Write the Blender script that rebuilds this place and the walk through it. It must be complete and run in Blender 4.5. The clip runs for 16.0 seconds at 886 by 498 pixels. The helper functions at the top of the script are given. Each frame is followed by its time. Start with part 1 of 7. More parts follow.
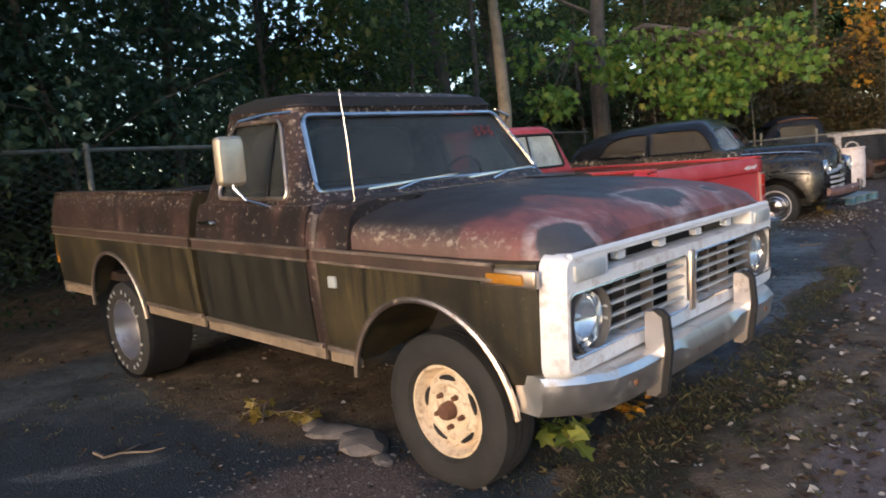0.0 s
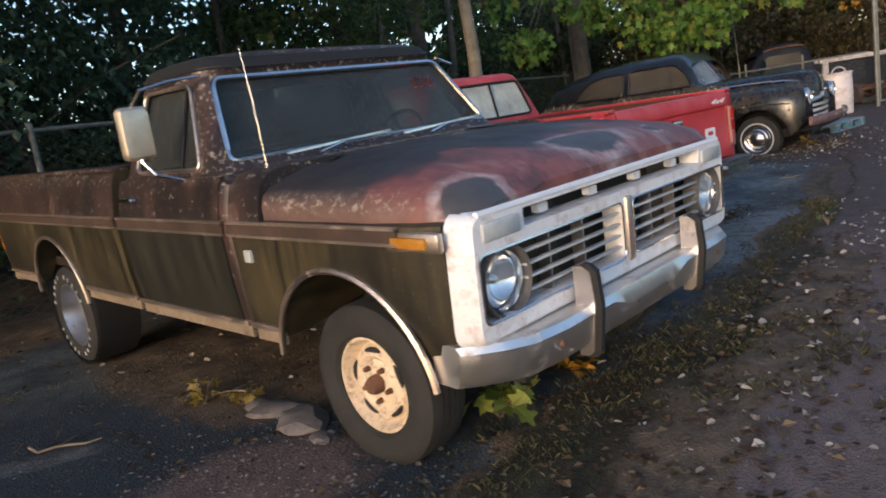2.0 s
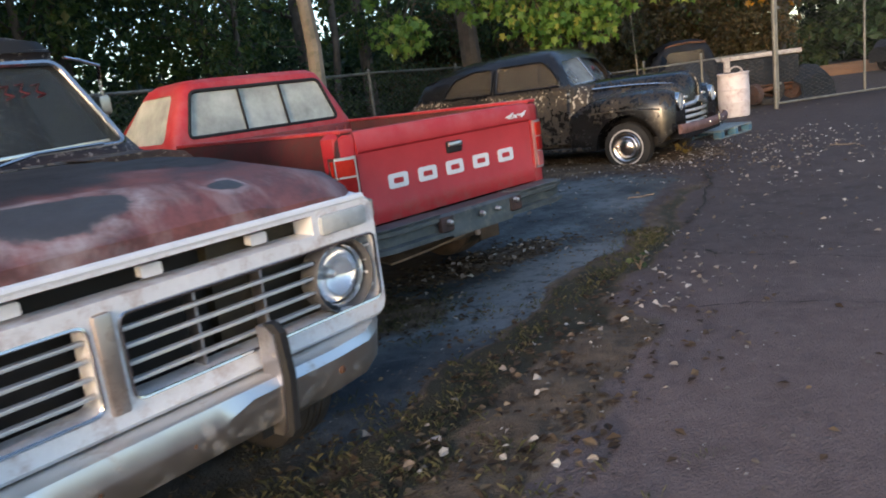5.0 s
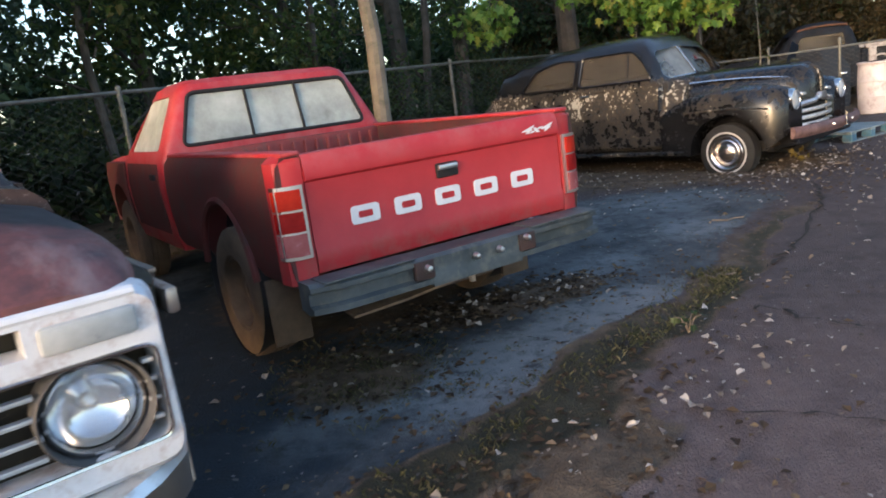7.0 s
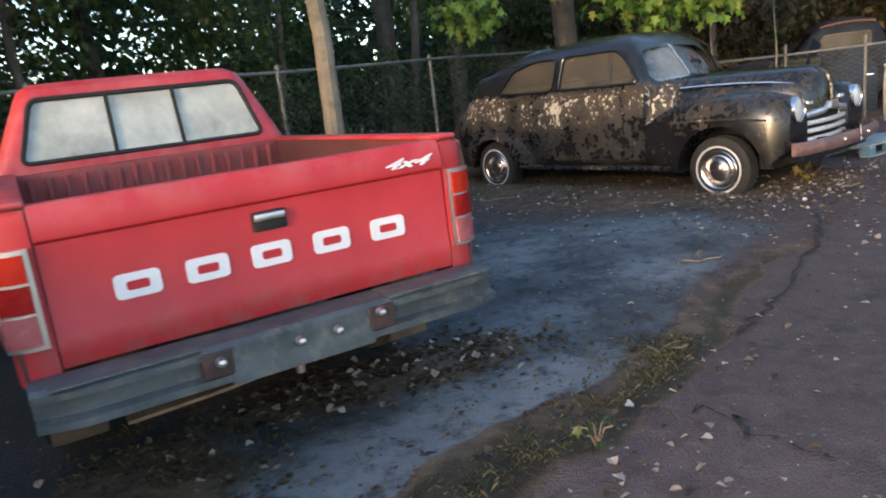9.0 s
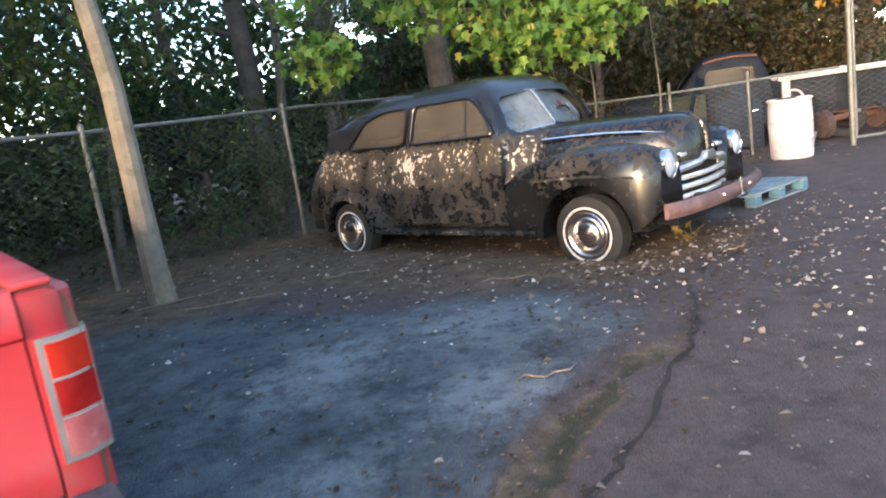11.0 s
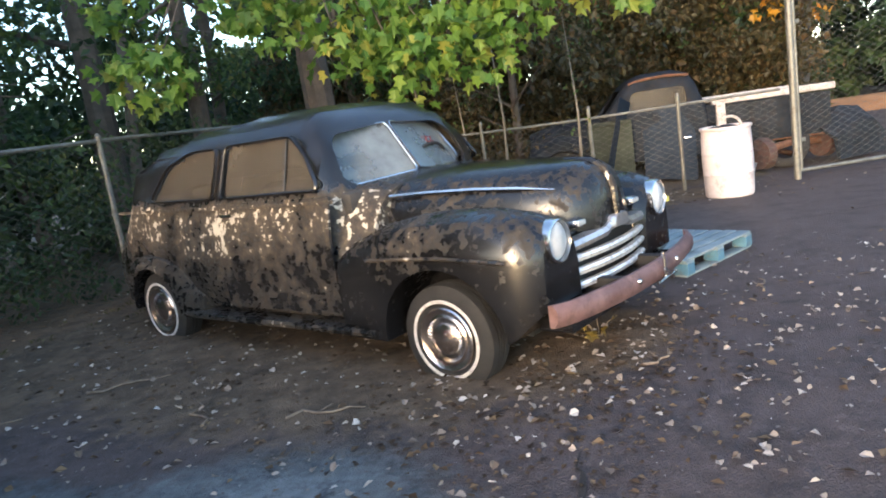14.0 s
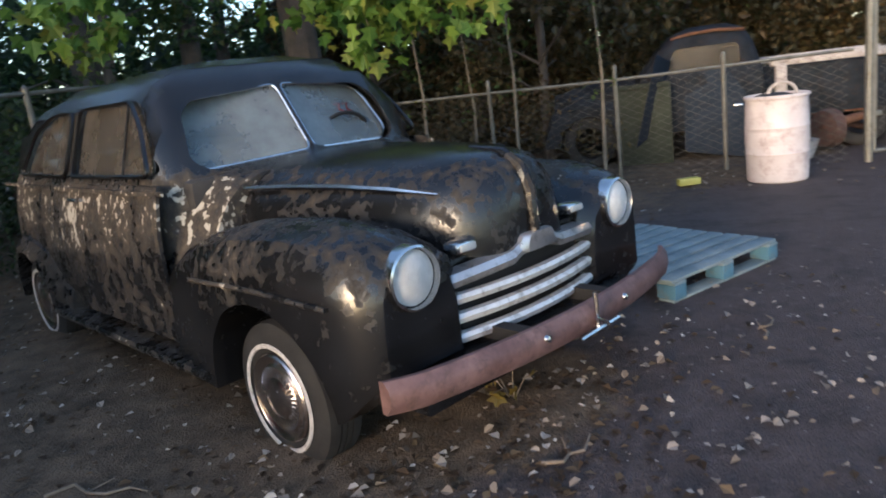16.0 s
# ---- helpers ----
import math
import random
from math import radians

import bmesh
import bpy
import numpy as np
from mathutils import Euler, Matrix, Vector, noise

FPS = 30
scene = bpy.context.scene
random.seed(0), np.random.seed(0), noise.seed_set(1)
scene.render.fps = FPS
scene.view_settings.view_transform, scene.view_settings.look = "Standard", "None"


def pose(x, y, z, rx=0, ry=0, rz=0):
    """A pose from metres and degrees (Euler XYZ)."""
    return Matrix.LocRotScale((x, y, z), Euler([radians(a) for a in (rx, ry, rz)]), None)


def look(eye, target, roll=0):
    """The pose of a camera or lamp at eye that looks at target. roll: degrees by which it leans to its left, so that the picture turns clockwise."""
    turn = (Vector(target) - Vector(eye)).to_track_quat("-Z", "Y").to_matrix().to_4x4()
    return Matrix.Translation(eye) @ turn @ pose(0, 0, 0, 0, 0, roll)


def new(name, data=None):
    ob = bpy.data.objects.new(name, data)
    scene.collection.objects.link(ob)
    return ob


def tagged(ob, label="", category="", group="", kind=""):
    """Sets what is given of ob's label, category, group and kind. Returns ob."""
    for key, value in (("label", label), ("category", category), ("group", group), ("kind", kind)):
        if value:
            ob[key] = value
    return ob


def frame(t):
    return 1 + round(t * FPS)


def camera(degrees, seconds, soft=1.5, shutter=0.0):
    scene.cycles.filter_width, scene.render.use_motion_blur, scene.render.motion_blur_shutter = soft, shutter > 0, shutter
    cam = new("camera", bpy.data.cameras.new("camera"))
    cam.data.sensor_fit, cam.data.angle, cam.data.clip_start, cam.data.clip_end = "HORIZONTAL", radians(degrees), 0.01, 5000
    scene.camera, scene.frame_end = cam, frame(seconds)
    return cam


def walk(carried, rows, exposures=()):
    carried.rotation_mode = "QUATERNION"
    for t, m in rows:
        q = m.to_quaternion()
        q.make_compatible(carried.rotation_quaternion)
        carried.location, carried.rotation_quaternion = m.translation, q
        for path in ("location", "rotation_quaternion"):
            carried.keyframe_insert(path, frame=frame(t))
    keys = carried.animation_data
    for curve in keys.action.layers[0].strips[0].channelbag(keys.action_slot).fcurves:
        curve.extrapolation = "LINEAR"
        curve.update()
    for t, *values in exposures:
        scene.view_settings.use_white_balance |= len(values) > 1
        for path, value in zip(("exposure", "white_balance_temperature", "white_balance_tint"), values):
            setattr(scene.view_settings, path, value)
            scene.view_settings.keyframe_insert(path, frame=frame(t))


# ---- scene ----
cam = camera(64.0, 16.0, soft=1.8, shutter=0.4)
PATH = [
    (0, (0.182, -0.644, 1.281), (0.062, 1.338, 1.039), -5.1),
    (0.5, (0.166, -0.648, 1.278), (0.12, 1.333, 1.01), -5.3),
    (1, (0.171, -0.643, 1.274), (0.122, 1.339, 1.012), -6.3),
    (1.5, (0.278, -0.564, 1.254), (0.181, 1.408, 0.93), -8.9),
    (2, (0.488, -0.433, 1.244), (0.35, 1.528, 0.878), -9.1),
    (2.5, (0.635, -0.237, 1.214), (0.523, 1.721, 0.821), -10.1),
    (2.9, (0.76, 0.006, 1.23), (0.801, 1.979, 0.907), -10.2),
    (3, (0.825, 0.016, 1.225), (0.904, 1.989, 0.903), -11.9),
    (3.5, (1.084, 0.164, 1.207), (1.126, 2.126, 0.82), -8.4),
    (4, (1.296, 0.338, 1.218), (1.291, 2.291, 0.787), -12.1),
    (4.5, (1.54, 0.583, 1.232), (1.643, 2.527, 0.776), -11.1),
    (5, (1.831, 0.731, 1.221), (1.832, 2.684, 0.793), -7.8),
    (5.2, (1.92, 0.797, 1.217), (1.836, 2.751, 0.799), -10.2),
    (7.3, (2.583, 1.816, 1.276), (2.225, 3.734, 0.838), -7.6),
    (7.5, (2.638, 1.92, 1.29), (2.323, 3.843, 0.84), -9.3),
    (8, (2.817, 2.142, 1.266), (2.529, 4.078, 0.858), -10.3),
    (8.5, (2.988, 2.375, 1.278), (2.588, 4.301, 0.913), -11.9),
    (9, (3.085, 2.71, 1.28), (2.672, 4.616, 0.838), -6.9),
    (9.5, (3.285, 3.013, 1.276), (3.042, 4.941, 0.799), -11.4),
    (10, (3.512, 3.325, 1.296), (3.307, 5.273, 0.893), -9.5),
    (10.2, (3.552, 3.46, 1.29), (3.335, 5.407, 0.887), -8.8),
    (12.3, (3.885, 4.775, 1.432), (3.891, 6.75, 1.112), -7.2),
    (12.5, (3.935, 4.892, 1.426), (4.005, 6.862, 1.092), -7.1),
    (13, (4.16, 5.208, 1.427), (4.191, 7.186, 1.133), -5.9),
    (13.5, (4.275, 5.542, 1.402), (4.203, 7.521, 1.127), -6.8),
    (14, (4.377, 5.852, 1.394), (4.332, 7.819, 1.04), -8.5),
    (14.5, (4.683, 6.145, 1.368), (4.535, 8.107, 1.004), -7.4),
    (15, (4.836, 6.469, 1.371), (4.71, 8.423, 0.964), -7.2),
    (15.5, (5.042, 6.774, 1.357), (4.943, 8.716, 0.893), -8.8),
    (16, (5.25, 7.055, 1.344), (4.992, 8.985, 0.889), -7.2),
]
walk(cam, [(t, look(eye, target, roll)) for t, eye, target, roll in PATH],
     [(0.0, 1.45, 6450, 13), (1.5, 1.42, 6450, 13), (2.0, 1.32, 6450, 13), (2.5, 1.12, 6450, 12), (3.5, 1.08, 6450, 12), (4.5, 1.38, 6550, 13), (5.0, 1.65, 6600, 12), (7.5, 2.16, 6700, 13), (8.0, 2.52, 6700, 13), (8.5, 2.6, 6700, 13), (9.0, 2.2, 6750, 12), (9.5, 2.7, 6700, 13), (10.0, 2.94, 6700, 13), (12.5, 2.74, 6700, 11), (13.5, 2.8, 6650, 10), (14.0, 2.7, 6550, 10), (14.5, 2.62, 6450, 11), (15.0, 2.42, 6350, 12), (16.0, 1.82, 6200, 11)])

# ---- light: dusk, open pale sky above the trees, a low warm glow from behind the walker ----
world = bpy.data.worlds.new("dusk_sky")
scene.world = world
world.use_nodes = True
sky = world.node_tree.nodes.new("ShaderNodeTexSky")
sky.sky_type, sky.sun_disc = "NISHITA", False
sky.sun_elevation, sky.sun_rotation = radians(14), radians(207)
sky.air_density, sky.dust_density, sky.ozone_density = 1.0, 1.0, 2.0
background = world.node_tree.nodes["Background"]
background.inputs[1].default_value = 0.14
world.node_tree.links.new(sky.outputs[0], background.inputs[0])
sun_data = bpy.data.lights.new("low_sun", "SUN")
sun_data.energy, sun_data.angle, sun_data.color = 0.8, radians(12), (1.0, 0.69, 0.43)
low_sun = new("low_sun", sun_data)
low_sun.matrix_world = look((-4, -8, 1.5), (0, 0, 0))


# ---- mesh helpers ----
def part(name, bm, material, parent=None, label="", smooth=35):
    me = bpy.data.meshes.new(name)
    bmesh.ops.recalc_face_normals(bm, faces=bm.faces[:])
    bm.to_mesh(me)
    bm.free()
    if smooth:
        me.polygons.foreach_set("use_smooth", [True] * len(me.polygons))
        me.set_sharp_from_angle(angle=radians(smooth))
    if material:
        me.materials.append(material)
    ob = new(name, me)
    ob.parent = parent
    if label:
        ob["label"] = label
    return ob


def thing(name, m, label, category, group="", kind=""):
    ob = new(name)
    ob.matrix_basis = m
    return tagged(ob, label, category, group, kind)


def box(x, y, z, bevel=0.0, bm=None, seg=2):
    bm = bm or bmesh.new()
    r = bmesh.ops.create_cube(bm, size=1.0)
    bmesh.ops.scale(bm, vec=(x[1] - x[0], y[1] - y[0], z[1] - z[0]), verts=r["verts"])
    bmesh.ops.translate(bm, vec=((x[0] + x[1]) / 2, (y[0] + y[1]) / 2, (z[0] + z[1]) / 2), verts=r["verts"])
    if bevel:
        edges = list({e for v in r["verts"] for e in v.link_edges})
        bmesh.ops.bevel(bm, geom=edges, offset=bevel, segments=seg, profile=0.5, affect="EDGES")
    return bm


def loft(rings, bm=None, cap=True, closed=True):
    bm = bm or bmesh.new()
    vs = [[bm.verts.new(p) for p in ring] for ring in rings]
    n = len(vs[0])
    for a, b in zip(vs, vs[1:]):
        for i in range(n if closed else n - 1):
            j = (i + 1) % n
            bm.faces.new((a[i], a[j], b[j], b[i]))
    if cap:
        bm.faces.new(vs[0][::-1])
        bm.faces.new(vs[-1])
    return bm


def tube(points, r, n=6, bm=None, closed=False, flat=1.0):
    """A swept rod; r a number or one for each point."""
    pts = [Vector(p) for p in points]
    rr = [r] * len(pts) if isinstance(r, (int, float)) else r
    rings = []
    side = None
    for i, p in enumerate(pts):
        a, b = (pts[i - 1], pts[(i + 1) % len(pts)]) if closed else (pts[max(i - 1, 0)], pts[min(i + 1, len(pts) - 1)])
        d = (b - a).normalized()
        if side is None:
            side = d.cross(Vector((0, 0, 1)) if abs(d.z) < 0.9 else Vector((1, 0, 0))).normalized()
        side = (side - d * side.dot(d)).normalized()
        up = side.cross(d)
        rings.append([p + rr[i] * (math.cos(t) * side + flat * math.sin(t) * up) for t in (math.tau * k / n for k in range(n))])
    if closed:
        rings.append(rings[0])
    return loft(rings, bm, cap=not closed)


def lathe(profile, centre, axis="y", n=32, bm=None, arc=math.tau):
    """Turns (radius, height) pairs about an axis through centre."""
    bm = bm or bmesh.new()
    c = Vector(centre)
    rings = []
    for k in range(n):
        a = arc * k / n
        ring = []
        for r, h in profile:
            u, v = r * math.cos(a), r * math.sin(a)
            ring.append(c + Vector({"x": (h, u, v), "y": (u, h, v), "z": (u, v, h)}[axis]))
        rings.append(ring)
    vs = [[bm.verts.new(p) for p in ring] for ring in rings]
    m = len(profile)
    for k in range(n):
        a, b = vs[k], vs[(k + 1) % n]
        for i in range(m - 1):
            bm.faces.new((a[i], a[i + 1], b[i + 1], b[i]))
    bmesh.ops.remove_doubles(bm, verts=bm.verts[:], dist=1e-5)
    return bm


def prism(poly, axis, a, b, bm=None):
    """A polygon of (u, v) pulled along an axis from a to b; x: (y, z), y: (x, z), z: (x, y)."""
    put = {"x": lambda u, v, h: (h, u, v), "y": lambda u, v, h: (u, h, v), "z": lambda u, v, h: (u, v, h)}[axis]
    return loft([[put(u, v, a) for u, v in poly], [put(u, v, b) for u, v in poly]], bm)


def rounded(poly, r, n=4):
    """The polygon with its corners rounded."""
    out = []
    for i, p in enumerate(poly):
        p, a, b = Vector(p), Vector(poly[i - 1]), Vector(poly[(i + 1) % len(poly)])
        da, db = (a - p), (b - p)
        q = min(r, da.length * 0.45, db.length * 0.45)
        s, e = p + da.normalized() * q, p + db.normalized() * q
        for k in range(n + 1):
            t = k / n
            out.append(tuple(s * (1 - t) ** 2 + p * 2 * t * (1 - t) + e * t * t))
    return out


def carve(ob, *cutters):
    """Cuts closed shapes out of a closed mesh."""
    tools = []
    for bm in cutters:
        me = bpy.data.meshes.new("cutter")
        bmesh.ops.recalc_face_normals(bm, faces=bm.faces[:])
        bm.to_mesh(me)
        bm.free()
        tool = new("cutter", me)
        tool.matrix_world = ob.matrix_world
        tools.append(tool)
        mod = ob.modifiers.new("cut", "BOOLEAN")
        mod.operation, mod.object, mod.solver = "DIFFERENCE", tool, "EXACT"
    parent = ob.parent
    ob.parent = None
    bpy.context.view_layer.update()
    for tool in tools:
        tool.matrix_world = ob.matrix_world
    bpy.context.view_layer.update()
    me = bpy.data.meshes.new_from_object(ob.evaluated_get(bpy.context.evaluated_depsgraph_get()))
    ob.modifiers.clear()
    ob.data = me
    me.polygons.foreach_set("use_smooth", [True] * len(me.polygons))
    me.set_sharp_from_angle(angle=radians(32))
    ob.parent = parent
    for tool in tools:
        data = tool.data
        bpy.data.objects.remove(tool)
        bpy.data.meshes.remove(data)
    return ob


def smoothstep(a, b, x):
    t = np.clip((x - a) / (b - a), 0, 1)
    return t * t * (3 - 2 * t)


# ---- materials ----
class Mat:
    """A node material under construction."""

    def __init__(self, name, rough=0.6, metal=0.0, spec=0.5):
        self.m = bpy.data.materials.new(name)
        self.m.use_nodes = True
        self.t = self.m.node_tree
        self.b = self.t.nodes["Principled BSDF"]
        self.b.inputs["Roughness"].default_value = rough
        self.b.inputs["Metallic"].default_value = metal
        self.b.inputs["Specular IOR Level"].default_value = spec
        self.co = self.t.nodes.new("ShaderNodeTexCoord").outputs["Object"]

    def link(self, a, b):
        self.t.links.new(a, b)

    def stretch(self, scale):
        n = self.t.nodes.new("ShaderNodeMapping")
        n.inputs["Scale"].default_value = scale
        self.link(self.co, n.inputs[0])
        return n.outputs[0]

    def noise(self, scale, detail=4.0, rough=0.6, stretch=None, distort=0.0):
        n = self.t.nodes.new("ShaderNodeTexNoise")
        n.inputs["Scale"].default_value, n.inputs["Detail"].default_value = scale, detail
        n.inputs["Roughness"].default_value, n.inputs["Distortion"].default_value = rough, distort
        self.link(self.stretch(stretch) if stretch else self.co, n.inputs["Vector"])
        return n.outputs["Fac"]

    def cells(self, scale, stretch=None):
        n = self.t.nodes.new("ShaderNodeTexVoronoi")
        n.inputs["Scale"].default_value = scale
        self.link(self.stretch(stretch) if stretch else self.co, n.inputs["Vector"])
        return n.outputs["Distance"]

    def ramp(self, fac, *stops):
        n = self.t.nodes.new("ShaderNodeValToRGB")
        e = n.color_ramp.elements
        while len(e) < len(stops):
            e.new(0.5)
        for k, (p, c) in enumerate(stops):
            e[k].position = p
            e[k].color = (*c, 1) if isinstance(c, tuple) else (c, c, c, 1)
        self.link(fac, n.inputs[0])
        return n.outputs[0]

    def mix(self, fac, a, b):
        n = self.t.nodes.new("ShaderNodeMix")
        n.data_type = "RGBA"
        for s, v in ((n.inputs["Factor"], fac), (n.inputs["A"], a), (n.inputs["B"], b)):
            if isinstance(v, tuple):
                s.default_value = (*v, 1)
            elif isinstance(v, (int, float)):
                s.default_value = v
            else:
                self.link(v, s)
        return n.outputs["Result"]

    def math(self, op, a, b):
        n = self.t.nodes.new("ShaderNodeMath")
        n.operation = op
        for s, v in ((n.inputs[0], a), (n.inputs[1], b)):
            if isinstance(v, (int, float)):
                s.default_value = v
            else:
                self.link(v, s)
        return n.outputs[0]

    def axis(self, k):
        n = self.t.nodes.new("ShaderNodeSeparateXYZ")
        self.link(self.co, n.inputs[0])
        return n.outputs[k]

    def span(self, value, a, b):
        n = self.t.nodes.new("ShaderNodeMapRange")
        n.interpolation_type = "SMOOTHSTEP"
        n.inputs["From Min"].default_value, n.inputs["From Max"].default_value = a, b
        self.link(value, n.inputs["Value"])
        return n.outputs["Result"]

    def colour(self, c):
        if isinstance(c, tuple):
            self.b.inputs["Base Color"].default_value = (*c, 1)
        else:
            self.link(c, self.b.inputs["Base Color"])
        return self

    def gloss(self, fac, a, b):
        n = self.t.nodes.new("ShaderNodeMapRange")
        n.inputs["To Min"].default_value, n.inputs["To Max"].default_value = a, b
        self.link(fac, n.inputs["Value"])
        self.link(n.outputs[0], self.b.inputs["Roughness"])
        return self

    def relief(self, fac, depth=0.004, strength=0.6):
        n = self.t.nodes.new("ShaderNodeBump")
        n.inputs["Distance"].default_value, n.inputs["Strength"].default_value = depth, strength
        self.link(fac, n.inputs["Height"])
        self.link(n.outputs[0], self.b.inputs["Normal"])
        return self


def worn(name, a, b, scale=6.0, rough=(0.45, 0.8), metal=0.0, relief=0.002, fine=60.0, dirt=None):
    m = Mat(name, metal=metal)
    big, small = m.noise(scale, 6), m.noise(fine, 3)
    c = m.ramp(big, (0.3, a), (0.7, b))
    if dirt:
        c = m.mix(m.ramp(m.noise(scale * 2.3, 8, 0.7), (0.5, 0.0), (0.72, 1.0)), c, dirt)
    m.colour(m.mix(m.math("MULTIPLY", small, 0.35), c, tuple(v * 0.6 for v in a)))
    m.gloss(big, *rough).relief(small, relief)
    return m.m


def chrome(name, tint=(0.62, 0.61, 0.6), rough=0.16, rust=0.0, rust_colour=(0.16, 0.075, 0.04)):
    m = Mat(name, metal=1.0)
    k = m.ramp(m.noise(9, 8, 0.7), (0.62 - rust * 0.3, 0.0), (0.74 - rust * 0.25, 1.0))
    if rust:
        m.colour(m.mix(k, tint, rust_colour))
        m.link(m.math("SUBTRACT", 1.0, k), m.b.inputs["Metallic"])
    else:
        m.colour(m.ramp(m.noise(7, 5), (0.3, tint), (0.7, tuple(v * 0.75 for v in tint))))
    m.gloss(m.noise(22, 5), rough * 0.7, rough * 1.9).relief(m.noise(14, 3), 0.001, 0.12)
    return m.m


def glass(name, tint=(0.5, 0.55, 0.55), dust=0.25, dust_colour=(0.3, 0.3, 0.27)):
    """A filmed pane: clear glass under an uneven film, of dirt and on some panes of painted brightness."""
    m = Mat(name, rough=0.04)
    m.colour(tint)
    m.b.inputs["Transmission Weight"].default_value = 1.0
    m.b.inputs["IOR"].default_value = 1.12
    dull = m.t.nodes.new("ShaderNodeBsdfPrincipled")
    dull.inputs["Base Color"].default_value = (*dust_colour, 1)
    dull.inputs["Roughness"].default_value = 0.35
    mixer = m.t.nodes.new("ShaderNodeMixShader")
    lo = m.math("MULTIPLY", m.noise(3.0, 6, 0.65), dust * 2)
    m.link(lo, mixer.inputs[0])
    m.link(m.b.outputs[0], mixer.inputs[1])
    m.link(dull.outputs[0], mixer.inputs[2])
    m.link(mixer.outputs[0], m.t.nodes["Material Output"].inputs[0])
    return m.m


def leaf_material(name, dark, light, yellow=None, wet=0.5):
    m = Mat(name, rough=wet, spec=0.35)
    info = m.t.nodes.new("ShaderNodeNewGeometry").outputs["Random Per Island"]
    stops = [(0.0, dark), (0.75, light)] + ([(1.0, yellow)] if yellow else [])
    m.colour(m.mix(m.math("MULTIPLY", m.noise(25, 2), 0.5), m.ramp(info, *stops), tuple(v * 0.5 for v in dark)))
    see = m.t.nodes.new("ShaderNodeBsdfTranslucent")
    m.link(m.ramp(info, *[(p, tuple(v * 1.5 for v in c)) for p, c in stops]), see.inputs[0])
    add = m.t.nodes.new("ShaderNodeMixShader")
    add.inputs[0].default_value = 0.35
    m.link(m.b.outputs[0], add.inputs[1])
    m.link(see.outputs[0], add.inputs[2])
    m.link(add.outputs[0], m.t.nodes["Material Output"].inputs[0])
    return m.m


def ground_material():
    m = Mat("lot_ground", rough=0.9, spec=0.3)
    info = m.t.nodes.new("ShaderNodeAttribute")
    info.attribute_name = "cover"
    sep = m.t.nodes.new("ShaderNodeSeparateColor")
    m.link(info.outputs["Color"], sep.inputs[0])
    soil, moss, sealed = sep.outputs[0], sep.outputs[1], sep.outputs[2]
    grit, mid, big = m.noise(140, 4, 0.7), m.noise(14, 6, 0.65), m.noise(1.3, 5, 0.6)
    stones = m.cells(95)
    asphalt = m.mix(big, (0.077, 0.053, 0.048), (0.155, 0.112, 0.101))
    asphalt = m.mix(m.ramp(mid, (0.38, 0.0), (0.7, 0.7)), asphalt, (0.2, 0.158, 0.15))
    asphalt = m.mix(m.ramp(m.noise(55, 5, 0.7), (0.55, 0.0), (0.68, 0.75)), asphalt, (0.035, 0.028, 0.028))
    asphalt = m.mix(m.ramp(stones, (0.1, 0.4), (0.35, 0.0)), asphalt, (0.2, 0.175, 0.165))
    asphalt = m.mix(m.ramp(m.noise(4.5, 9, 0.78), (0.36, 0.75), (0.52, 0.0)), asphalt, (0.038, 0.03, 0.029))
    asphalt = m.mix(m.ramp(m.noise(11, 9, 0.8), (0.55, 0.0), (0.7, 0.7)), asphalt, (0.28, 0.222, 0.205))
    # asphalt tinted with the warm light near the start, darker further along
    warm_to_dark = m.span(m.math("ADD", m.axis(1), m.math("MULTIPLY", m.noise(0.8, 4), 2.0)), 3.6, 7.6)
    asphalt = m.mix(warm_to_dark, m.mix(0.35, asphalt, (0.26, 0.175, 0.155)), m.mix(0.42, asphalt, (0.03, 0.024, 0.024)))
    seal = m.mix(m.ramp(m.noise(2.2, 6, 0.65), (0.38, 0.0), (0.62, 1.0)), (0.036, 0.043, 0.048), (0.115, 0.13, 0.138))
    seal = m.mix(m.ramp(m.noise(20, 7, 0.7), (0.45, 0.0), (0.75, 0.6)), seal, (0.12, 0.145, 0.155))
    seal = m.mix(m.math("MULTIPLY", m.span(m.math("ADD", info.outputs["Alpha"], m.math("MULTIPLY", m.math("SUBTRACT", m.noise(5, 8, 0.75), 0.5), 1.7)), 0.1, 0.95), 0.9), seal, m.mix(mid, (0.15, 0.17, 0.182), (0.3, 0.318, 0.325)))
    # darker tone where the cover's alpha is below zero
    darkest = m.span(m.math("ADD", m.math("MULTIPLY", info.outputs["Alpha"], -1.0), m.math("MULTIPLY", m.math("SUBTRACT", m.noise(4, 8, 0.7), 0.5), 1.2)), 0.15, 0.45)
    seal = m.mix(m.math("MULTIPLY", darkest, 0.9), seal, m.mix(mid, (0.008, 0.016, 0.024), (0.035, 0.055, 0.072)))
    earth = m.mix(m.ramp(m.noise(7, 8, 0.7), (0.35, 0.0), (0.7, 1.0)), (0.055, 0.038, 0.024), (0.22, 0.15, 0.095))
    earth = m.mix(m.ramp(m.noise(45, 6, 0.75), (0.5, 0.0), (0.75, 0.8)), earth, (0.16, 0.12, 0.08))
    seal = m.mix(m.ramp(m.noise(8, 9, 0.8), (0.36, 0.8), (0.5, 0.0)), seal, (0.022, 0.026, 0.029))
    earth = m.mix(m.ramp(m.noise(24, 8, 0.8), (0.55, 0.0), (0.68, 0.85)), earth, (0.21, 0.155, 0.11))
    green = m.mix(mid, (0.02, 0.02, 0.011), (0.075, 0.062, 0.032))
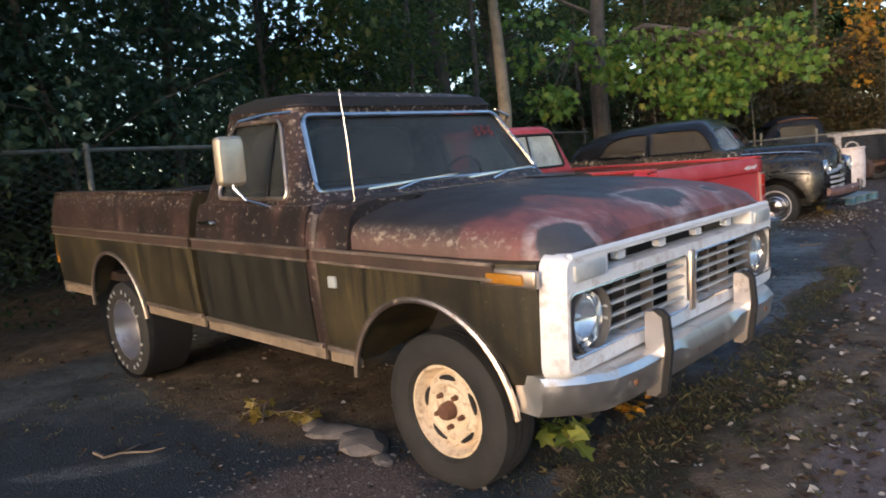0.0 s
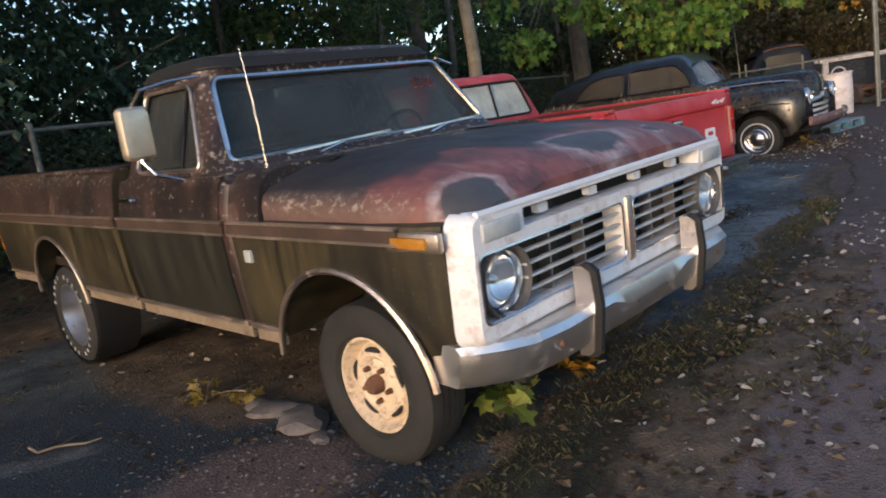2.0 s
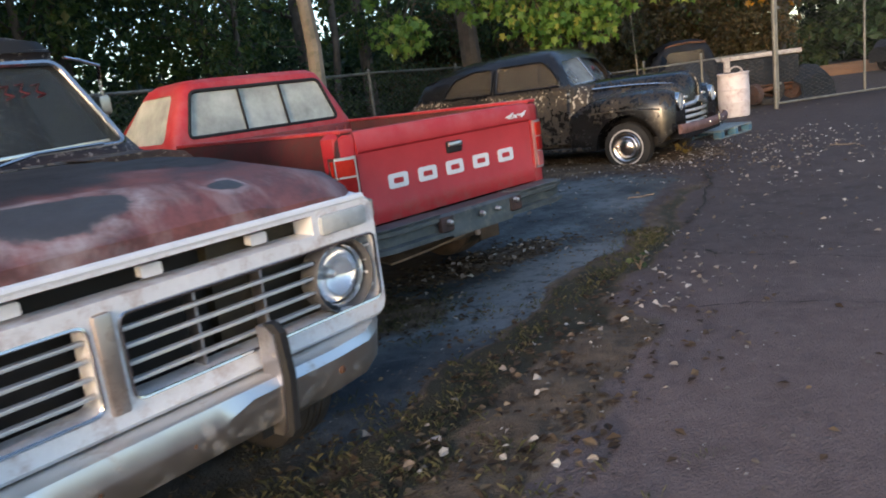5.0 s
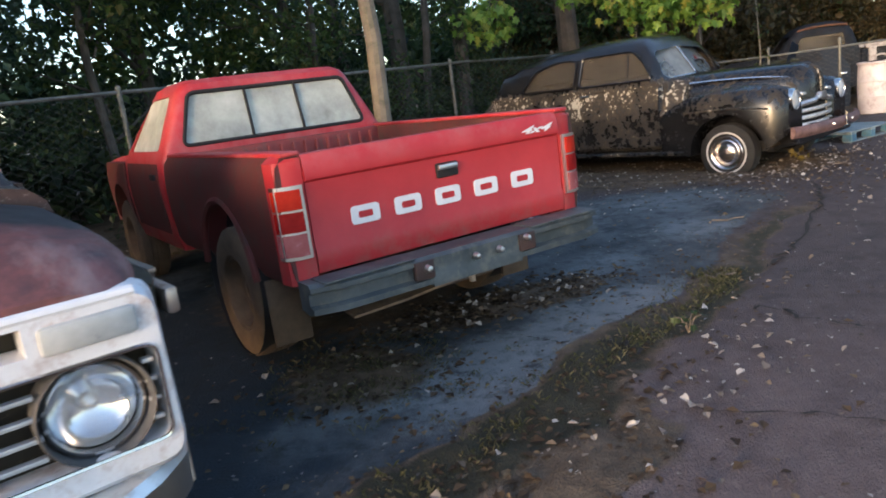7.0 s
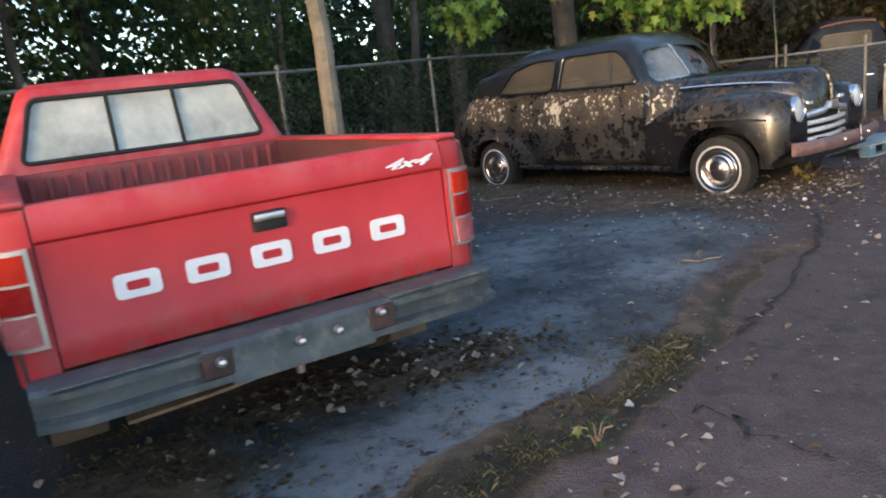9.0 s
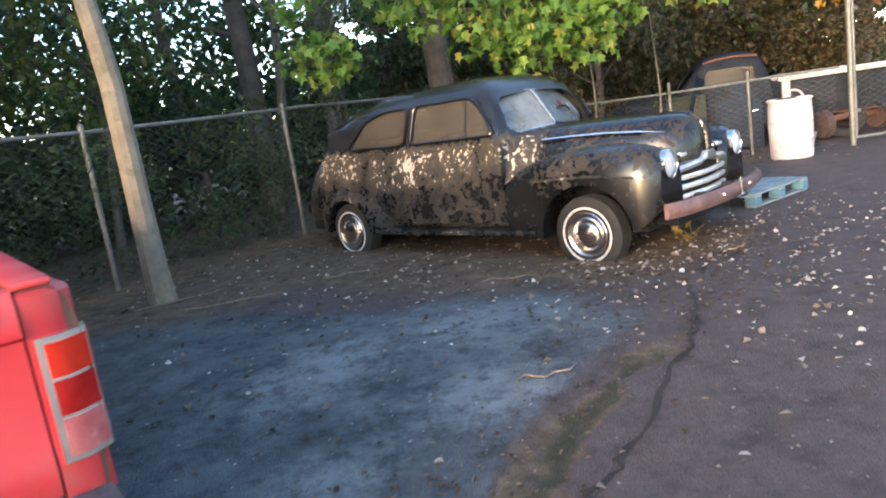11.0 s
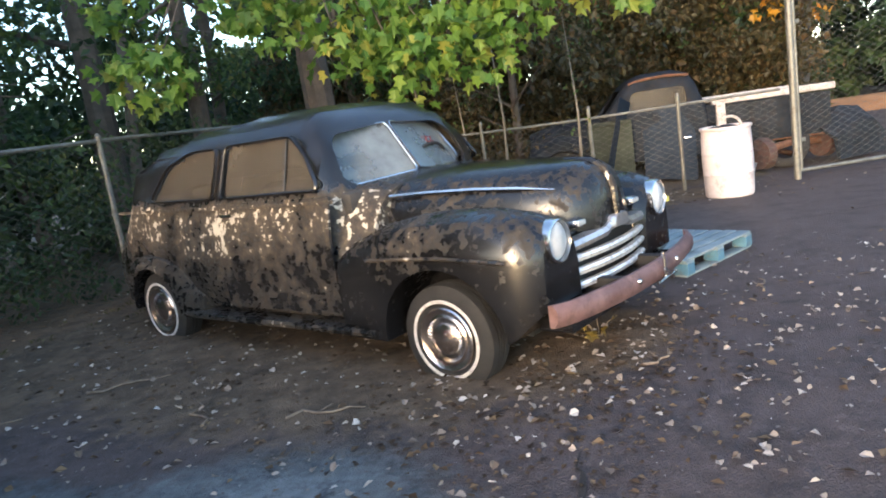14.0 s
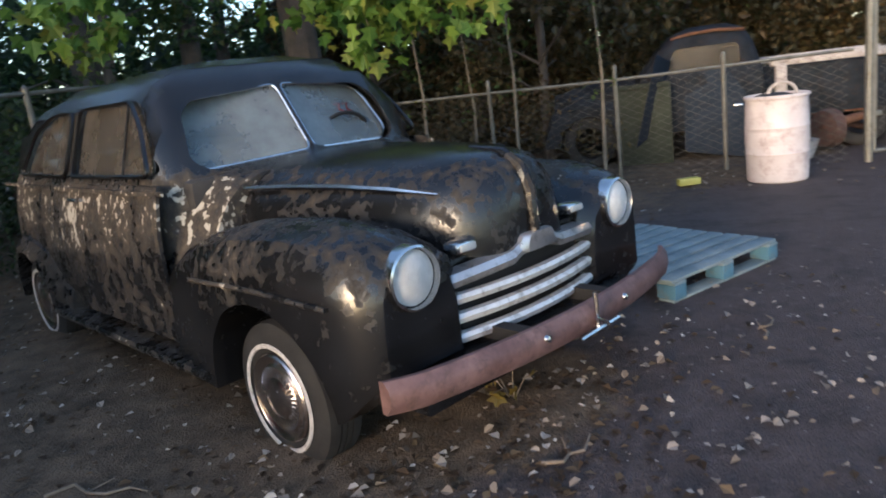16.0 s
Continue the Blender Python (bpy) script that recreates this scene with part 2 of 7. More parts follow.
    ragged = m.math("MULTIPLY", m.math("SUBTRACT", m.noise(9, 8, 0.75), 0.5), 0.9)
    edge = lambda v: m.span(m.math("ADD", v, ragged), 0.35, 0.65)
    c = m.mix(edge(sealed), asphalt, seal)
    c = m.mix(edge(soil), c, earth)
    c = m.mix(edge(moss), c, green)
    m.colour(m.mix(m.math("MULTIPLY", grit, 0.35), c, (0.02, 0.017, 0.016)))
    m.gloss(mid, 0.62, 0.95)
    m.relief(m.math("ADD", m.math("MULTIPLY", grit, 0.5), m.math("ADD", mid, m.math("MULTIPLY", stones, 0.6))), 0.012, 0.9)
    return m.m


M_GROUND = ground_material()
M_BARK = worn("grey_brown_bark", (0.05, 0.04, 0.032), (0.13, 0.105, 0.085), 5, (0.8, 0.95), relief=0.02, fine=25)
M_PALE_BARK = worn("pale_smooth_bark", (0.14, 0.115, 0.09), (0.26, 0.22, 0.17), 4, (0.75, 0.9), relief=0.006, fine=40, dirt=(0.09, 0.1, 0.06))
M_LEAF_DARK = leaf_material("dark_green_leaf", (0.012, 0.028, 0.014), (0.045, 0.085, 0.03), (0.075, 0.1, 0.03))
M_LEAF_BLUE = leaf_material("blue_green_leaf", (0.02, 0.047, 0.033), (0.058, 0.105, 0.058))
M_LEAF_MAPLE = leaf_material("maple_leaf", (0.06, 0.14, 0.025), (0.17, 0.27, 0.045), (0.3, 0.28, 0.06))
M_LEAF_MID = leaf_material("mid_green_leaf", (0.03, 0.06, 0.016), (0.08, 0.125, 0.03), (0.14, 0.12, 0.035))
M_LEAF_YELLOW = leaf_material("orange_yellow_leaf", (0.22, 0.12, 0.012), (0.5, 0.27, 0.03), (0.55, 0.2, 0.02))
M_LEAF_BROWN = leaf_material("brown_undergrowth_leaf", (0.03, 0.032, 0.014), (0.1, 0.075, 0.03), (0.14, 0.085, 0.035))
M_LITTER = leaf_material("dead_leaf", (0.16, 0.12, 0.09), (0.44, 0.38, 0.33), (0.68, 0.64, 0.6), 0.7)
M_GRASS = leaf_material("dry_grass", (0.03, 0.038, 0.014), (0.11, 0.1, 0.045), (0.22, 0.18, 0.09), 0.8)
M_TWIG = worn("dead_twig", (0.1, 0.075, 0.055), (0.26, 0.2, 0.15), 30, (0.8, 0.95))
M_STONE = worn("broken_asphalt", (0.09, 0.075, 0.07), (0.2, 0.17, 0.155), 12, (0.85, 0.95), relief=0.006)
M_GALV = worn("galvanised_steel", (0.13, 0.135, 0.125), (0.25, 0.245, 0.22), 8, (0.45, 0.7), metal=0.6, dirt=(0.12, 0.1, 0.07))
M_WIRE = worn("weathered_wire", (0.08, 0.08, 0.076), (0.16, 0.16, 0.145), 5, (0.5, 0.75), metal=0.5)


# ---- ground: one sheet, fine where the walker passes ----
def lot_height(x, y):
    return 0.05 * smoothstep(6.5, 8.5, y) - 0.02 * smoothstep(3.0, 5.0, y) * (1 - smoothstep(6.0, 7.5, y))


EDGE = ((-2.04, -1.5), (0.06, 1.05), (0.81, 1.95), (1.61, 2.9), (2.57, 4.4), (3.4, 5.5), (3.62, 6.0), (4.6, 7.75), (5.3, 8.6))


def edge_distance(x, y):
    """Metres from the broken edge of the drive; minus on the parking side."""
    best = np.full(np.shape(x), 99.0)
    for (ax, ay), (bx, by) in zip(EDGE, EDGE[1:]):
        dx, dy = bx - ax, by - ay
        t = np.clip(((x - ax) * dx + (y - ay) * dy) / (dx * dx + dy * dy), 0, 1)
        d = np.hypot(x - ax - t * dx, y - ay - t * dy)
        side = np.sign((x - ax) * dy - (y - ay) * dx)
        best = np.where(d < np.abs(best), d * np.where(side == 0, 1, side), best)
    return best


def wobble(x, y, scale, seed=0.0):
    return np.array([noise.fractal(Vector((a * scale + seed, b * scale, seed)), 0.9, 2.1, 4) for a, b in zip(np.ravel(x), np.ravel(y))]).reshape(np.shape(x))


def blob(x, y, cx, cy, rx, ry, turn=0.0):
    a = radians(turn)
    u, v = (x - cx) * math.cos(a) + (y - cy) * math.sin(a), -(x - cx) * math.sin(a) + (y - cy) * math.cos(a)
    return np.clip(1.35 - np.hypot(u / rx, v / ry), 0, 1)


def build_ground():
    near_x, near_y = np.arange(-5.5, 11.01, 0.075), np.arange(-1.5, 18.51, 0.075)
    far = np.array([30, 60, 120, 250, 600, 1500])
    xs = np.concatenate([-far[::-1], [-14, -9, -7], near_x, [12, 13.5, 16, 20], far + 0.0])
    ys = np.concatenate([-far[::-1], [-12, -6, -3], near_y, [19.5, 21, 24, 27], far + 0.0])
    gx, gy = np.meshgrid(xs, ys)
    close = (np.abs(gx - 3) < 9) & (np.abs(gy - 8) < 11)
    n1, n2 = np.zeros(gx.shape), np.zeros(gx.shape)
    n1[close] = wobble(gx[close], gy[close], 1.1)
    n2[close] = wobble(gx[close], gy[close], 5.0, 7.0)
    d = edge_distance(gx, gy) + 0.16 * n1 + 0.05 * n2
    taper = 1 - smoothstep(6.2, 8.0, gy)
    # the strip of grass and dirt along the drive's edge
    brim = 0.08 + 0.42 * (1 - smoothstep(3.7, 4.7, gy))
    strip = smoothstep(-0.42, -0.28, d) * (1 - smoothstep(brim - 0.18, brim + 0.06, d)) * taper * (0.6 + 0.4 * (1 - smoothstep(4.6, 5.6, gy)))
    strip = np.maximum(strip, 0.9 * smoothstep(-0.2, -0.1, d) * (1 - smoothstep(-0.05, 0.05, d)) * (1 - smoothstep(7.0, 8.4, gy)))
    # dirt and leaves beside and under the vehicles
    soil = np.maximum.reduce([strip, blob(gx, gy, -1.14, 3.6, 2.0, 0.75, -42), blob(gx, gy, -4.4, 6.0, 1.2, 2.4, -30), blob(gx, gy, 0.9, 6.3, 1.2, 0.9, -45),
                              blob(gx, gy, 2.1, 5.75, 0.85, 0.32, 32), blob(gx, gy, 1.45, 4.75, 0.4, 0.45, 40), blob(gx, gy, 3.0, 10.6, 2.7, 1.55, -38), blob(gx, gy, 0.2, 11.2, 2.6, 2.6, 20),
                              blob(gx, gy, 6.4, 14.9, 1.7, 0.9, -15), blob(gx, gy, 3.8, 14.2, 3.2, 1.6, -10), blob(gx, gy, 4.9, 9.6, 0.9, 0.55, 40)])
    line = gx * 0.85 - gy * 0.527 + 6.0
    soil = np.maximum(soil, 1 - smoothstep(0.3, 1.5, line))
    soil = np.maximum(soil, smoothstep(15.0, 15.6, gy) * (1 - smoothstep(8.5, 8.9, gx)))
    soil = np.clip(soil - 0.9 * blob(gx, gy, -0.49, 2.05, 0.55, 0.42, 20), 0, 1)
    moss = strip * smoothstep(-0.4, -0.25, d) * (1 - smoothstep(0.0, 0.18, d)) * 0.75
    moss = np.maximum(moss, 0.5 * blob(gx, gy, 1.05, 2.9, 0.5, 0.35, 30))
    sealed = np.clip((1 - smoothstep(-0.42, -0.26, d)) * (1 - smoothstep(8.1, 9.2, gy + 0.35 * gx - 1.0)), 0, 1)
    sealed = np.maximum(sealed, blob(gx, gy, 3.2, 7.9, 1.3, 1.0, 40))
    sealed *= 1 - 0.8 * blob(gx, gy, -0.54, 2.0, 0.6, 0.5, 20)
    pale = np.maximum.reduce([0.75 * blob(gx, gy, 3.3, 8.3, 0.5, 0.3, 20), 0.75 * blob(gx, gy, 2.5, 7.7, 0.6, 0.45, 60), 1.1 * blob(gx, gy, 2.72, 5.42, 0.7, 0.36, 50), 1.2 * blob(gx, gy, 2.2, 4.75, 0.75, 0.42, 52), 0.7 * blob(gx, gy, 2.75, 6.35, 0.5, 0.3, 60), 0.6 * blob(gx, gy, 3.4, 8.2, 0.8, 0.6, 10), 0.7 * blob(gx, gy, 3.5, 7.2, 0.5, 0.4, 35), 0.8 * blob(gx, gy, 1.6, 4.4, 0.5, 0.25, 50), 0.0 * gx])
    # darker sealed ground beside the brown pickup, with a bald streak in it, and between the pickups
    pale = pale - 0.95 * blob(gx, gy, -1.5, 2.2, 1.8, 0.95, -15) + 1.5 * blob(gx, gy, -1.75, 2.45, 0.4, 0.1, 10) - 0.95 * blob(gx, gy, 0.1, 5.0, 1.9, 1.0, -48)
    gz = np.where(close, lot_height(gx, gy), np.where(gy > 8, 0.05, 0.0))
    gz = gz + np.where(close, 0.02 * soil * (0.6 + n2) + 0.006 * n1 - 0.025 * np.exp(-((d + 0.06) / 0.06) ** 2) * (1 - smoothstep(7.5, 8.5, gy)), 0)
    nx, ny = len(xs), len(ys)
    verts = np.stack([gx, gy, gz], -1).reshape(-1, 3)
    i = (np.arange(ny - 1)[:, None] * nx + np.arange(nx - 1)[None, :]).ravel()
    me = bpy.data.meshes.new("ground")
    me.from_pydata(verts.tolist(), [], np.stack([i, i + 1, i + nx + 1, i + nx], -1).tolist())
    cover = me.attributes.new("cover", "FLOAT_COLOR", "POINT")
    cover.data.foreach_set("color", np.stack([soil, moss, sealed, pale], -1).reshape(-1).astype(np.float32))
    me.polygons.foreach_set("use_smooth", [True] * len(me.polygons))
    me.materials.append(M_GROUND)
    return tagged(new("ground", me), "cracked asphalt parking lot with sealed patches, dirt and moss", "ground", kind="structure")


build_ground()


# ---- foliage ----
LEAF = ((0, 0, 0), (0.32, 0.45, 0.1), (0, 1, -0.05), (-0.32, 0.45, 0.1))
CURL = ((0, 0, 0), (0.34, 0.22, 0.22), (0.46, 0.5, 0.34), (0.2, 0.74, 0.22), (0, 1, 0.12), (-0.3, 0.72, 0.3), (-0.36, 0.3, 0.16))
MAPLE = ((0, 0, 0), (0.5, 0.12, 0.05), (0.24, 0.36, 0.03), (0.6, 0.62, 0.06), (0.2, 0.66, 0), (0, 1.05, -0.12), (-0.2, 0.66, 0), (-0.6, 0.62, 0.06), (-0.24, 0.36, 0.03), (-0.5, 0.12, 0.05))


def leaf_mesh(name, places, sizes, rng, shape=LEAF, hang=0.5, flat=0.0):
    """Many single leaves, each an island of its own."""
    n, k = len(places), len(shape)
    spin = rng.uniform(0, math.tau, n)
    tilt = rng.normal(-hang, 0.55, n) * (1 - flat)
    roll = rng.normal(0, 0.7, n) * (1 - 0.7 * flat)
    s = np.array(shape)
    c, q = np.cos(roll)[:, None], np.sin(roll)[:, None]
    x, y, z = c * s[None, :, 0] + q * s[None, :, 2], np.repeat(s[None, :, 1], n, 0), c * s[None, :, 2] - q * s[None, :, 0]
    c, q = np.cos(tilt)[:, None], np.sin(tilt)[:, None]
    y, z = c * y - q * z, q * y + c * z
    c, q = np.cos(spin)[:, None], np.sin(spin)[:, None]
    x, y = c * x - q * y, q * x + c * y
    v = np.stack([x, y, z], -1) * np.asarray(sizes)[:, None, None] + np.asarray(places)[:, None, :]
    base = np.arange(n)[:, None] * k
    if k == 4:
        f = np.concatenate([base + np.array([[0, 1, 2]]), base + np.array([[0, 2, 3]])]).tolist()
    else:
        f = np.concatenate([base + np.array([[0, i, i + 1]]) for i in range(1, k - 1)]).tolist()
    me = bpy.data.meshes.new(name)
    me.from_pydata(v.reshape(-1, 3).tolist(), [], f)
    return me


def foliage(name, blobs, per, size, material, rng, parent=None, shape=LEAF, hang=0.5):
    """Leaves in loose clumps: blobs of (x, y, z, radius)."""
    places, sizes = [], []
    for x, y, z, r in blobs:
        m = max(4, int(per * r * r))
        d = rng.normal(0, 1, (m, 3))
        d *= (r * rng.uniform(0.25, 1.0, m) ** 0.5 / np.linalg.norm(d, axis=1))[:, None]
        places.append(np.array([x, y, z]) + d * np.array([1, 1, 0.75]))
        sizes.append(size * rng.uniform(0.6, 1.3, m))
    me = leaf_mesh(name, np.concatenate(places), np.concatenate(sizes), rng, shape, hang)
    me.materials.append(material)
    ob = new(name, me)
    ob.parent = parent
    return ob


def tree(x, y, height, radius, lean, crown, leaf, rng, label, bark=None, per=260, size=0.1, low=1.8, shape=LEAF, limbs=7, name="tree", spread=1.0):
    """A tapered trunk with limbs, and a crown of clumps round the ends of its twigs."""
    root = thing(name, pose(x, y, 0.0), label, "tree")
    top = Vector((lean[0], lean[1], height))
    line = [top * t + Vector((0.1 * math.sin(5 * t + x), 0.1 * math.cos(4 * t + y), 0)) * min(1, t * 4) for t in (0, 0.06, 0.15, 0.3, 0.45, 0.6, 0.75, 0.9, 1.0)]
    line[0].z = -0.1
    bm = tube(line, [radius * k for k in (1.35, 1.1, 1, 0.92, 0.8, 0.66, 0.5, 0.3, 0.1)], 10)
    blobs = []
    for i in range(limbs):
        t = rng.uniform(low / height, 0.92)
        a = rng.uniform(0, math.tau)
        start = top * t
        reach = crown * rng.uniform(0.55, 1.05) * (1.1 - 0.5 * t)
        end = start + Vector((reach * math.cos(a), reach * math.sin(a), rng.uniform(0.1, 0.9)))
        mid = (start + end) / 2 + Vector((0, 0, rng.uniform(0.05, 0.3)))
        tube([start, mid, end], [radius * 0.45 * (1.05 - t), radius * 0.26 * (1.05 - t), 0.008], 6, bm)
        for k in range(int(4 * spread)):
            u = rng.uniform(0.35, 1.1)
            p = start.lerp(end, u)
            blobs.append((p.x + rng.normal(0, 0.35), p.y + rng.normal(0, 0.35), max(low, p.z + rng.normal(0, 0.35)), rng.uniform(0.3, 0.62) * spread ** 0.3))
    part("trunk", bm, bark or M_BARK, root)
    foliage("crown", blobs, per, size, leaf, rng, root, shape)
    return root


RNG = np.random.default_rng(11)


def fence_line(t, off=0.0):
    """A point t metres along the long fence, off metres behind it."""
    return -3.4 + 0.527 * t - 0.85 * off, 5.8 + 0.85 * t + 0.527 * off


def build_trees():
    # the wood behind the long fence
    specs = [(-4, 1.6, 7.5, 0.08, M_LEAF_BLUE), (-2.2, 0.9, 6.5, 0.05, M_LEAF_DARK), (-0.8, 2.4, 8.5, 0.1, M_LEAF_DARK), (0.6, 1.0, 6.0, 0.05, M_LEAF_BLUE), (2.2, 1.9, 8.0, 0.085, M_LEAF_DARK),
             (3.6, 1.2, 7.0, 0.055, M_LEAF_MID), (4.9, 2.6, 9.0, 0.11, M_LEAF_DARK), (6.6, 1.3, 6.5, 0.05, M_LEAF_MID), (8.0, 3.0, 9.0, 0.1, M_LEAF_DARK), (10.2, 2.3, 8.0, 0.08, M_LEAF_MID),
             (12.6, 3.2, 9.5, 0.11, M_LEAF_DARK), (15.0, 3.6, 9.0, 0.1, M_LEAF_MID)]
    for t, off, h, r, leaf in specs:
        x, y = fence_line(t, off)
        tree(x, y, h, r, (RNG.normal(0, 0.5), RNG.normal(0, 0.4)), 1.9, leaf, RNG, "tall leafy tree standing in the dark wood behind the fence", per=330, size=0.115, low=1.2, limbs=17)
    # dark trunks that stand out against the sky
    tree(-0.4, 16.3, 8.5, 0.2, (-0.5, -0.1), 2.0, M_LEAF_DARK, RNG, "thick dark leaning tree trunk behind the chain-link fence", per=200, size=0.12, low=3.0)
    tree(-1.2, 15.6, 8.0, 0.1, (-0.9, -0.2), 1.6, M_LEAF_BLUE, RNG, "slim dark tree leaning behind the chain-link fence", per=200, size=0.11, low=3.0)
    tree(0.7, 16.9, 9.0, 0.15, (-0.2, 0.1), 2.0, M_LEAF_DARK, RNG, "dark forked tree behind the chain-link fence", per=120, size=0.13, low=3.0)
    tree(0.5, 9.95, 6.5, 0.1, (0.1, -1.0), 1.3, M_LEAF_MID, RNG, "slender pale-barked tree standing beside the red pickup", M_PALE_BARK, per=120, size=0.11, low=3.3)
    # the maple that hangs over the black sedan
    maple = tree(2.9, 15.1, 8.0, 0.2, (0.25, 0.15), 2.2, M_LEAF_MAPLE, RNG, "large maple with yellow-green leaves hanging over the sedan", per=60, size=0.15, low=3.1, shape=MAPLE, limbs=6)
    bough = [(-1.3, -2.2, 2.25), (-0.3, -1.9, 2.85), (0.3, -1.8, 2.9), (0.9, -1.9, 2.45), (1.25, -1.9, 2.1), (1.5, -1.9, 2.6), (1.9, -2.0, 2.25), (2.4, -2.0, 2.7), (3.0, -2.1, 2.6), (3.5, -2.1, 2.5),
             (0.2, -1.6, 3.3), (1.0, -1.7, 3.2), (1.8, -1.8, 3.2), (2.6, -1.9, 3.2), (-0.8, -1.7, 3.3), (3.2, -2.0, 3.2), (-1.6, -1.7, 3.1), (1.2, -2.2, 1.85), (0.6, -2.1, 2.3), (1.95, -2.1, 2.0), (1.5, -2.1, 2.2), (2.3, -1.9, 2.3), (0.0, -1.9, 2.6), (-1.2, -2.2, 2.2), (1.1, -1.8, 2.8), (2.0, -1.7, 2.8)]
    bm = tube([(0.1, 0, 3.4), (0.8, -1.0, 3.6), (2.0, -1.8, 3.2), (3.4, -2.0, 2.7)], [0.09, 0.07, 0.045, 0.012], 7)
    tube([(0.1, 0, 3.3), (-0.5, -1.0, 3.5), (-1.4, -1.8, 2.8)], [0.08, 0.06, 0.012], 7, bm)
    for x, y, z in bough:
        tube([(x * 0.6, y * 0.8, 3.35), (x, y, z)], [0.02, 0.004], 5, bm)
    part("limb", bm, M_BARK, maple)
    foliage("hanging_leaves", [(x, y, z, 0.46) for x, y, z in bough], 420, 0.13, M_LEAF_MAPLE, RNG, maple, MAPLE, 0.9)
    # darker trees and brush behind the low fence, and the yellow tree past the gate
    for x, y, h, leaf in ((4.6, 18.6, 6.5, M_LEAF_MID), (6.4, 19.8, 7.0, M_LEAF_BROWN), (8.4, 20.5, 7.0, M_LEAF_MID), (3.2, 18.0, 7.0, M_LEAF_DARK), (10.4, 21.5, 7.5, M_LEAF_BROWN), (5.6, 17.3, 5.0, M_LEAF_BROWN)):
        tree(x, y, h, 0.07, (RNG.normal(0, 0.4), 0.2), 2.0, leaf, RNG, "leafy tree in the thicket behind the wrecked truck", per=330, size=0.12, low=0.9, limbs=17)
    # tree coloured orange-yellow, unlike the others
    gold = tree(11.2, 19.5, 8.0, 0.15, (0.2, 0), 2.0, M_LEAF_YELLOW, RNG, "tree with orange-yellow leaves beyond the gate", per=120, size=0.15, low=3.0, limbs=9)
    foliage("hanging_leaves", [(-0.75 + RNG.normal(0, 0.45), -1.3 + RNG.normal(0, 0.4), RNG.uniform(2.35, 4.4), RNG.uniform(0.25, 0.4)) for _ in range(18)], 150, 0.13, M_LEAF_YELLOW, RNG, gold, MAPLE, 0.7)
    # far wood across the road
    blobs = [(12 + 2.1 * i + RNG.normal(0, 0.8), 41 - 0.75 * i + RNG.normal(0, 1.5), z + RNG.normal(0, 0.7), RNG.uniform(1.2, 2.0)) for i in range(-8, 26) for z in (1.2, 3.0, 5.0, 7.0, 9.2, 11.5, 14)]
    blobs += [(9 + 1.3 * i + RNG.normal(0, 0.6), 33.5 - 0.35 * i + RNG.normal(0, 1.0), z + RNG.normal(0, 0.6), RNG.uniform(1.2, 1.9)) for i in range(0, 22) for z in (1.5, 3.5, 5.5, 7.8, 10)]
    tagged(foliage("far_woods", blobs, 270, 0.42, M_LEAF_DARK, RNG), "dark woodland edge across the road", "woods", kind="stuff")
    blobs = [(fence_line(t, off)[0], fence_line(t, off)[1], z, RNG.uniform(0.9, 1.5)) for t in np.arange(-14, 30, 1.5) for off in (6, 9) for z in ((0.6, 1.9, 3.3, 4.8) if t > 6 else (0.6, 1.9, 3.3, 4.8, 6.2, 7.6))]
    blobs += [(*fence_line(t, 12), z, 1.6) for t in np.arange(-24, -3, 1.4) for z in (0.8, 2.4, 4.0, 5.6, 7.2, 8.8, 10.4)]
    blobs = [(x + RNG.normal(0, 0.6), y + RNG.normal(0, 0.6), z + RNG.normal(0, 0.5), r) for x, y, z, r in blobs if RNG.uniform() < (0.97 if z < 2.4 else 0.74)]
    blobs += [(*fence_line(t, RNG.uniform(3.2, 5.0)), RNG.uniform(0.2, 2.3), RNG.uniform(0.6, 0.9)) for t in np.arange(0, 14, 0.16)]
    blobs += [(*fence_line(t, RNG.uniform(3.2, 5.5)), RNG.uniform(0.3, 6.5), RNG.uniform(0.7, 1.0)) for t in np.arange(-9, 1.5, 0.07)]
    tagged(foliage("distant_thicket", blobs, 130, 0.265, M_LEAF_DARK, RNG), "dense dark thicket deep behind the fence", "thicket", kind="stuff")


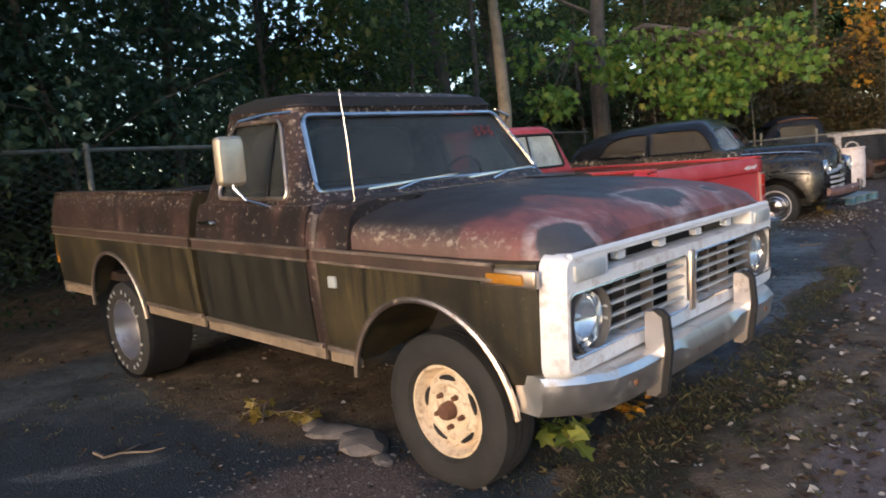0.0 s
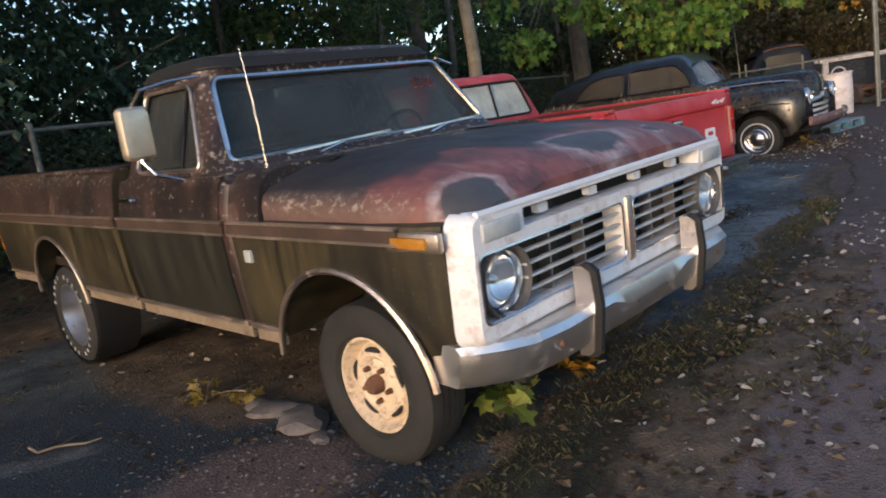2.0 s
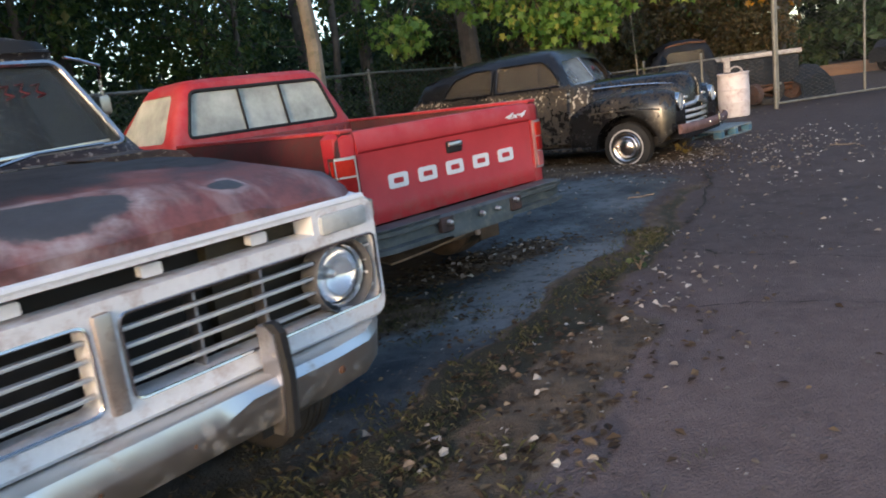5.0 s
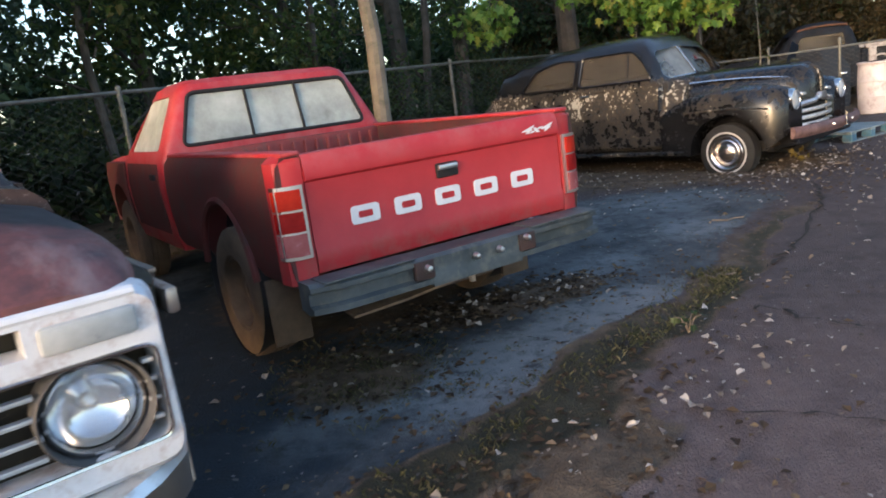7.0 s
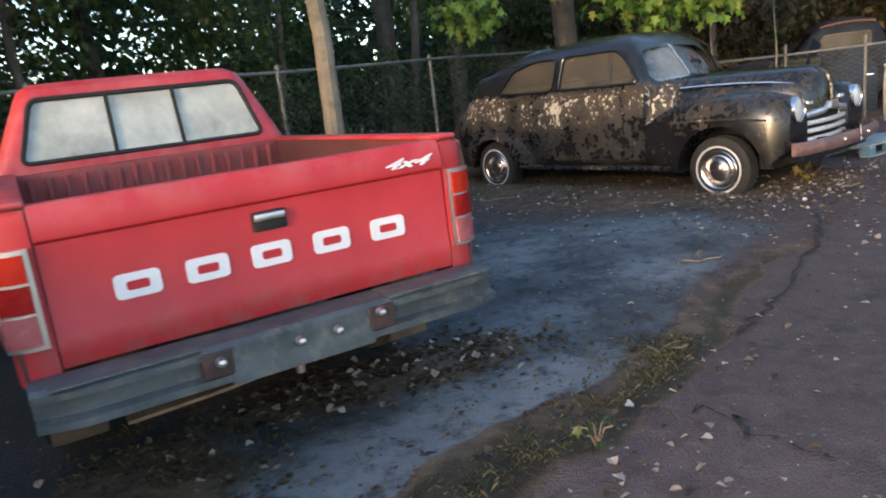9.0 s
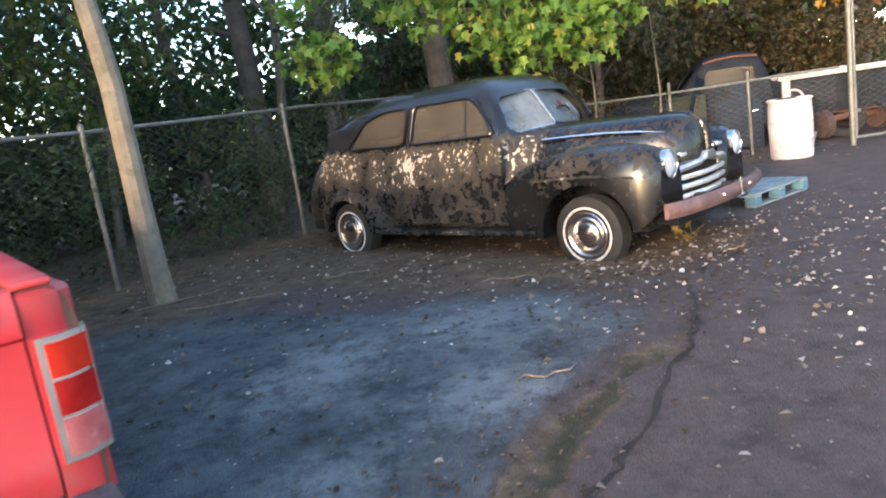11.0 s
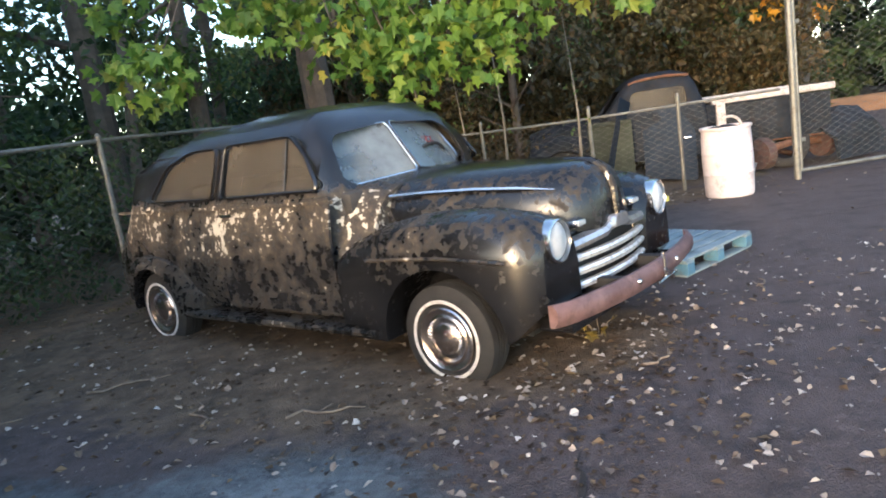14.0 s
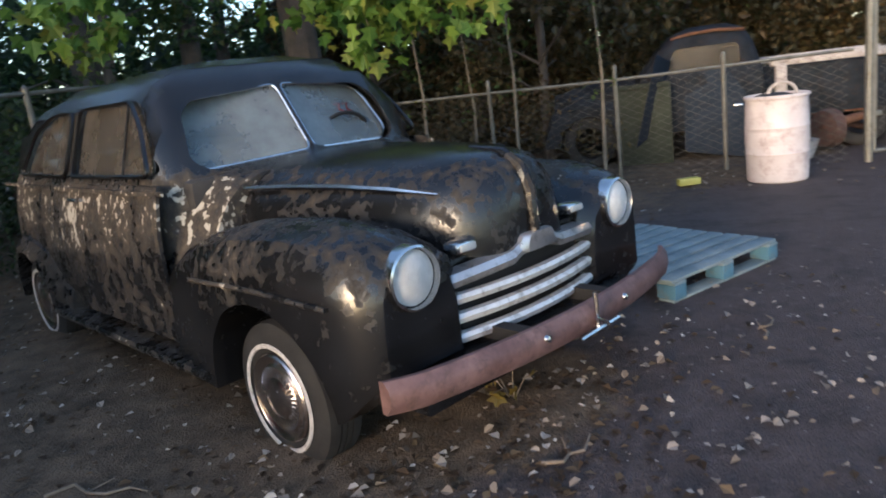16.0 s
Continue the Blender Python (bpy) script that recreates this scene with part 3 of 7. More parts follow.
def build_brush():
    """Vines and shrubs grown through the fences."""
    spots = [(t, RNG.uniform(0.25, 1.0), RNG.uniform(0.2, 1.5)) for t in np.arange(-7, 12.5, 0.32)]
    blobs = [(*fence_line(t, off), z, RNG.uniform(0.25, 0.5)) for t, off, z in spots for _ in (0, 1)]
    blobs = [(x + RNG.normal(0, 0.25), y + RNG.normal(0, 0.25), max(0.15, z + RNG.normal(0, 0.4)), r) for x, y, z, r in blobs]
    tagged(foliage("fence_undergrowth", blobs, 850, 0.075, M_LEAF_DARK, RNG), "dark vines and shrubs grown along the chain-link fence", "shrubs", kind="stuff")
    blobs = [(x, 15.9 + RNG.uniform(-0.1, 1.2), RNG.uniform(0.2, 1.9), RNG.uniform(0.25, 0.5)) for x in np.arange(2.4, 6.4, 0.16)] + [(x, 18.2 + RNG.uniform(-0.3, 0.8), RNG.uniform(0.2, 2.9), RNG.uniform(0.35, 0.6)) for x in np.arange(2.0, 10.8, 0.07)]
    wall = [(x, 18.6 + RNG.uniform(-0.4, 1.0), RNG.uniform(0.1, 3.4), RNG.uniform(0.4, 0.7)) for x in np.arange(1.5, 11.0, 0.05)]
    tagged(foliage("thicket_wall", wall, 420, 0.15, M_LEAF_BROWN, RNG), "brownish dense thicket behind the wrecked truck", "thicket", kind="stuff")
    over = [(*fence_line(t, RNG.uniform(0.6, 2.8)), RNG.uniform(1.7, 5.8), RNG.uniform(0.5, 0.85)) for t in np.arange(-6.5, 2.6, 0.065)]
    # unseen high branches added over the lot to shade ground and vehicles
    over += [(*fence_line(t, RNG.uniform(-2.4, 0.6)), RNG.uniform(4.0, 6.4), RNG.uniform(0.6, 0.95)) for t in np.arange(-7.5, 3.0, 0.1)]
    tagged(foliage("fence_canopy", over, 420, 0.105, M_LEAF_BLUE, RNG), "dense dark branches over the chain-link fence, some unseen and added for shade", "foliage", kind="stuff")
    tagged(foliage("brown_undergrowth", blobs, 600, 0.075, M_LEAF_BROWN, RNG), "brownish weeds and saplings behind the low fence", "shrubs", kind="stuff")


build_trees()
build_brush()


def build_far_bank():
    bm = loft([[(x, y + k * dy, z) for k, z in ((-1.0, 0.02), (-0.6, 0.22), (0.0, 0.34), (0.6, 0.25), (1.0, 0.02))] for x, y, dy in ((11.5, 27.5, 1.2), (14, 27.0, 2.6), (17, 26.6, 3.2), (20, 26.0, 3.4), (26, 24.5, 3.0), (34, 22, 2.0))], closed=False, cap=False)
    tagged(part("dirt_bank", bm, M_DIRT_BANK), "low bank of bare dirt coloured as orange-lit, across the road", "dirt bank", kind="structure")
    car = thing("parked_car", pose(17.6, 22.6, 0.05, 0, 0, 20), "dark car parked far off beyond the gate", "car")
    body = [(-1.9, 0.3, 0.75), (-1.7, 0.3, 0.95), (-0.9, 0.3, 1.0), (-0.5, 0.3, 1.4), (0.6, 0.3, 1.42), (1.1, 0.3, 1.0), (1.9, 0.3, 0.9), (2.1, 0.3, 0.6)]
    part("body", loft([[(x, y, z) for y, z in ((-0.85, a), (-0.88, (a + c) / 2), (-0.7, c), (0.7, c), (0.88, (a + c) / 2), (0.85, a))] for x, a, c in body]), M_FAR_CAR, car)
    for x in (-1.2, 1.3):
        for s in (-1, 1):
            part("wheel", lathe([(0.001, -0.1), (0.3, -0.09), (0.32, 0.0), (0.3, 0.09), (0.001, 0.1)], (x, s * 0.8, 0.32), "y", 20), M_FAR_CAR, car)
    for y in (-0.6, 0.6):
        part("lamp", box((2.05, 2.12), (y - 0.12, y + 0.12), (0.6, 0.7), 0.02), M_GALV, car)


# orange light falling on the far dirt is put into its colour
M_DIRT_BANK = worn("orange_lit_dirt", (0.3, 0.13, 0.05), (0.46, 0.22, 0.09), 1.2, (0.85, 0.95), relief=0.01)
M_FAR_CAR = worn("dark_car_paint", (0.012, 0.012, 0.014), (0.025, 0.024, 0.026), 3, (0.25, 0.45))
build_far_bank()


# ---- fences ----
def chain_link(length, z0, z1, pitch=0.075, wire=0.0026):
    """Zigzag wires that cross in diamonds, in the plane y = 0."""
    rows = int(round((z1 - z0) / (pitch / 2)))
    verts, faces = [], []
    for k in range(int(length / pitch)):
        x = (k + 0.5) * pitch
        pts = [(x + (pitch / 2 if (i + k) % 2 else -pitch / 2) * 0.98, 0.003 * (1 if (i % 2) else -1), z0 + i * pitch / 2) for i in range(rows + 1)]
        b = len(verts)
        for px, py, pz in pts:
            verts += [(px - wire, py - wire * 0.6, pz), (px + wire, py - wire * 0.6, pz), (px, py + wire * 1.2, pz)]
        for i in range(rows):
            for j in range(3):
                a, c = b + 3 * i + j, b + 3 * i + (j + 1) % 3
                faces.append((a, c, c + 3, a + 3))
    me = bpy.data.meshes.new("mesh_wire")
    me.from_pydata(verts, [], faces)
    me.materials.append(M_WIRE)
    return me


def build_fence(x0, y0, x1, y1, height, posts, label, r=0.024, extra=0.05, pitch=0.075, base=0.03):
    length = math.hypot(x1 - x0, y1 - y0)
    root = thing("chain_link_fence", pose(x0, y0, base, 0, 0, math.degrees(math.atan2(y1 - y0, x1 - x0))), label, "fence")
    for d in posts:
        bm = tube([(d, 0.03, -0.1), (d, 0.03, height + extra)], r * 1.15, 10)
        lathe([(0.001, 0.035), (r, 0.02), (r * 1.35, 0.0), (r * 1.35, -0.03)], (d, 0.03, height + extra), "z", 10, bm)
        part("post", bm, M_GALV, root)
        part("band", lathe([(r * 1.3, 0), (r * 1.5, 0.01), (r * 1.3, 0.025)], (d, 0.03, height * 0.55), "z", 10), M_GALV, root)
    part("top_rail", tube([(t, 0.03, height + 0.012 * math.sin(t * 1.3)) for t in np.linspace(0, length, 14)], r * 0.85, 8), M_GALV, root)
    ob = new("mesh_wire", chain_link(length, 0.02, height, pitch))
    ob.parent = root
    return root


ax, ay = fence_line(-7.0)
bx, by = fence_line(11.6)
build_fence(ax, ay, bx, by, 1.65, (1.0, 4.0, 7.0, 10.1, 12.8, 15.4, 18.4), "weathered galvanised chain-link fence overgrown with vines")
build_fence(bx, by, 8.55, 14.72, 1.12, (0.5, 2.2, 3.6, 4.7), "low chain-link fence with a thin bent top rail", 0.02, 0.12)


def build_gate():
    root = thing("chain_link_gate", pose(8.64, 14.6, 0.05, 0, 0, 7.3), "tall chain-link yard gate on round steel posts", "gate")
    part("post", tube([(0, 0, -0.1), (0, 0, 2.5)], 0.042, 14), M_GALV, root)
    part("cap", lathe([(0.001, 0.05), (0.03, 0.04), (0.048, 0.01), (0.048, -0.02)], (0, 0, 2.5), "z", 14), M_GALV, root)
    frame_pts = [(0.05, 0, 0.1), (3.6, 0, 0.1), (3.6, 0, 2.2), (0.05, 0, 2.2)]
    for a, b in zip(frame_pts, frame_pts[1:] + frame_pts[:1]):
        part("frame_bar", tube([a, b], 0.024, 8), M_GALV, root)
    part("upright", tube([(1.9, 0, 0.1), (1.9, 0, 2.2)], 0.024, 8), M_GALV, root)
    for z in (0.45, 1.85):
        part("hinge", box((0.0, 0.12), (-0.02, 0.02), (z, z + 0.05), 0.005), M_GALV, root)
    ob = new("mesh_wire", chain_link(3.5, 0.1, 2.2))
    ob.matrix_basis = pose(0.1, 0, 0)
    ob.parent = root


build_gate()
# ---- vehicle materials ----
def brown_paint():
    """Black paint gone brown, worn to maroon primer, with pale lichen."""
    m = Mat("weathered_brown_black_paint", spec=0.4)
    c = m.ramp(m.noise(3.2, 7, 0.65), (0.3, (0.018, 0.013, 0.012)), (0.52, (0.036, 0.021, 0.018)), (0.72, (0.085, 0.044, 0.036)))
    c = m.mix(m.ramp(m.noise(7, 8, 0.7, (1, 1, 0.35)), (0.58, 0.0), (0.72, 0.8)), c, (0.16, 0.12, 0.1))
    c = m.mix(m.ramp(m.noise(2.3, 8, 0.75, (2.5, 1, 0.5)), (0.42, 0.85), (0.55, 0.0)), c, (0.012, 0.009, 0.009))
    c = m.mix(m.ramp(m.math("ADD", m.noise(38, 5, 0.7), m.math("MULTIPLY", m.span(m.axis(2), 1.08, 1.22), 0.05)), (0.6, 0.0), (0.67, 0.85)), c, (0.3, 0.25, 0.21))
    m.colour(c).gloss(m.noise(5, 6), 0.28, 0.7).relief(m.noise(60, 4), 0.0015, 0.4)
    return m.m


def hood_paint():
    """Flat black hood: maroon primer with pale sanded rims towards the nose, a lichen band along the sides."""
    m = Mat("hood_black_and_maroon_primer", spec=0.5)
    x, z = m.axis(0), m.axis(2)
    black = m.ramp(m.noise(4, 7), (0.3, (0.012, 0.011, 0.013)), (0.7, (0.035, 0.03, 0.032)))
    swirl = m.noise(1.9, 3, 0.5, None, 0.6)
    field = m.math("ADD", swirl, m.math("MULTIPLY", m.math("SUBTRACT", x, 3.22), 0.75))
    primer = m.mix(m.noise(12, 6), (0.12, 0.035, 0.032), (0.24, 0.085, 0.075))
    c = m.mix(m.math("MULTIPLY", m.span(field, 0.45, 0.57), m.ramp(m.noise(6, 7, 0.7), (0.36, 0.35), (0.56, 1.0))), black, primer)
    c = m.mix(m.math("MULTIPLY", m.span(field, 0.5, 0.6), m.ramp(m.noise(5, 6, 0.65, (0.5, 1.6, 1)), (0.52, 0.0), (0.66, 0.6))), c, (0.3, 0.2, 0.19))
    y = m.axis(1)
    spots = []
    for cx, cy, rx, ry in ((3.43, 0.0, 0.11, 0.22), (3.53, -0.8, 0.11, 0.13), (3.47, 0.47, 0.04, 0.06)):
        dx, dy = m.math("DIVIDE", m.math("SUBTRACT", x, cx), rx), m.math("DIVIDE", m.math("SUBTRACT", y, cy), ry)
        spots.append(m.math("POWER", m.math("ADD", m.math("MULTIPLY", dx, dx), m.math("MULTIPLY", dy, dy)), 0.5))
    grey = m.math("ADD", m.math("MINIMUM", m.math("MINIMUM", spots[0], spots[1]), spots[2]), m.math("MULTIPLY", m.math("SUBTRACT", m.noise(7, 5, 0.6), 0.5), 0.8))
    band = m.math("SUBTRACT", 1.0, m.span(grey, 0.85, 0.95))
    rim = m.ramp(m.math("MULTIPLY", grey, 0.5), (0.42, 0.0), (0.5, 1.0), (0.55, 0.9), (0.68, 0.0))
    c = m.mix(band, c, m.mix(m.noise(9, 5), (0.03, 0.03, 0.034), (0.075, 0.073, 0.078)))
    c = m.mix(m.math("MULTIPLY", rim, m.ramp(m.noise(10, 5, 0.7), (0.36, 0.05), (0.62, 0.8))), c, (0.4, 0.34, 0.34))
    side = m.math("MULTIPLY", m.math("SUBTRACT", 1.0, m.span(z, 1.03, 1.11)), m.math("SUBTRACT", 1.0, m.span(x, 3.25, 3.5)))
    c = m.mix(m.math("MULTIPLY", side, 0.85), c, m.mix(m.noise(11, 7, 0.7), (0.06, 0.032, 0.027), (0.2, 0.12, 0.1)))
    crust = m.math("MULTIPLY", m.ramp(m.noise(34, 6, 0.75), (0.52, 0.0), (0.6, 1.0)), m.math("MULTIPLY", side, m.span(z, 1.0, 1.07)))
    c = m.mix(crust, c, (0.4, 0.35, 0.28))
    m.colour(c).gloss(m.noise(6, 6), 0.4, 0.75).relief(m.math("ADD", m.noise(50, 5), crust), 0.003, 0.5)
    return m.m


def streaked_paint(name, dark, olive, tan):
    """Dark paint under vertical streaks of algae and dried runs."""
    m = Mat(name, spec=0.35)
    runs = m.noise(3.2, 7, 0.68, (5.5, 1, 0.55))
    c = m.ramp(runs, (0.36, dark), (0.58, olive), (0.8, tan))
    c = m.mix(m.ramp(m.noise(2.0, 6, 0.6), (0.4, 0.0), (0.65, 0.85)), c, dark)
    c = m.mix(m.ramp(m.noise(55, 4, 0.7), (0.64, 0.0), (0.72, 0.5)), c, tan)
    m.colour(c).gloss(runs, 0.3, 0.75).relief(m.noise(70, 3), 0.001, 0.4)
    return m.m


def cracked_dirt_paint(name, black, lichen, amount, bias):
    """Black enamel with flaking pale lichen blotches."""
    m = Mat(name, spec=0.5)
    z = m.axis(2)
    patch = m.math("ADD", m.math("MULTIPLY", m.noise(7, 9, 0.7, (1, 1, 0.85)), 0.5), m.math("MULTIPLY", m.noise(24, 5, 0.55), 0.5))
    belt = m.math("SUBTRACT", m.span(z, 0.55, 0.95), m.math("MULTIPLY", m.span(z, 1.02, 1.16), 2.6))
    zone = m.math("ADD", m.math("ADD", patch, m.math("MULTIPLY", m.math("SUBTRACT", belt, 0.56), 0.13)), m.math("ADD", bias, m.math("MULTIPLY", m.math("SUBTRACT", m.noise(1.7, 4), 0.5), amount)))
    c = m.mix(m.ramp(m.noise(4, 7), (0.35, 0.0), (0.7, 1.0)), black, tuple(v * 2.6 for v in black))
    brown = m.mix(m.noise(20, 6), (0.034, 0.026, 0.018), (0.125, 0.094, 0.062))
    c = m.mix(m.math("MULTIPLY", m.span(zone, 0.42, 0.66), m.ramp(m.noise(34, 8, 0.75, (1, 1, 0.45)), (0.36, 0.3), (0.6, 1.0))), c, brown)
    c = m.mix(m.math("MULTIPLY", m.span(zone, 0.645, 0.66), 0.8), c, lichen)
    ragged = m.math("MULTIPLY", m.math("SUBTRACT", m.noise(40, 5, 0.7), 0.5), 0.35)
    for scale in (12.0, 24.0):
        spread = m.math("MULTIPLY", m.math("SUBTRACT", zone, 0.53), 3.4)
        spot = m.math("SUBTRACT", 1.0, m.span(m.math("SUBTRACT", m.math("ADD", m.cells(scale, (1, 1, 0.8)), ragged), spread), -0.02, 0.05))
        c = m.mix(m.math("MULTIPLY", spot, 0.85), c, m.mix(m.noise(90, 3), lichen, tuple(v * 1.3 for v in lichen)))
    m.colour(c).gloss(m.span(zone, 0.42, 0.52), 0.22, 0.85).relief(m.math("ADD", m.span(zone, 0.45, 0.6), m.math("MULTIPLY", m.noise(60, 4), 0.4)), 0.004, 0.5)
    return m.m


M_BROWN = brown_paint()
M_HOOD = hood_paint()
M_OLIVE = streaked_paint("algae_streaked_dark_paint", (0.011, 0.01, 0.008), (0.065, 0.05, 0.024), (0.17, 0.13, 0.07))
M_DOOR = streaked_paint("blackened_door_paint", (0.01, 0.01, 0.009), (0.028, 0.026, 0.018), (0.075, 0.065, 0.045))
M_WHITE = worn("chalky_white_paint", (0.66, 0.67, 0.69), (0.77, 0.77, 0.79), 5, (0.4, 0.65))
M_FRONT = worn("scuffed_white_grille_paint", (0.66, 0.66, 0.68), (0.78, 0.78, 0.8), 7, (0.3, 0.6), dirt=(0.4, 0.3, 0.27))
M_CHROME = chrome("pitted_chrome", (0.66, 0.64, 0.63), 0.15)
M_BUMPER = chrome("dull_chrome_bumper", (0.72, 0.7, 0.68), 0.3, 0.22, (0.34, 0.28, 0.23))
M_TRIM = chrome("dull_trim_metal", (0.55, 0.46, 0.4), 0.32, 0.3, (0.2, 0.12, 0.08))
M_WOODBAND = worn("brown_trim_band", (0.03, 0.02, 0.017), (0.09, 0.055, 0.04), 9, (0.4, 0.65))
M_RUBBER = worn("weathered_tyre_rubber", (0.009, 0.0085, 0.0085), (0.028, 0.026, 0.025), 10, (0.7, 0.9), relief=0.003)
# black for dark parts, and for the shade in slots, arches and grilles
M_BLACK = worn("black_parts_and_cavity_shade", (0.006, 0.006, 0.007), (0.016, 0.015, 0.015), 8, (0.7, 0.9))
M_CREAM = worn("cream_painted_steel_wheel", (0.6, 0.47, 0.33), (0.74, 0.6, 0.44), 14, (0.45, 0.75), dirt=(0.2, 0.1, 0.05))
M_RUST = worn("brown_rust", (0.07, 0.033, 0.02), (0.19, 0.085, 0.045), 14, (0.8, 0.95), relief=0.004)
M_ALLOY = chrome("dull_alloy_wheel", (0.48, 0.46, 0.47), 0.3, 0.15, (0.15, 0.12, 0.1))
M_AMBER = worn("amber_lens", (0.33, 0.13, 0.015), (0.46, 0.21, 0.03), 20, (0.15, 0.35))
M_LENS = worn("milky_lamp_lens", (0.34, 0.36, 0.36), (0.5, 0.52, 0.52), 10, (0.2, 0.4))
M_GLASS = glass("dusty_glass", (0.4, 0.45, 0.45), 0.22, (0.13, 0.14, 0.14))
# the pale film in both headlamp glasses stands in for bright reflections
M_GLASS_LAMP = glass("headlamp_glass", (0.97, 0.98, 1.0), 0.22, (0.7, 0.75, 0.8))
M_GLASS_BRIGHT = glass("bright_headlamp_glass", (0.95, 0.97, 1.0), 0.6, (0.75, 0.78, 0.8))
M_PALE_BAR = worn("silvered_grille_plastic", (0.55, 0.56, 0.58), (0.68, 0.69, 0.71), 6, (0.3, 0.5), metal=0.5)
# warm glow caught by the mirror backs is put into this tint
M_WARM_LIT_CHROME = chrome("warm_lit_mirror_back", (0.75, 0.64, 0.5), 0.4)
M_REFLECTOR = chrome("headlamp_reflector", (0.85, 0.87, 0.9), 0.08)
M_INTERIOR = worn("dark_cabin_lining", (0.02, 0.018, 0.017), (0.05, 0.045, 0.04), 8, (0.8, 0.95))
M_SCRAWL = worn("faded_red_scrawl", (0.14, 0.02, 0.028), (0.24, 0.045, 0.05), 30, (0.5, 0.7))
# brighter and more tan than the other side trim
M_SILL = worn("tan_sill", (0.22, 0.16, 0.11), (0.4, 0.31, 0.22), 9, (0.4, 0.7), metal=0.3, dirt=(0.12, 0.08, 0.055))
M_GREY_TRIM = worn("grey_rubber_strip", (0.05, 0.05, 0.052), (0.1, 0.1, 0.105), 8, (0.6, 0.8))


# ---- shared vehicle pieces ----
def tyre(parent, x, y, z, r, rim, half, floor, white=None):
    """A tyre with tread blocks, a little flat where it stands; y points out of the car through its side."""
    g = 0.008
    tread = [(r, -0.55), (r, -0.34), (r - g, -0.33), (r - g, -0.27), (r, -0.26), (r, -0.05), (r - g, -0.04), (r - g, 0.04), (r, 0.05), (r, 0.26), (r - g, 0.27), (r - g, 0.33), (r, 0.34), (r, 0.55)]
    prof = [(rim, -half * 0.8), (rim + 0.012, -half * 0.95), (rim + (r - rim) * 0.5, -half * 1.06), (r - 0.03, -half * 0.98), (r - 0.006, -half * 0.84)] + [(q, w * half) for q, w in tread] + [
            (r - 0.006, half * 0.84), (r - 0.03, half * 0.98), (rim + (r - rim) * 0.5, half * 1.06), (rim + 0.012, half * 0.95), (rim, half * 0.8), (rim, -half * 0.8)]
    bm = lathe(prof, (x, y, z), "y", 56)
    for v in bm.verts:
        if v.co.z < floor:
            v.co.y += (v.co.y - y) * min(0.25, (floor - v.co.z) * 2.5)
            v.co.z = floor
    ob = part("tyre", bm, M_RUBBER, parent)
    return ob


def steel_wheel(parent, x, y, z, rim, out, floor=-9):
    """Cream pressed-steel wheel with slots and a rusty hub; out is -1 or 1 along y."""
    wheel = part("wheel_rim", lathe([(rim, out * -0.05), (rim + 0.006, out * 0.02), (rim - 0.01, out * 0.026), (rim - 0.022, out * 0.0), (rim * 0.86, out * -0.015), (rim * 0.82, out * -0.03), (rim * 0.72, out * -0.004),
                                         (rim * 0.58, out * 0.004), (rim * 0.47, out * -0.012), (rim * 0.38, out * 0.0), (0.001, out * 0.0)], (x, y, z), "y", 40), M_CREAM, parent, "chipped cream-painted steel wheel")
    for k in range(5):
        a = math.tau * (k + 0.3) / 5
        pts = [(x + rim * 0.7 * math.cos(a + d), y + out * (-0.001), z + rim * 0.7 * math.sin(a + d)) for d in np.linspace(-0.33, 0.33, 6)]
        part("slot", tube(pts, [0.004, 0.009, 0.011, 0.011, 0.009, 0.004], 6), M_BLACK, wheel)
        b = math.tau * (k + 0.8) / 5
        part("lug_nut", lathe([(0.001, out * 0.028), (0.009, out * 0.026), (0.012, out * 0.0)], (x + rim * 0.36 * math.cos(b), y, z + rim * 0.36 * math.sin(b)), "y", 6), M_RUST, wheel)
    part("hub", lathe([(0.001, out * 0.05), (0.028, out * 0.046), (0.036, out * 0.03), (0.038, out * 0.0), (0.055, out * -0.002)], (x, y, z), "y", 20), M_RUST, wheel, "rusted bare hub")
    return wheel


def headlamp(parent, x, y, z, r, bezel, deep=0.05, glazing=None):
    lamp = part("headlight", lathe([(r * 1.0, -deep), (r * 1.03, 0.0), (r * 1.08, 0.016), (r * 1.16, 0.012), (r * 1.2, -0.02), (r * 1.18, -deep)], (x, y, z), "x", 32), bezel, parent, "round headlamp in a bright ring")
    part("reflector", lathe([(0.012, -deep * 1.1), (r * 0.5, -deep * 0.95), (r * 0.85, -deep * 0.5), (r, -0.008)], (x, y, z), "x", 28), M_REFLECTOR, lamp)
    part("lens", lathe([(0.001, 0.022), (r * 0.4, 0.019), (r * 0.75, 0.009), (r * 1.0, -0.006)], (x, y, z), "x", 28), glazing or M_GLASS_LAMP, lamp)
    part("bulb", lathe([(0.001, -deep * 0.4), (0.012, -deep * 0.5), (0.016, -deep * 0.9)], (x, y, z), "x", 12), M_CHROME, lamp)
    return lamp


def strip(points, y_out, z_wide, depth, bm=None):
    """A flat trim strip along points (x, y, z), lying on the side of a car."""
    rings = [[(x, y + y_out * depth, z + z_wide / 2), (x, y + y_out * depth, z - z_wide / 2), (x, y - y_out * 0.004, z - z_wide / 2), (x, y - y_out * 0.004, z + z_wide / 2)] for x, y, z in points]
    return loft(rings, bm)


def pane(points, thick, direction):
    d = Vector(direction).normalized() * thick
    return loft([[Vector(p) for p in points], [Vector(p) + d for p in points]])


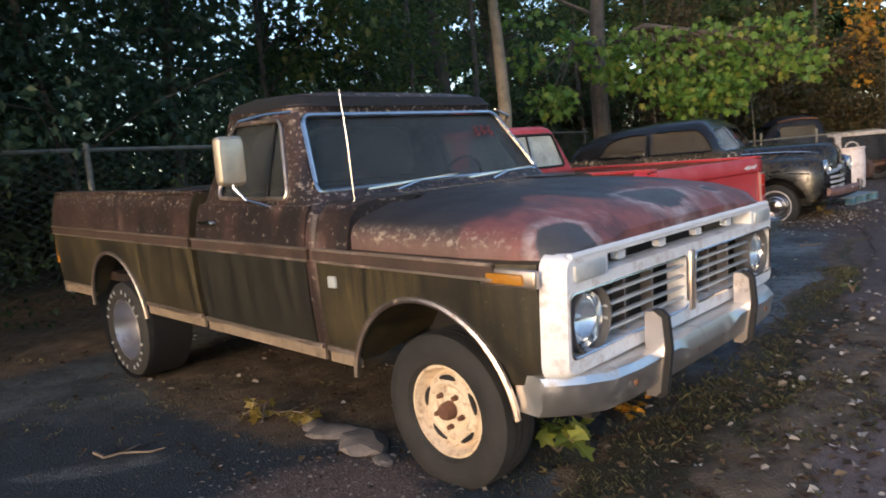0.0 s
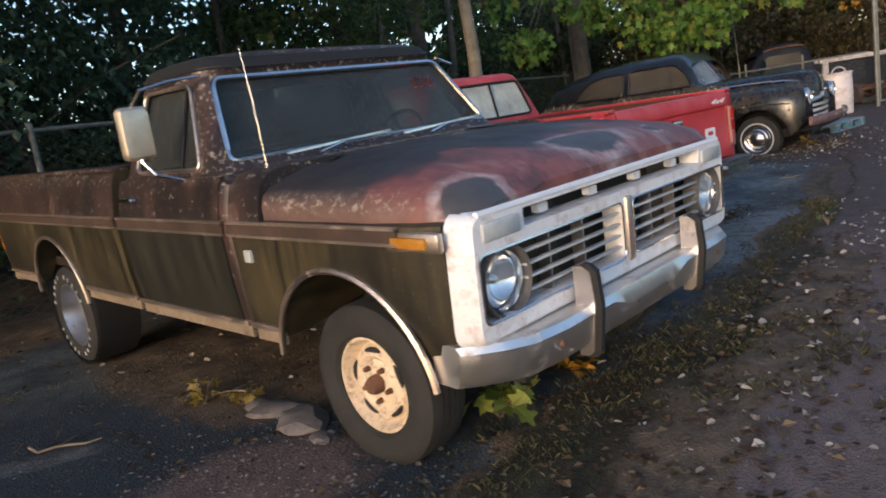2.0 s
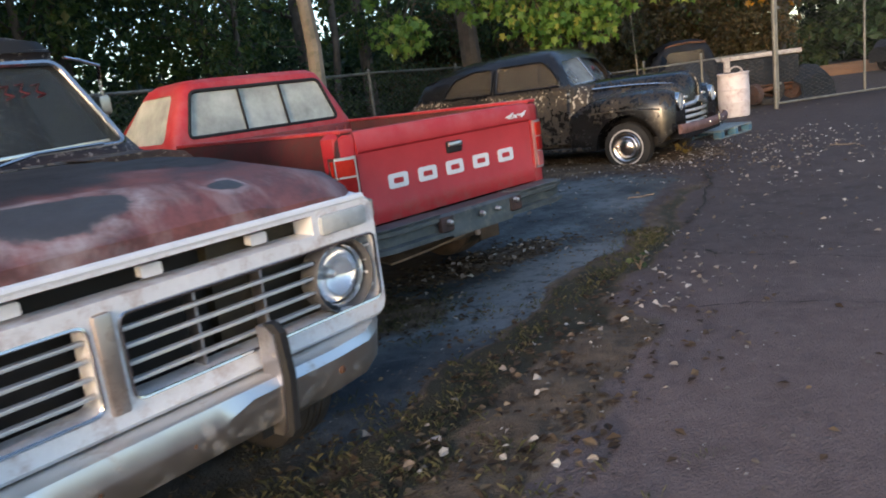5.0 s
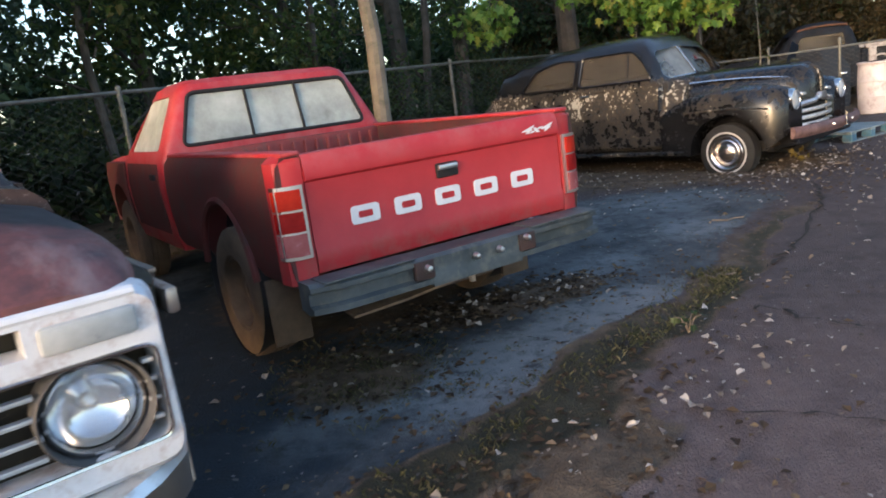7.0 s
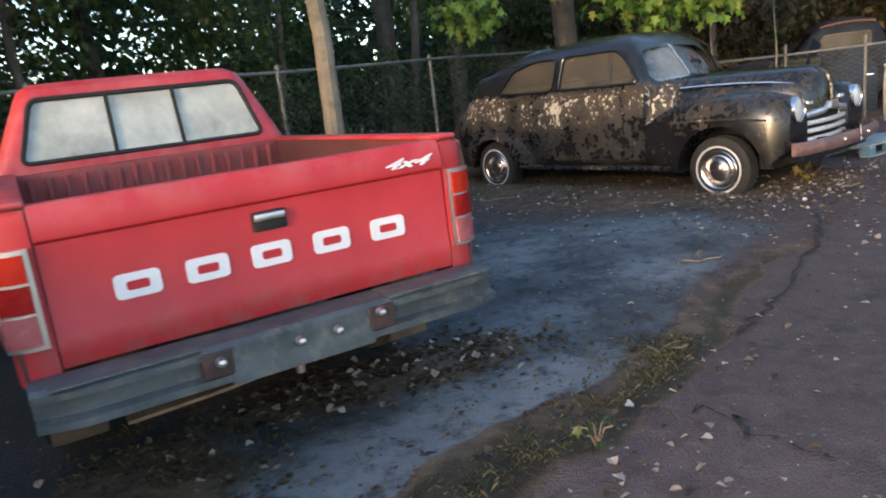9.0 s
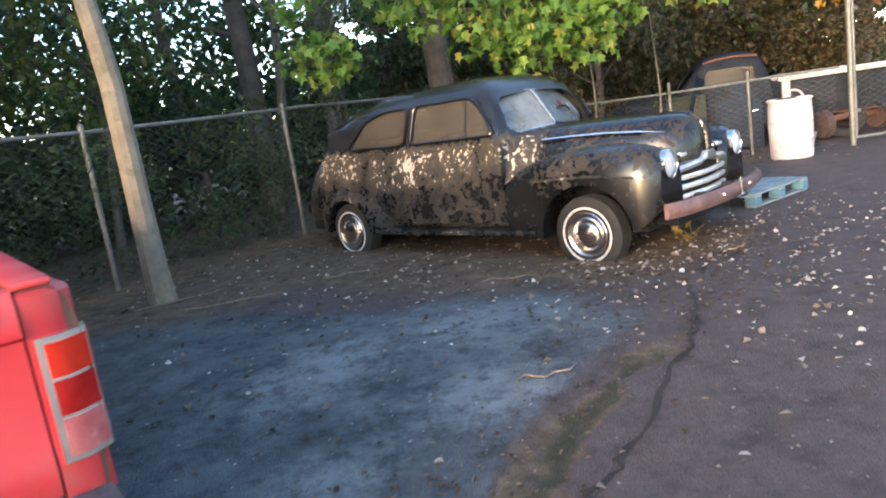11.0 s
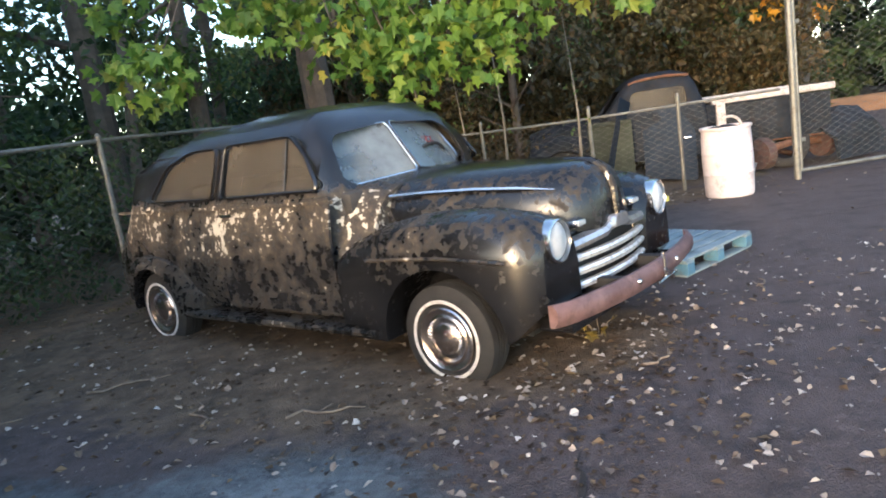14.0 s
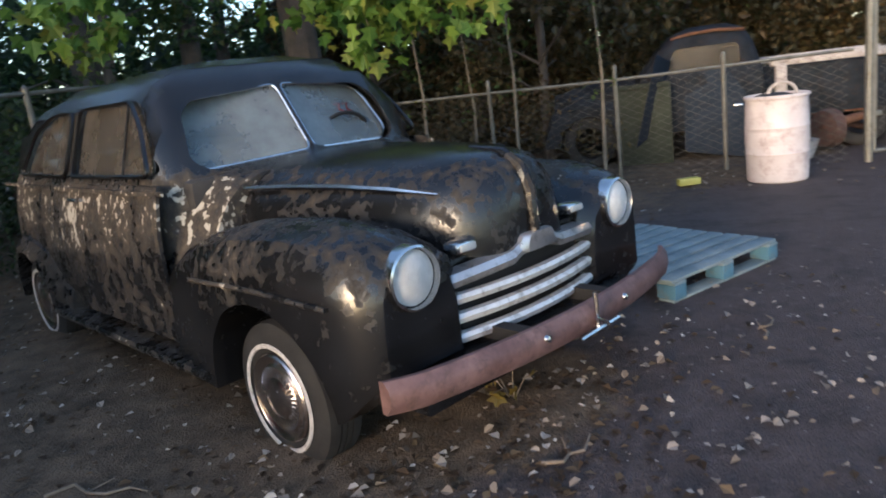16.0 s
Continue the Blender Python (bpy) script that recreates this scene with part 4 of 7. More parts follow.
def side_band(profile, x0, x1, out, grow, thin=0.012, steps=1):
    """A thin panel that follows a side profile of (half width, z)."""
    ring = lambda x: [(x, out * (w + grow), z) for w, z in profile] + [(x, out * (w - thin), z) for w, z in reversed(profile)]
    return loft([ring(x0 + (x1 - x0) * k / steps) for k in range(steps + 1)])


# ---- the old brown and black pickup ----
def build_brown_pickup():
    root = thing("pickup_truck", pose(-1.706, 4.684, 0.047, 0, 1.8, -40.9), "derelict brown-black pickup truck with white grille and chrome bumper", "pickup truck")
    low = [(0.935, 0.50), (0.955, 0.56), (0.972, 0.70), (0.98, 0.86), (0.985, 0.95)]
    high = [(0.985, 0.955), (0.98, 1.02), (0.965, 1.12), (0.945, 1.19), (0.92, 1.222)]
    # bed
    for s in (-1, 1):
        sec = [(s * w, z) for w, z in low + high[1:]] + [(s * 0.86, 1.222), (s * 0.84, 1.2), (s * 0.84, 0.62), (s * 0.88, 0.52)]
        bed = part("bed_side", loft([[(x, y, z) for y, z in sec] for x in (-1.0, -0.5, 0.0, 0.5, 1.19)]), M_OLIVE, root, "algae-streaked bed side with a wheel arch")
        carve(bed, lathe([(0.001, -0.4), (0.43, -0.4), (0.43, 0.4), (0.001, 0.4)], (0.02, s * 0.95, 0.40), "y", 40))
        part("bed_upper_side", side_band(high, -0.995, 1.185, s, 0.003), M_BROWN, root)
        part("bed_rail", box((-1.0, 1.19), (s * 0.89 - 0.05, s * 0.89 + 0.05), (1.215, 1.24), 0.01), M_BROWN, root)
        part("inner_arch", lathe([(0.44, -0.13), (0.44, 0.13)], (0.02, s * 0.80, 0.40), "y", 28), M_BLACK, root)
    part("bed_floor", box((-0.98, 1.18), (-0.85, 0.85), (0.6, 0.66)), M_BROWN, root)
    part("bed_front", box((1.12, 1.19), (-0.85, 0.85), (0.6, 1.2), 0.01), M_BROWN, root)
    gate = part("tailgate", box((-1.03, -0.97), (-0.84, 0.84), (0.56, 1.19), 0.015), M_OLIVE, root)
    part("latch", box((-1.04, -1.02), (-0.08, 0.08), (1.05, 1.09), 0.006), M_CHROME, gate)
    part("rear_bumper", box((-1.2, -1.06), (-0.9, 0.9), (0.44, 0.58), 0.02), M_BUMPER, root)
    for s in (-1, 1):
        part("rear_lamp", box((-1.035, -0.96), (s * 0.935 - 0.04, s * 0.935 + 0.04), (0.7, 1.0), 0.012), M_AMBER, root)
    # cab
    def ring(z, x0, x1, w, c):
        return [(x, y, z) for x, y in rounded([(x0, -w), (x1, -w), (x1, w), (x0, w)], c, 5)]
    outer = [(0.48, 1.235, 2.32, 0.925, 0.03), (0.56, 1.22, 2.33, 0.955, 0.04), (0.78, 1.22, 2.33, 0.974, 0.04), (0.95, 1.22, 2.33, 0.983, 0.04), (1.02, 1.22, 2.33, 0.976, 0.05), (1.13, 1.22, 2.32, 0.95, 0.07),
             (1.185, 1.225, 2.25, 0.915, 0.12), (1.3, 1.24, 2.153, 0.872, 0.13), (1.45, 1.255, 2.06, 0.812, 0.13), (1.6, 1.27, 1.965, 0.76, 0.13), (1.635, 1.262, 1.975, 0.757, 0.14), (1.67, 1.285, 1.95, 0.727, 0.16),
             (1.695, 1.34, 1.92, 0.66, 0.2), (1.708, 1.45, 1.82, 0.5, 0.2)]
    cab = part("cab", loft([ring(*o) for o in outer]), M_BROWN, root, "maroon-brown cab with a black roof")
    inner = [(z, a + 0.06, b - 0.06, w - 0.055, c) for z, a, b, w, c in outer[1:-2]]
    side_win = rounded([(1.43, 1.195), (2.07, 1.195), (1.865, 1.57), (1.41, 1.57)], 0.05)
    shield = rounded([(-0.85, 1.212), (0.85, 1.212), (0.728, 1.582), (-0.728, 1.582)], 0.05)
    carve(cab, loft([ring(*o) for o in inner]), prism(side_win, "y", -1.2, 1.2), prism(shield, "x", 1.85, 2.6),
          prism(rounded([(-0.68, 1.22), (0.68, 1.22), (0.58, 1.55), (-0.58, 1.55)], 0.08), "x", 1.0, 1.6))
    x_at = lambda z: 2.22 - (z - 1.185) * 0.645
    part("windscreen", loft([[(x_at(z) - 0.02, y, z) for y, z in shield], [(x_at(z) - 0.012, y, z) for y, z in shield]]), M_GLASS, root, "dust-filmed dark windscreen")
    part("screen_trim", tube([(x_at(z) + 0.006, y, z) for y, z in shield], 0.014, 6, closed=True), M_CHROME, root, "bright metal windscreen surround")
    part("rear_window", loft([[(x, y, z) for y, z in rounded([(-0.68, 1.22), (0.68, 1.22), (0.58, 1.55), (-0.58, 1.55)], 0.08)] for x in (1.262, 1.268)]), M_GLASS, root)
    part("roof_skin", loft([ring(1.625, 1.256, 1.98, 0.764, 0.14), ring(1.675, 1.28, 1.955, 0.73, 0.16), ring(1.70, 1.335, 1.865, 0.664, 0.2), ring(1.713, 1.45, 1.82, 0.5, 0.2), ring(1.718, 1.55, 1.75, 0.2, 0.1)]), M_BLACK, root, "matt black roof")
    y_at = lambda z: 0.915 - (z - 1.185) * 0.365
    for s in (-1, 1):
        door = part("door", side_band(low, 1.262, 2.262, s, 0.006, steps=2), M_DOOR, root, "black streaked door")
        part("door_upper", side_band([(0.984, 0.955), (0.976, 1.02), (0.955, 1.12), (0.935, 1.165)], 1.262, 2.262, s, 0.006), M_BROWN, door)
        part("door_window", loft([[(x, s * (y_at(z) - 0.03), z) for x, z in side_win], [(x, s * (y_at(z) - 0.024), z) for x, z in side_win]]), M_GLASS, door, "dusty side window")
        part("window_frame", tube([(x, s * (y_at(z) + 0.004), z) for x, z in side_win], 0.011, 6, closed=True), M_TRIM, door)
        part("vent_bar", tube([(1.86, s * (y_at(1.2) - 0.015), 1.2), (1.80, s * (y_at(1.55) - 0.015), 1.55)], 0.009, 6), M_BLACK, door)
        handle = part("door_handle", box((1.34, 1.47), (s * 0.985 - 0.02, s * 0.985 + 0.02), (1.06, 1.085), 0.008), M_CHROME, door, "chrome push-button door handle")
        part("button", lathe([(0.001, s * 0.012), (0.012, s * 0.01), (0.013, 0)], (1.485, s * 0.985, 1.072), "y", 12), M_CHROME, handle)
    part("seat", box((1.33, 1.5), (-0.8, 0.8), (0.62, 1.2), 0.05), M_INTERIOR, root)
    part("dashboard", box((2.02, 2.2), (-0.84, 0.84), (0.95, 1.16), 0.04), M_INTERIOR, root)
    part("steering_wheel", tube([(1.95 + 0.06 * math.sin(a), 0.4 + 0.19 * math.cos(a), 1.16 + 0.16 * math.sin(a)) for a in np.linspace(0, math.tau, 24, endpoint=False)], 0.012, 6, closed=True), M_BLACK, root)
    # front wings, hood
    for s in (-1, 1):
        sec = [(s * w, z) for w, z in low + [(0.983, 0.985), (0.93, 0.995)]] + [(s * 0.35, 0.99), (s * 0.35, 0.62), (s * 0.82, 0.5)]
        wing = part("front_wing", loft([[(x, y, z) for y, z in sec] for x in (2.338, 2.7, 3.1, 3.3)] + [[(3.42, y * (0.985 if abs(y) > 0.5 else 1), max(z, 0.53)) for y, z in sec], [(3.495, y * (0.957 if abs(y) > 0.5 else 1), max(z, 0.56)) for y, z in sec]]), M_OLIVE, root, "olive-streaked front wing with a wheel arch")
        carve(wing, lathe([(0.001, -0.45), (0.435, -0.45), (0.435, 0.4), (0.001, 0.4)], (2.965, s * 0.9, 0.38), "y", 44))
        part("cowl_side", side_band([(0.984, 0.96), (0.975, 1.03), (0.95, 1.12), (0.90, 1.165), (0.80, 1.185)], 2.335, 2.56, s, 0.0, 0.3), M_BROWN, root)
        part("inner_wing", box((2.55, 3.42), (s * 0.5 - 0.03, s * 0.5 + 0.03), (0.3, 0.8)), M_BLACK, root)
    tops = [(2.40, 1.178, 1.125), (2.7, 1.185, 1.13), (3.0, 1.178, 1.12), (3.2, 1.16, 1.105), (3.4, 1.137, 1.097), (3.5, 1.105, 1.075), (3.565, 1.045, 1.022)]
    def hood_ring(x, c, e):
        w = 0.955 if x < 3.3 else 0.955 - (x - 3.3) ** 1.4 * 0.5
        half = [(0.0, c), (0.3, c), (0.5, c - 0.004), (0.56, c - 0.018), (0.72, c - 0.02), (w - 0.115, e), (w - 0.05, e - 0.018), (w - 0.015, e - 0.045), (w, max(0.99, e - 0.085)), (w, 0.988)]
        return [(x, y, z) for y, z in half] + [(x, -y, z) for y, z in reversed(half[1:])]
    part("hood", loft([hood_ring(*t) for t in tops]), M_HOOD, root, "flat black hood with maroon primer patches at the nose")
    part("cowl", box((2.25, 2.42), (-0.85, 0.85), (1.1, 1.178), 0.015), M_BLACK, root)
    for k in range(14):
        part("cowl_slot", box((2.33, 2.39), (-0.62 + k * 0.09, -0.57 + k * 0.09), (1.176, 1.184)), M_GREY_TRIM, root)
    # front face
    def slab(y0, y1, z0, z1, x0, x1, r=0.0):
        return prism(rounded([(y0, z0), (y1, z0), (y1, z1), (y0, z1)], r) if r else [(y0, z0), (y1, z0), (y1, z1), (y0, z1)], "x", x0, x1)
    shell = loft([[(3.5, y, z) for y, z in rounded([(-0.945, 0.585), (0.945, 0.585), (0.935, 1.015), (-0.935, 1.015)], 0.06)], [(3.575, y, z) for y, z in rounded([(-0.925, 0.595), (0.925, 0.595), (0.915, 1.008), (-0.915, 1.008)], 0.06)],
                  [(3.59, y, z) for y, z in rounded([(-0.915, 0.61), (0.915, 0.61), (0.907, 0.998), (-0.907, 0.998)], 0.05)]])
    front = part("grille_surround", shell, M_FRONT, root, "chalky white grille surround")
    carve(front, slab(-0.655, 0.655, 0.926, 0.985, 3.43, 3.73), slab(-0.896, -0.038, 0.662, 0.882, 3.43, 3.73, 0.03), slab(0.038, 0.896, 0.662, 0.882, 3.43, 3.73, 0.03))
    part("grille_back", box((3.44, 3.455), (-0.88, 0.88), (0.64, 0.995)), M_BLACK, front)
    for s in (-1, 1):
        part("parking_lamp", box((3.57, 3.602), (s * 0.775 - 0.095, s * 0.775 + 0.095), (0.916, 0.978), 0.012), M_LENS, front, "milky rectangular parking lamp")
        for k in range(4):
            z = 0.706 + k * 0.0445
            part("grille_bar", box((3.556, 3.578), (s * 0.345 - 0.305, s * 0.345 + 0.305), (z - 0.0048, z + 0.0048), 0.0015), M_PALE_BAR, front)
            part("grille_bar_end", box((3.55, 3.572), (s * 0.877 - 0.012, s * 0.877 + 0.012), (z - 0.0048, z + 0.0048), 0.0015), M_PALE_BAR, front)
        for k in range(2):
            y = s * (0.26 + k * 0.215)
            part("grille_upright", box((3.5, 3.55), (y - 0.0045, y + 0.0045), (0.662, 0.882)), M_ALLOY, front)
        part("lamp_cup", lathe([(0.118, -0.075), (0.12, -0.004), (0.117, 0.002), (0.113, -0.004), (0.107, -0.06)], (3.588, s * 0.757, 0.771), "x", 36), M_GREY_TRIM, front, "deep grey headlamp cup")
        headlamp(front, 3.55, s * 0.757, 0.771, 0.089, M_CHROME, 0.045)
        part("opening_rim", tube([(3.591, y, z) for y, z in rounded([(s * 0.038, 0.662), (s * 0.896, 0.662), (s * 0.896, 0.882), (s * 0.038, 0.882)], 0.03)], 0.005, 5, closed=True), M_CHROME, front)
    part("grille_divider", box((3.555, 3.603), (-0.024, 0.024), (0.645, 0.9), 0.01), M_TRIM, front, "coppery grille divider")
    part("upper_lip", tube([(3.58, y, 1.002) for y in np.linspace(-0.875, 0.875, 9)], 0.013, 8), M_WHITE, front)
    for y in (-0.49, -0.17, 0.165, 0.49):
        part("badge_plate", prism(rounded([(y - 0.028, 0.938), (y + 0.028, 0.938), (y + 0.028, 0.97), (y - 0.028, 0.97)], 0.008), "x", 3.52, 3.55), M_WHITE, front, "small pale badge plate")
    part("valance", box((3.43, 3.55), (-0.9, 0.9), (0.5, 0.582), 0.02), M_GREY_TRIM, root)
    # bumper with guards
    def bump(y):
        back = max(0.0, abs(y) - 0.66) ** 2 * 2.2
        lift = 0.03 if abs(abs(y)) < 0.2 else 0.03 * max(0, 1 - (abs(y) - 0.2) / 0.1)
        x = 3.675 - back
        return [(x - 0.12, y, 0.588), (x - 0.04, y, 0.6), (x - 0.014, y, 0.594), (x + 0.004, y, 0.57 - lift), (x, y, 0.556 - lift), (x - 0.012, y, 0.478), (x - 0.03, y, 0.455), (x - 0.12, y, 0.46)]
    bumper = part("bumper", loft([bump(y) for y in (-0.94, -0.932, -0.9, -0.84, -0.75, -0.6, -0.42, -0.3, -0.25, -0.2, 0.0, 0.2, 0.25, 0.3, 0.42, 0.6, 0.75, 0.84, 0.9, 0.932, 0.94)]), M_BUMPER, root, "dented chrome front bumper")
    for s in (-1, 1):
        part("guard", loft([[(3.61, s * 0.415 - 0.026, z), (3.645 + d, s * 0.415 - 0.022, z), (3.645 + d, s * 0.415 + 0.022, z), (3.61, s * 0.415 + 0.026, z)] for z, d in ((0.41, 0.0), (0.43, 0.02), (0.6, 0.04), (0.715, 0.03), (0.735, 0.0))]), M_ALLOY, bumper, "rust-stained bumper guard", 20)
        part("guard_rubber", loft([[(3.655 + d, s * 0.415 - 0.02, z), (3.688 + d, s * 0.415 - 0.011, z), (3.688 + d, s * 0.415 + 0.011, z), (3.655 + d, s * 0.415 + 0.02, z)] for z, d in ((0.405, -0.02), (0.43, 0.0), (0.6, 0.018), (0.72, 0.006), (0.742, -0.02))]), M_BLACK, bumper, "black rubber guard facing", 20)
        for y in (0.12, 0.62):
            part("bolt", lathe([(0.001, 0.012), (0.012, 0.008), (0.014, 0)], (3.664, s * y, 0.525), "x", 10), M_RUST, bumper)
    # side trim
    for s in (-1, 1):
        for x0, x1 in ((-0.99, 1.185), (1.225, 2.29), (2.33, 3.35)):
            part("trim_band", strip([(x0, s * 0.985, 0.957), (x1, s * 0.985, 0.957)], s, 0.05, 0.010), M_WOODBAND, root)
            for dz in (-0.026, 0.026):
                part("trim_line", strip([(x0, s * 0.985, 0.957 + dz), (x1, s * 0.985, 0.957 + dz)], s, 0.010, 0.015), M_TRIM, root)
        part("trim_end", box((3.28, 3.52), (s * 0.972 - 0.014, s * 0.972 + 0.016), (0.908, 0.972), 0.01), M_TRIM, root)
        part("side_marker", box((3.32, 3.475), (s * 0.985 - 0.014, s * 0.985 + 0.014), (0.92, 0.957), 0.008), M_AMBER, root, "amber side marker lamp")
        part("badge", box((2.42, 2.47), (s * 0.982 - 0.01, s * 0.982 + 0.012), (0.82, 0.87), 0.004), M_LENS, root, "worn metal wing badge")
        for x0, x1, zz in ((-0.99, -0.42, 0.53), (0.47, 1.185, 0.515), (1.235, 2.30, 0.512), (2.34, 2.545, 0.512)):
            part("sill_trim", strip([(x0, s * 0.95, zz + 0.022), (x1, s * 0.95, zz + 0.022)], s, 0.022, 0.014), M_TRIM, root)
            part("sill_panel", strip([(x0, s * 0.938, zz - 0.015), (x1, s * 0.938, zz - 0.015)], s, 0.055, 0.010), M_SILL, root, "tan ribbed sill panel")
        for cx, cz, rr in ((0.02, 0.40, 0.435), (2.965, 0.38, 0.44)):
            a0 = math.asin((0.5 - cz) / rr)
            part("arch_trim", tube([(cx + rr * math.cos(a), s * (0.958 + 0.05 * max(0, math.sin(a)) * 0.5), cz + rr * math.sin(a)) for a in np.linspace(a0 - 0.15, math.pi - a0 + 0.15, 24)], 0.013, 6), M_TRIM, root)
    # wipers, aerial, mirror
    for y0, y1 in ((-0.55, 0.02), (0.18, 0.72)):
        wiper = part("wiper", tube([(2.32, y0 + 0.1, 1.195), (2.285, (y0 + y1) / 2, 1.225), (2.262, y1, 1.228)], 0.007, 6), M_CHROME, root)
        part("blade", strip([(2.275, y0 - 0.05, 1.212), (2.262, y1 + 0.02, 1.238)], 1, 0.012, 0.01), M_CHROME, wiper)
    aerial = part("aerial", tube([(2.44, -0.82, 1.15), (2.42, -0.82, 1.45), (2.40, -0.825, 1.66)], [0.002, 0.0015, 0.001], 6), M_CHROME, root)
    part("aerial_base", lathe([(0.001, 0.05), (0.012, 0.045), (0.018, 0.01), (0.035, 0.0)], (2.44, -0.82, 1.135), "z", 12), M_CHROME, aerial)
    for s in (-1, 1):
        reach, big = (1.07, 0.9) if s < 0 else (0.95, 0.35)
        mirror = part("mirror_bracket", tube([(1.95, s * 0.775, 1.60), (1.92, s * (0.5 * reach + 0.37), 1.59), (1.93, s * (reach - 0.02), 1.56), (1.865, s * reach, 1.50), (1.865, s * reach, 1.26), (1.93, s * (reach - 0.02), 1.2), (1.96, s * 0.94, 1.155)], 0.0085, 8), M_CHROME, root)
        part("mirror_head", loft([[(1.865 + dx, s * reach + big * k * y, 1.385 + big * k * z) for y, z in rounded([(-0.075, -0.125), (0.075, -0.125), (0.075, 0.125), (-0.075, 0.125)], 0.03)] for dx, k in ((-0.03, 1.0), (0.0, 1.02), (0.018, 0.9), (0.024, 0.6))]), M_WARM_LIT_CHROME, mirror, "tall chrome-backed towing mirror")
        part("mirror_glass", loft([[(1.833 + dx, s * reach + big * 0.9 * y, 1.385 + big * 0.93 * z) for y, z in rounded([(-0.075, -0.125), (0.075, -0.125), (0.075, 0.125), (-0.075, 0.125)], 0.03)] for dx in (0, 0.004)]), M_REFLECTOR, mirror)
    for k, (y0, z0) in enumerate(((0.47, 1.44), (0.53, 1.445), (0.59, 1.44))):
        stroke = [(y0, z0 + 0.05), (y0 + 0.035, z0 + 0.055), (y0 + 0.01, z0 + 0.025), (y0 + 0.04, z0 + 0.01), (y0 + 0.005, z0)]
        part("paint_stroke", tube([(x_at(z) - 0.006, y, z) for y, z in stroke], 0.006, 5, flat=0.4), M_SCRAWL, root, "faded red paint scrawl on the glass")
    # running gear
    for x, r, half, yy in ((2.97, 0.322, 0.1, 0.80), (0.02, 0.325, 0.125, 0.815)):
        for s in (-1, 1):
            z = 0.345 if x > 1 else 0.3
            floor = 0.05 if x > 1 else -0.015
            wheel = tyre(root, x, s * yy, z, r, 0.192 if x > 1 else 0.205, half, floor)
            if x > 1:
                steel_wheel(root, x, s * (yy + 0.05), z, 0.19, s)
            else:
                hub = part("wheel_rim", lathe([(0.205, s * -0.1), (0.215, s * 0.115), (0.2, s * 0.12), (0.185, s * 0.06), (0.17, s * -0.02), (0.12, s * -0.035), (0.07, s * -0.02), (0.05, s * 0.02), (0.001, s * 0.03)], (x, s * yy, z), "y", 40), M_ALLOY, root, "dull deep-dish alloy wheel")
                for k in range(10):
                    a = math.tau * k / 10
                    part("vent", lathe([(0.001, s * 0.004), (0.018, s * 0.002), (0.02, s * -0.01)], (x + 0.14 * math.cos(a), s * (yy - 0.022), z + 0.14 * math.sin(a)), "y", 10), M_BLACK, hub)
                for k in range(26):
                    if k % 13 in (0, 1, 7):
                        continue
                    a = math.tau * k / 26
                    m = Matrix.Translation((x + 0.265 * math.cos(a), s * (yy + half * 1.05), z + 0.265 * math.sin(a))) @ Matrix.Rotation(-a, 4, "Y")
                    bm = bmesh.new()
                    bmesh.ops.create_cube(bm, size=1.0, matrix=m @ Matrix.Diagonal((0.024, 0.005, 0.016, 1)))
                    part("raised_mark", bm, M_LENS, wheel)
    for y in (-0.42, 0.42):
        part("chassis_rail", box((-1.0, 3.5), (y - 0.04, y + 0.04), (0.42, 0.56)), M_BLACK, root)
    part("rear_axle", tube([(0.02, -0.75, 0.3), (0.02, 0.75, 0.3)], 0.05, 10), M_BLACK, root)
    part("front_axle", tube([(2.97, -0.75, 0.33), (2.97, 0.75, 0.33)], 0.04, 10), M_RUST, root)
    return root


build_brown_pickup()
# ---- the red pickup ----
M_RED = None


def red_paint():
    m = Mat("faded_red_paint", spec=0.45)
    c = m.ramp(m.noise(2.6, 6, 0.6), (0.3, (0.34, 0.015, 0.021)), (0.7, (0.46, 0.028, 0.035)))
    chalk = m.math("MULTIPLY", m.ramp(m.noise(5, 8, 0.7), (0.42, 0.0), (0.8, 0.5)), m.span(m.axis(2), 0.97, 1.08))
    c = m.mix(chalk, c, (0.42, 0.2, 0.18))
    c = m.mix(m.ramp(m.noise(26, 6, 0.75), (0.6, 0.0), (0.75, 0.45)), c, (0.2, 0.05, 0.045))
    c = m.mix(m.math("MULTIPLY", m.ramp(m.noise(9, 6, 0.7), (0.45, 0.02), (0.7, 0.6)), m.math("SUBTRACT", 1.0, m.span(m.axis(2), 0.55, 0.72))), c, (0.2, 0.13, 0.1))
    m.colour(c).gloss(m.noise(6, 5), 0.3, 0.6).relief(m.noise(70, 3), 0.001, 0.35)
    return m.m


M_RED = red_paint()
M_RED_DIRTY = worn("dirty_red_bed_lining", (0.2, 0.03, 0.028), (0.34, 0.06, 0.05), 6, (0.6, 0.85), dirt=(0.12, 0.08, 0.06))
# darker red than M_RED for the sides, with brown dirt mixed in
M_RED_SIDE = worn("dark_dirty_red_paint", (0.055, 0.014, 0.012), (0.16, 0.028, 0.025), 3.5, (0.5, 0.8), dirt=(0.06, 0.042, 0.03))
M_STEP = worn("oxidised_step_bumper", (0.05, 0.062, 0.066), (0.13, 0.145, 0.15), 5, (0.4, 0.7), metal=0.3, dirt=(0.2, 0.19, 0.16))
M_TAIL_RED = worn("red_lamp_lens", (0.24, 0.006, 0.006), (0.36, 0.016, 0.014), 20, (0.25, 0.45))
M_TAIL_ORANGE = worn("orange_red_lamp_lens", (0.42, 0.016, 0.008), (0.52, 0.032, 0.014), 20, (0.25, 0.45))
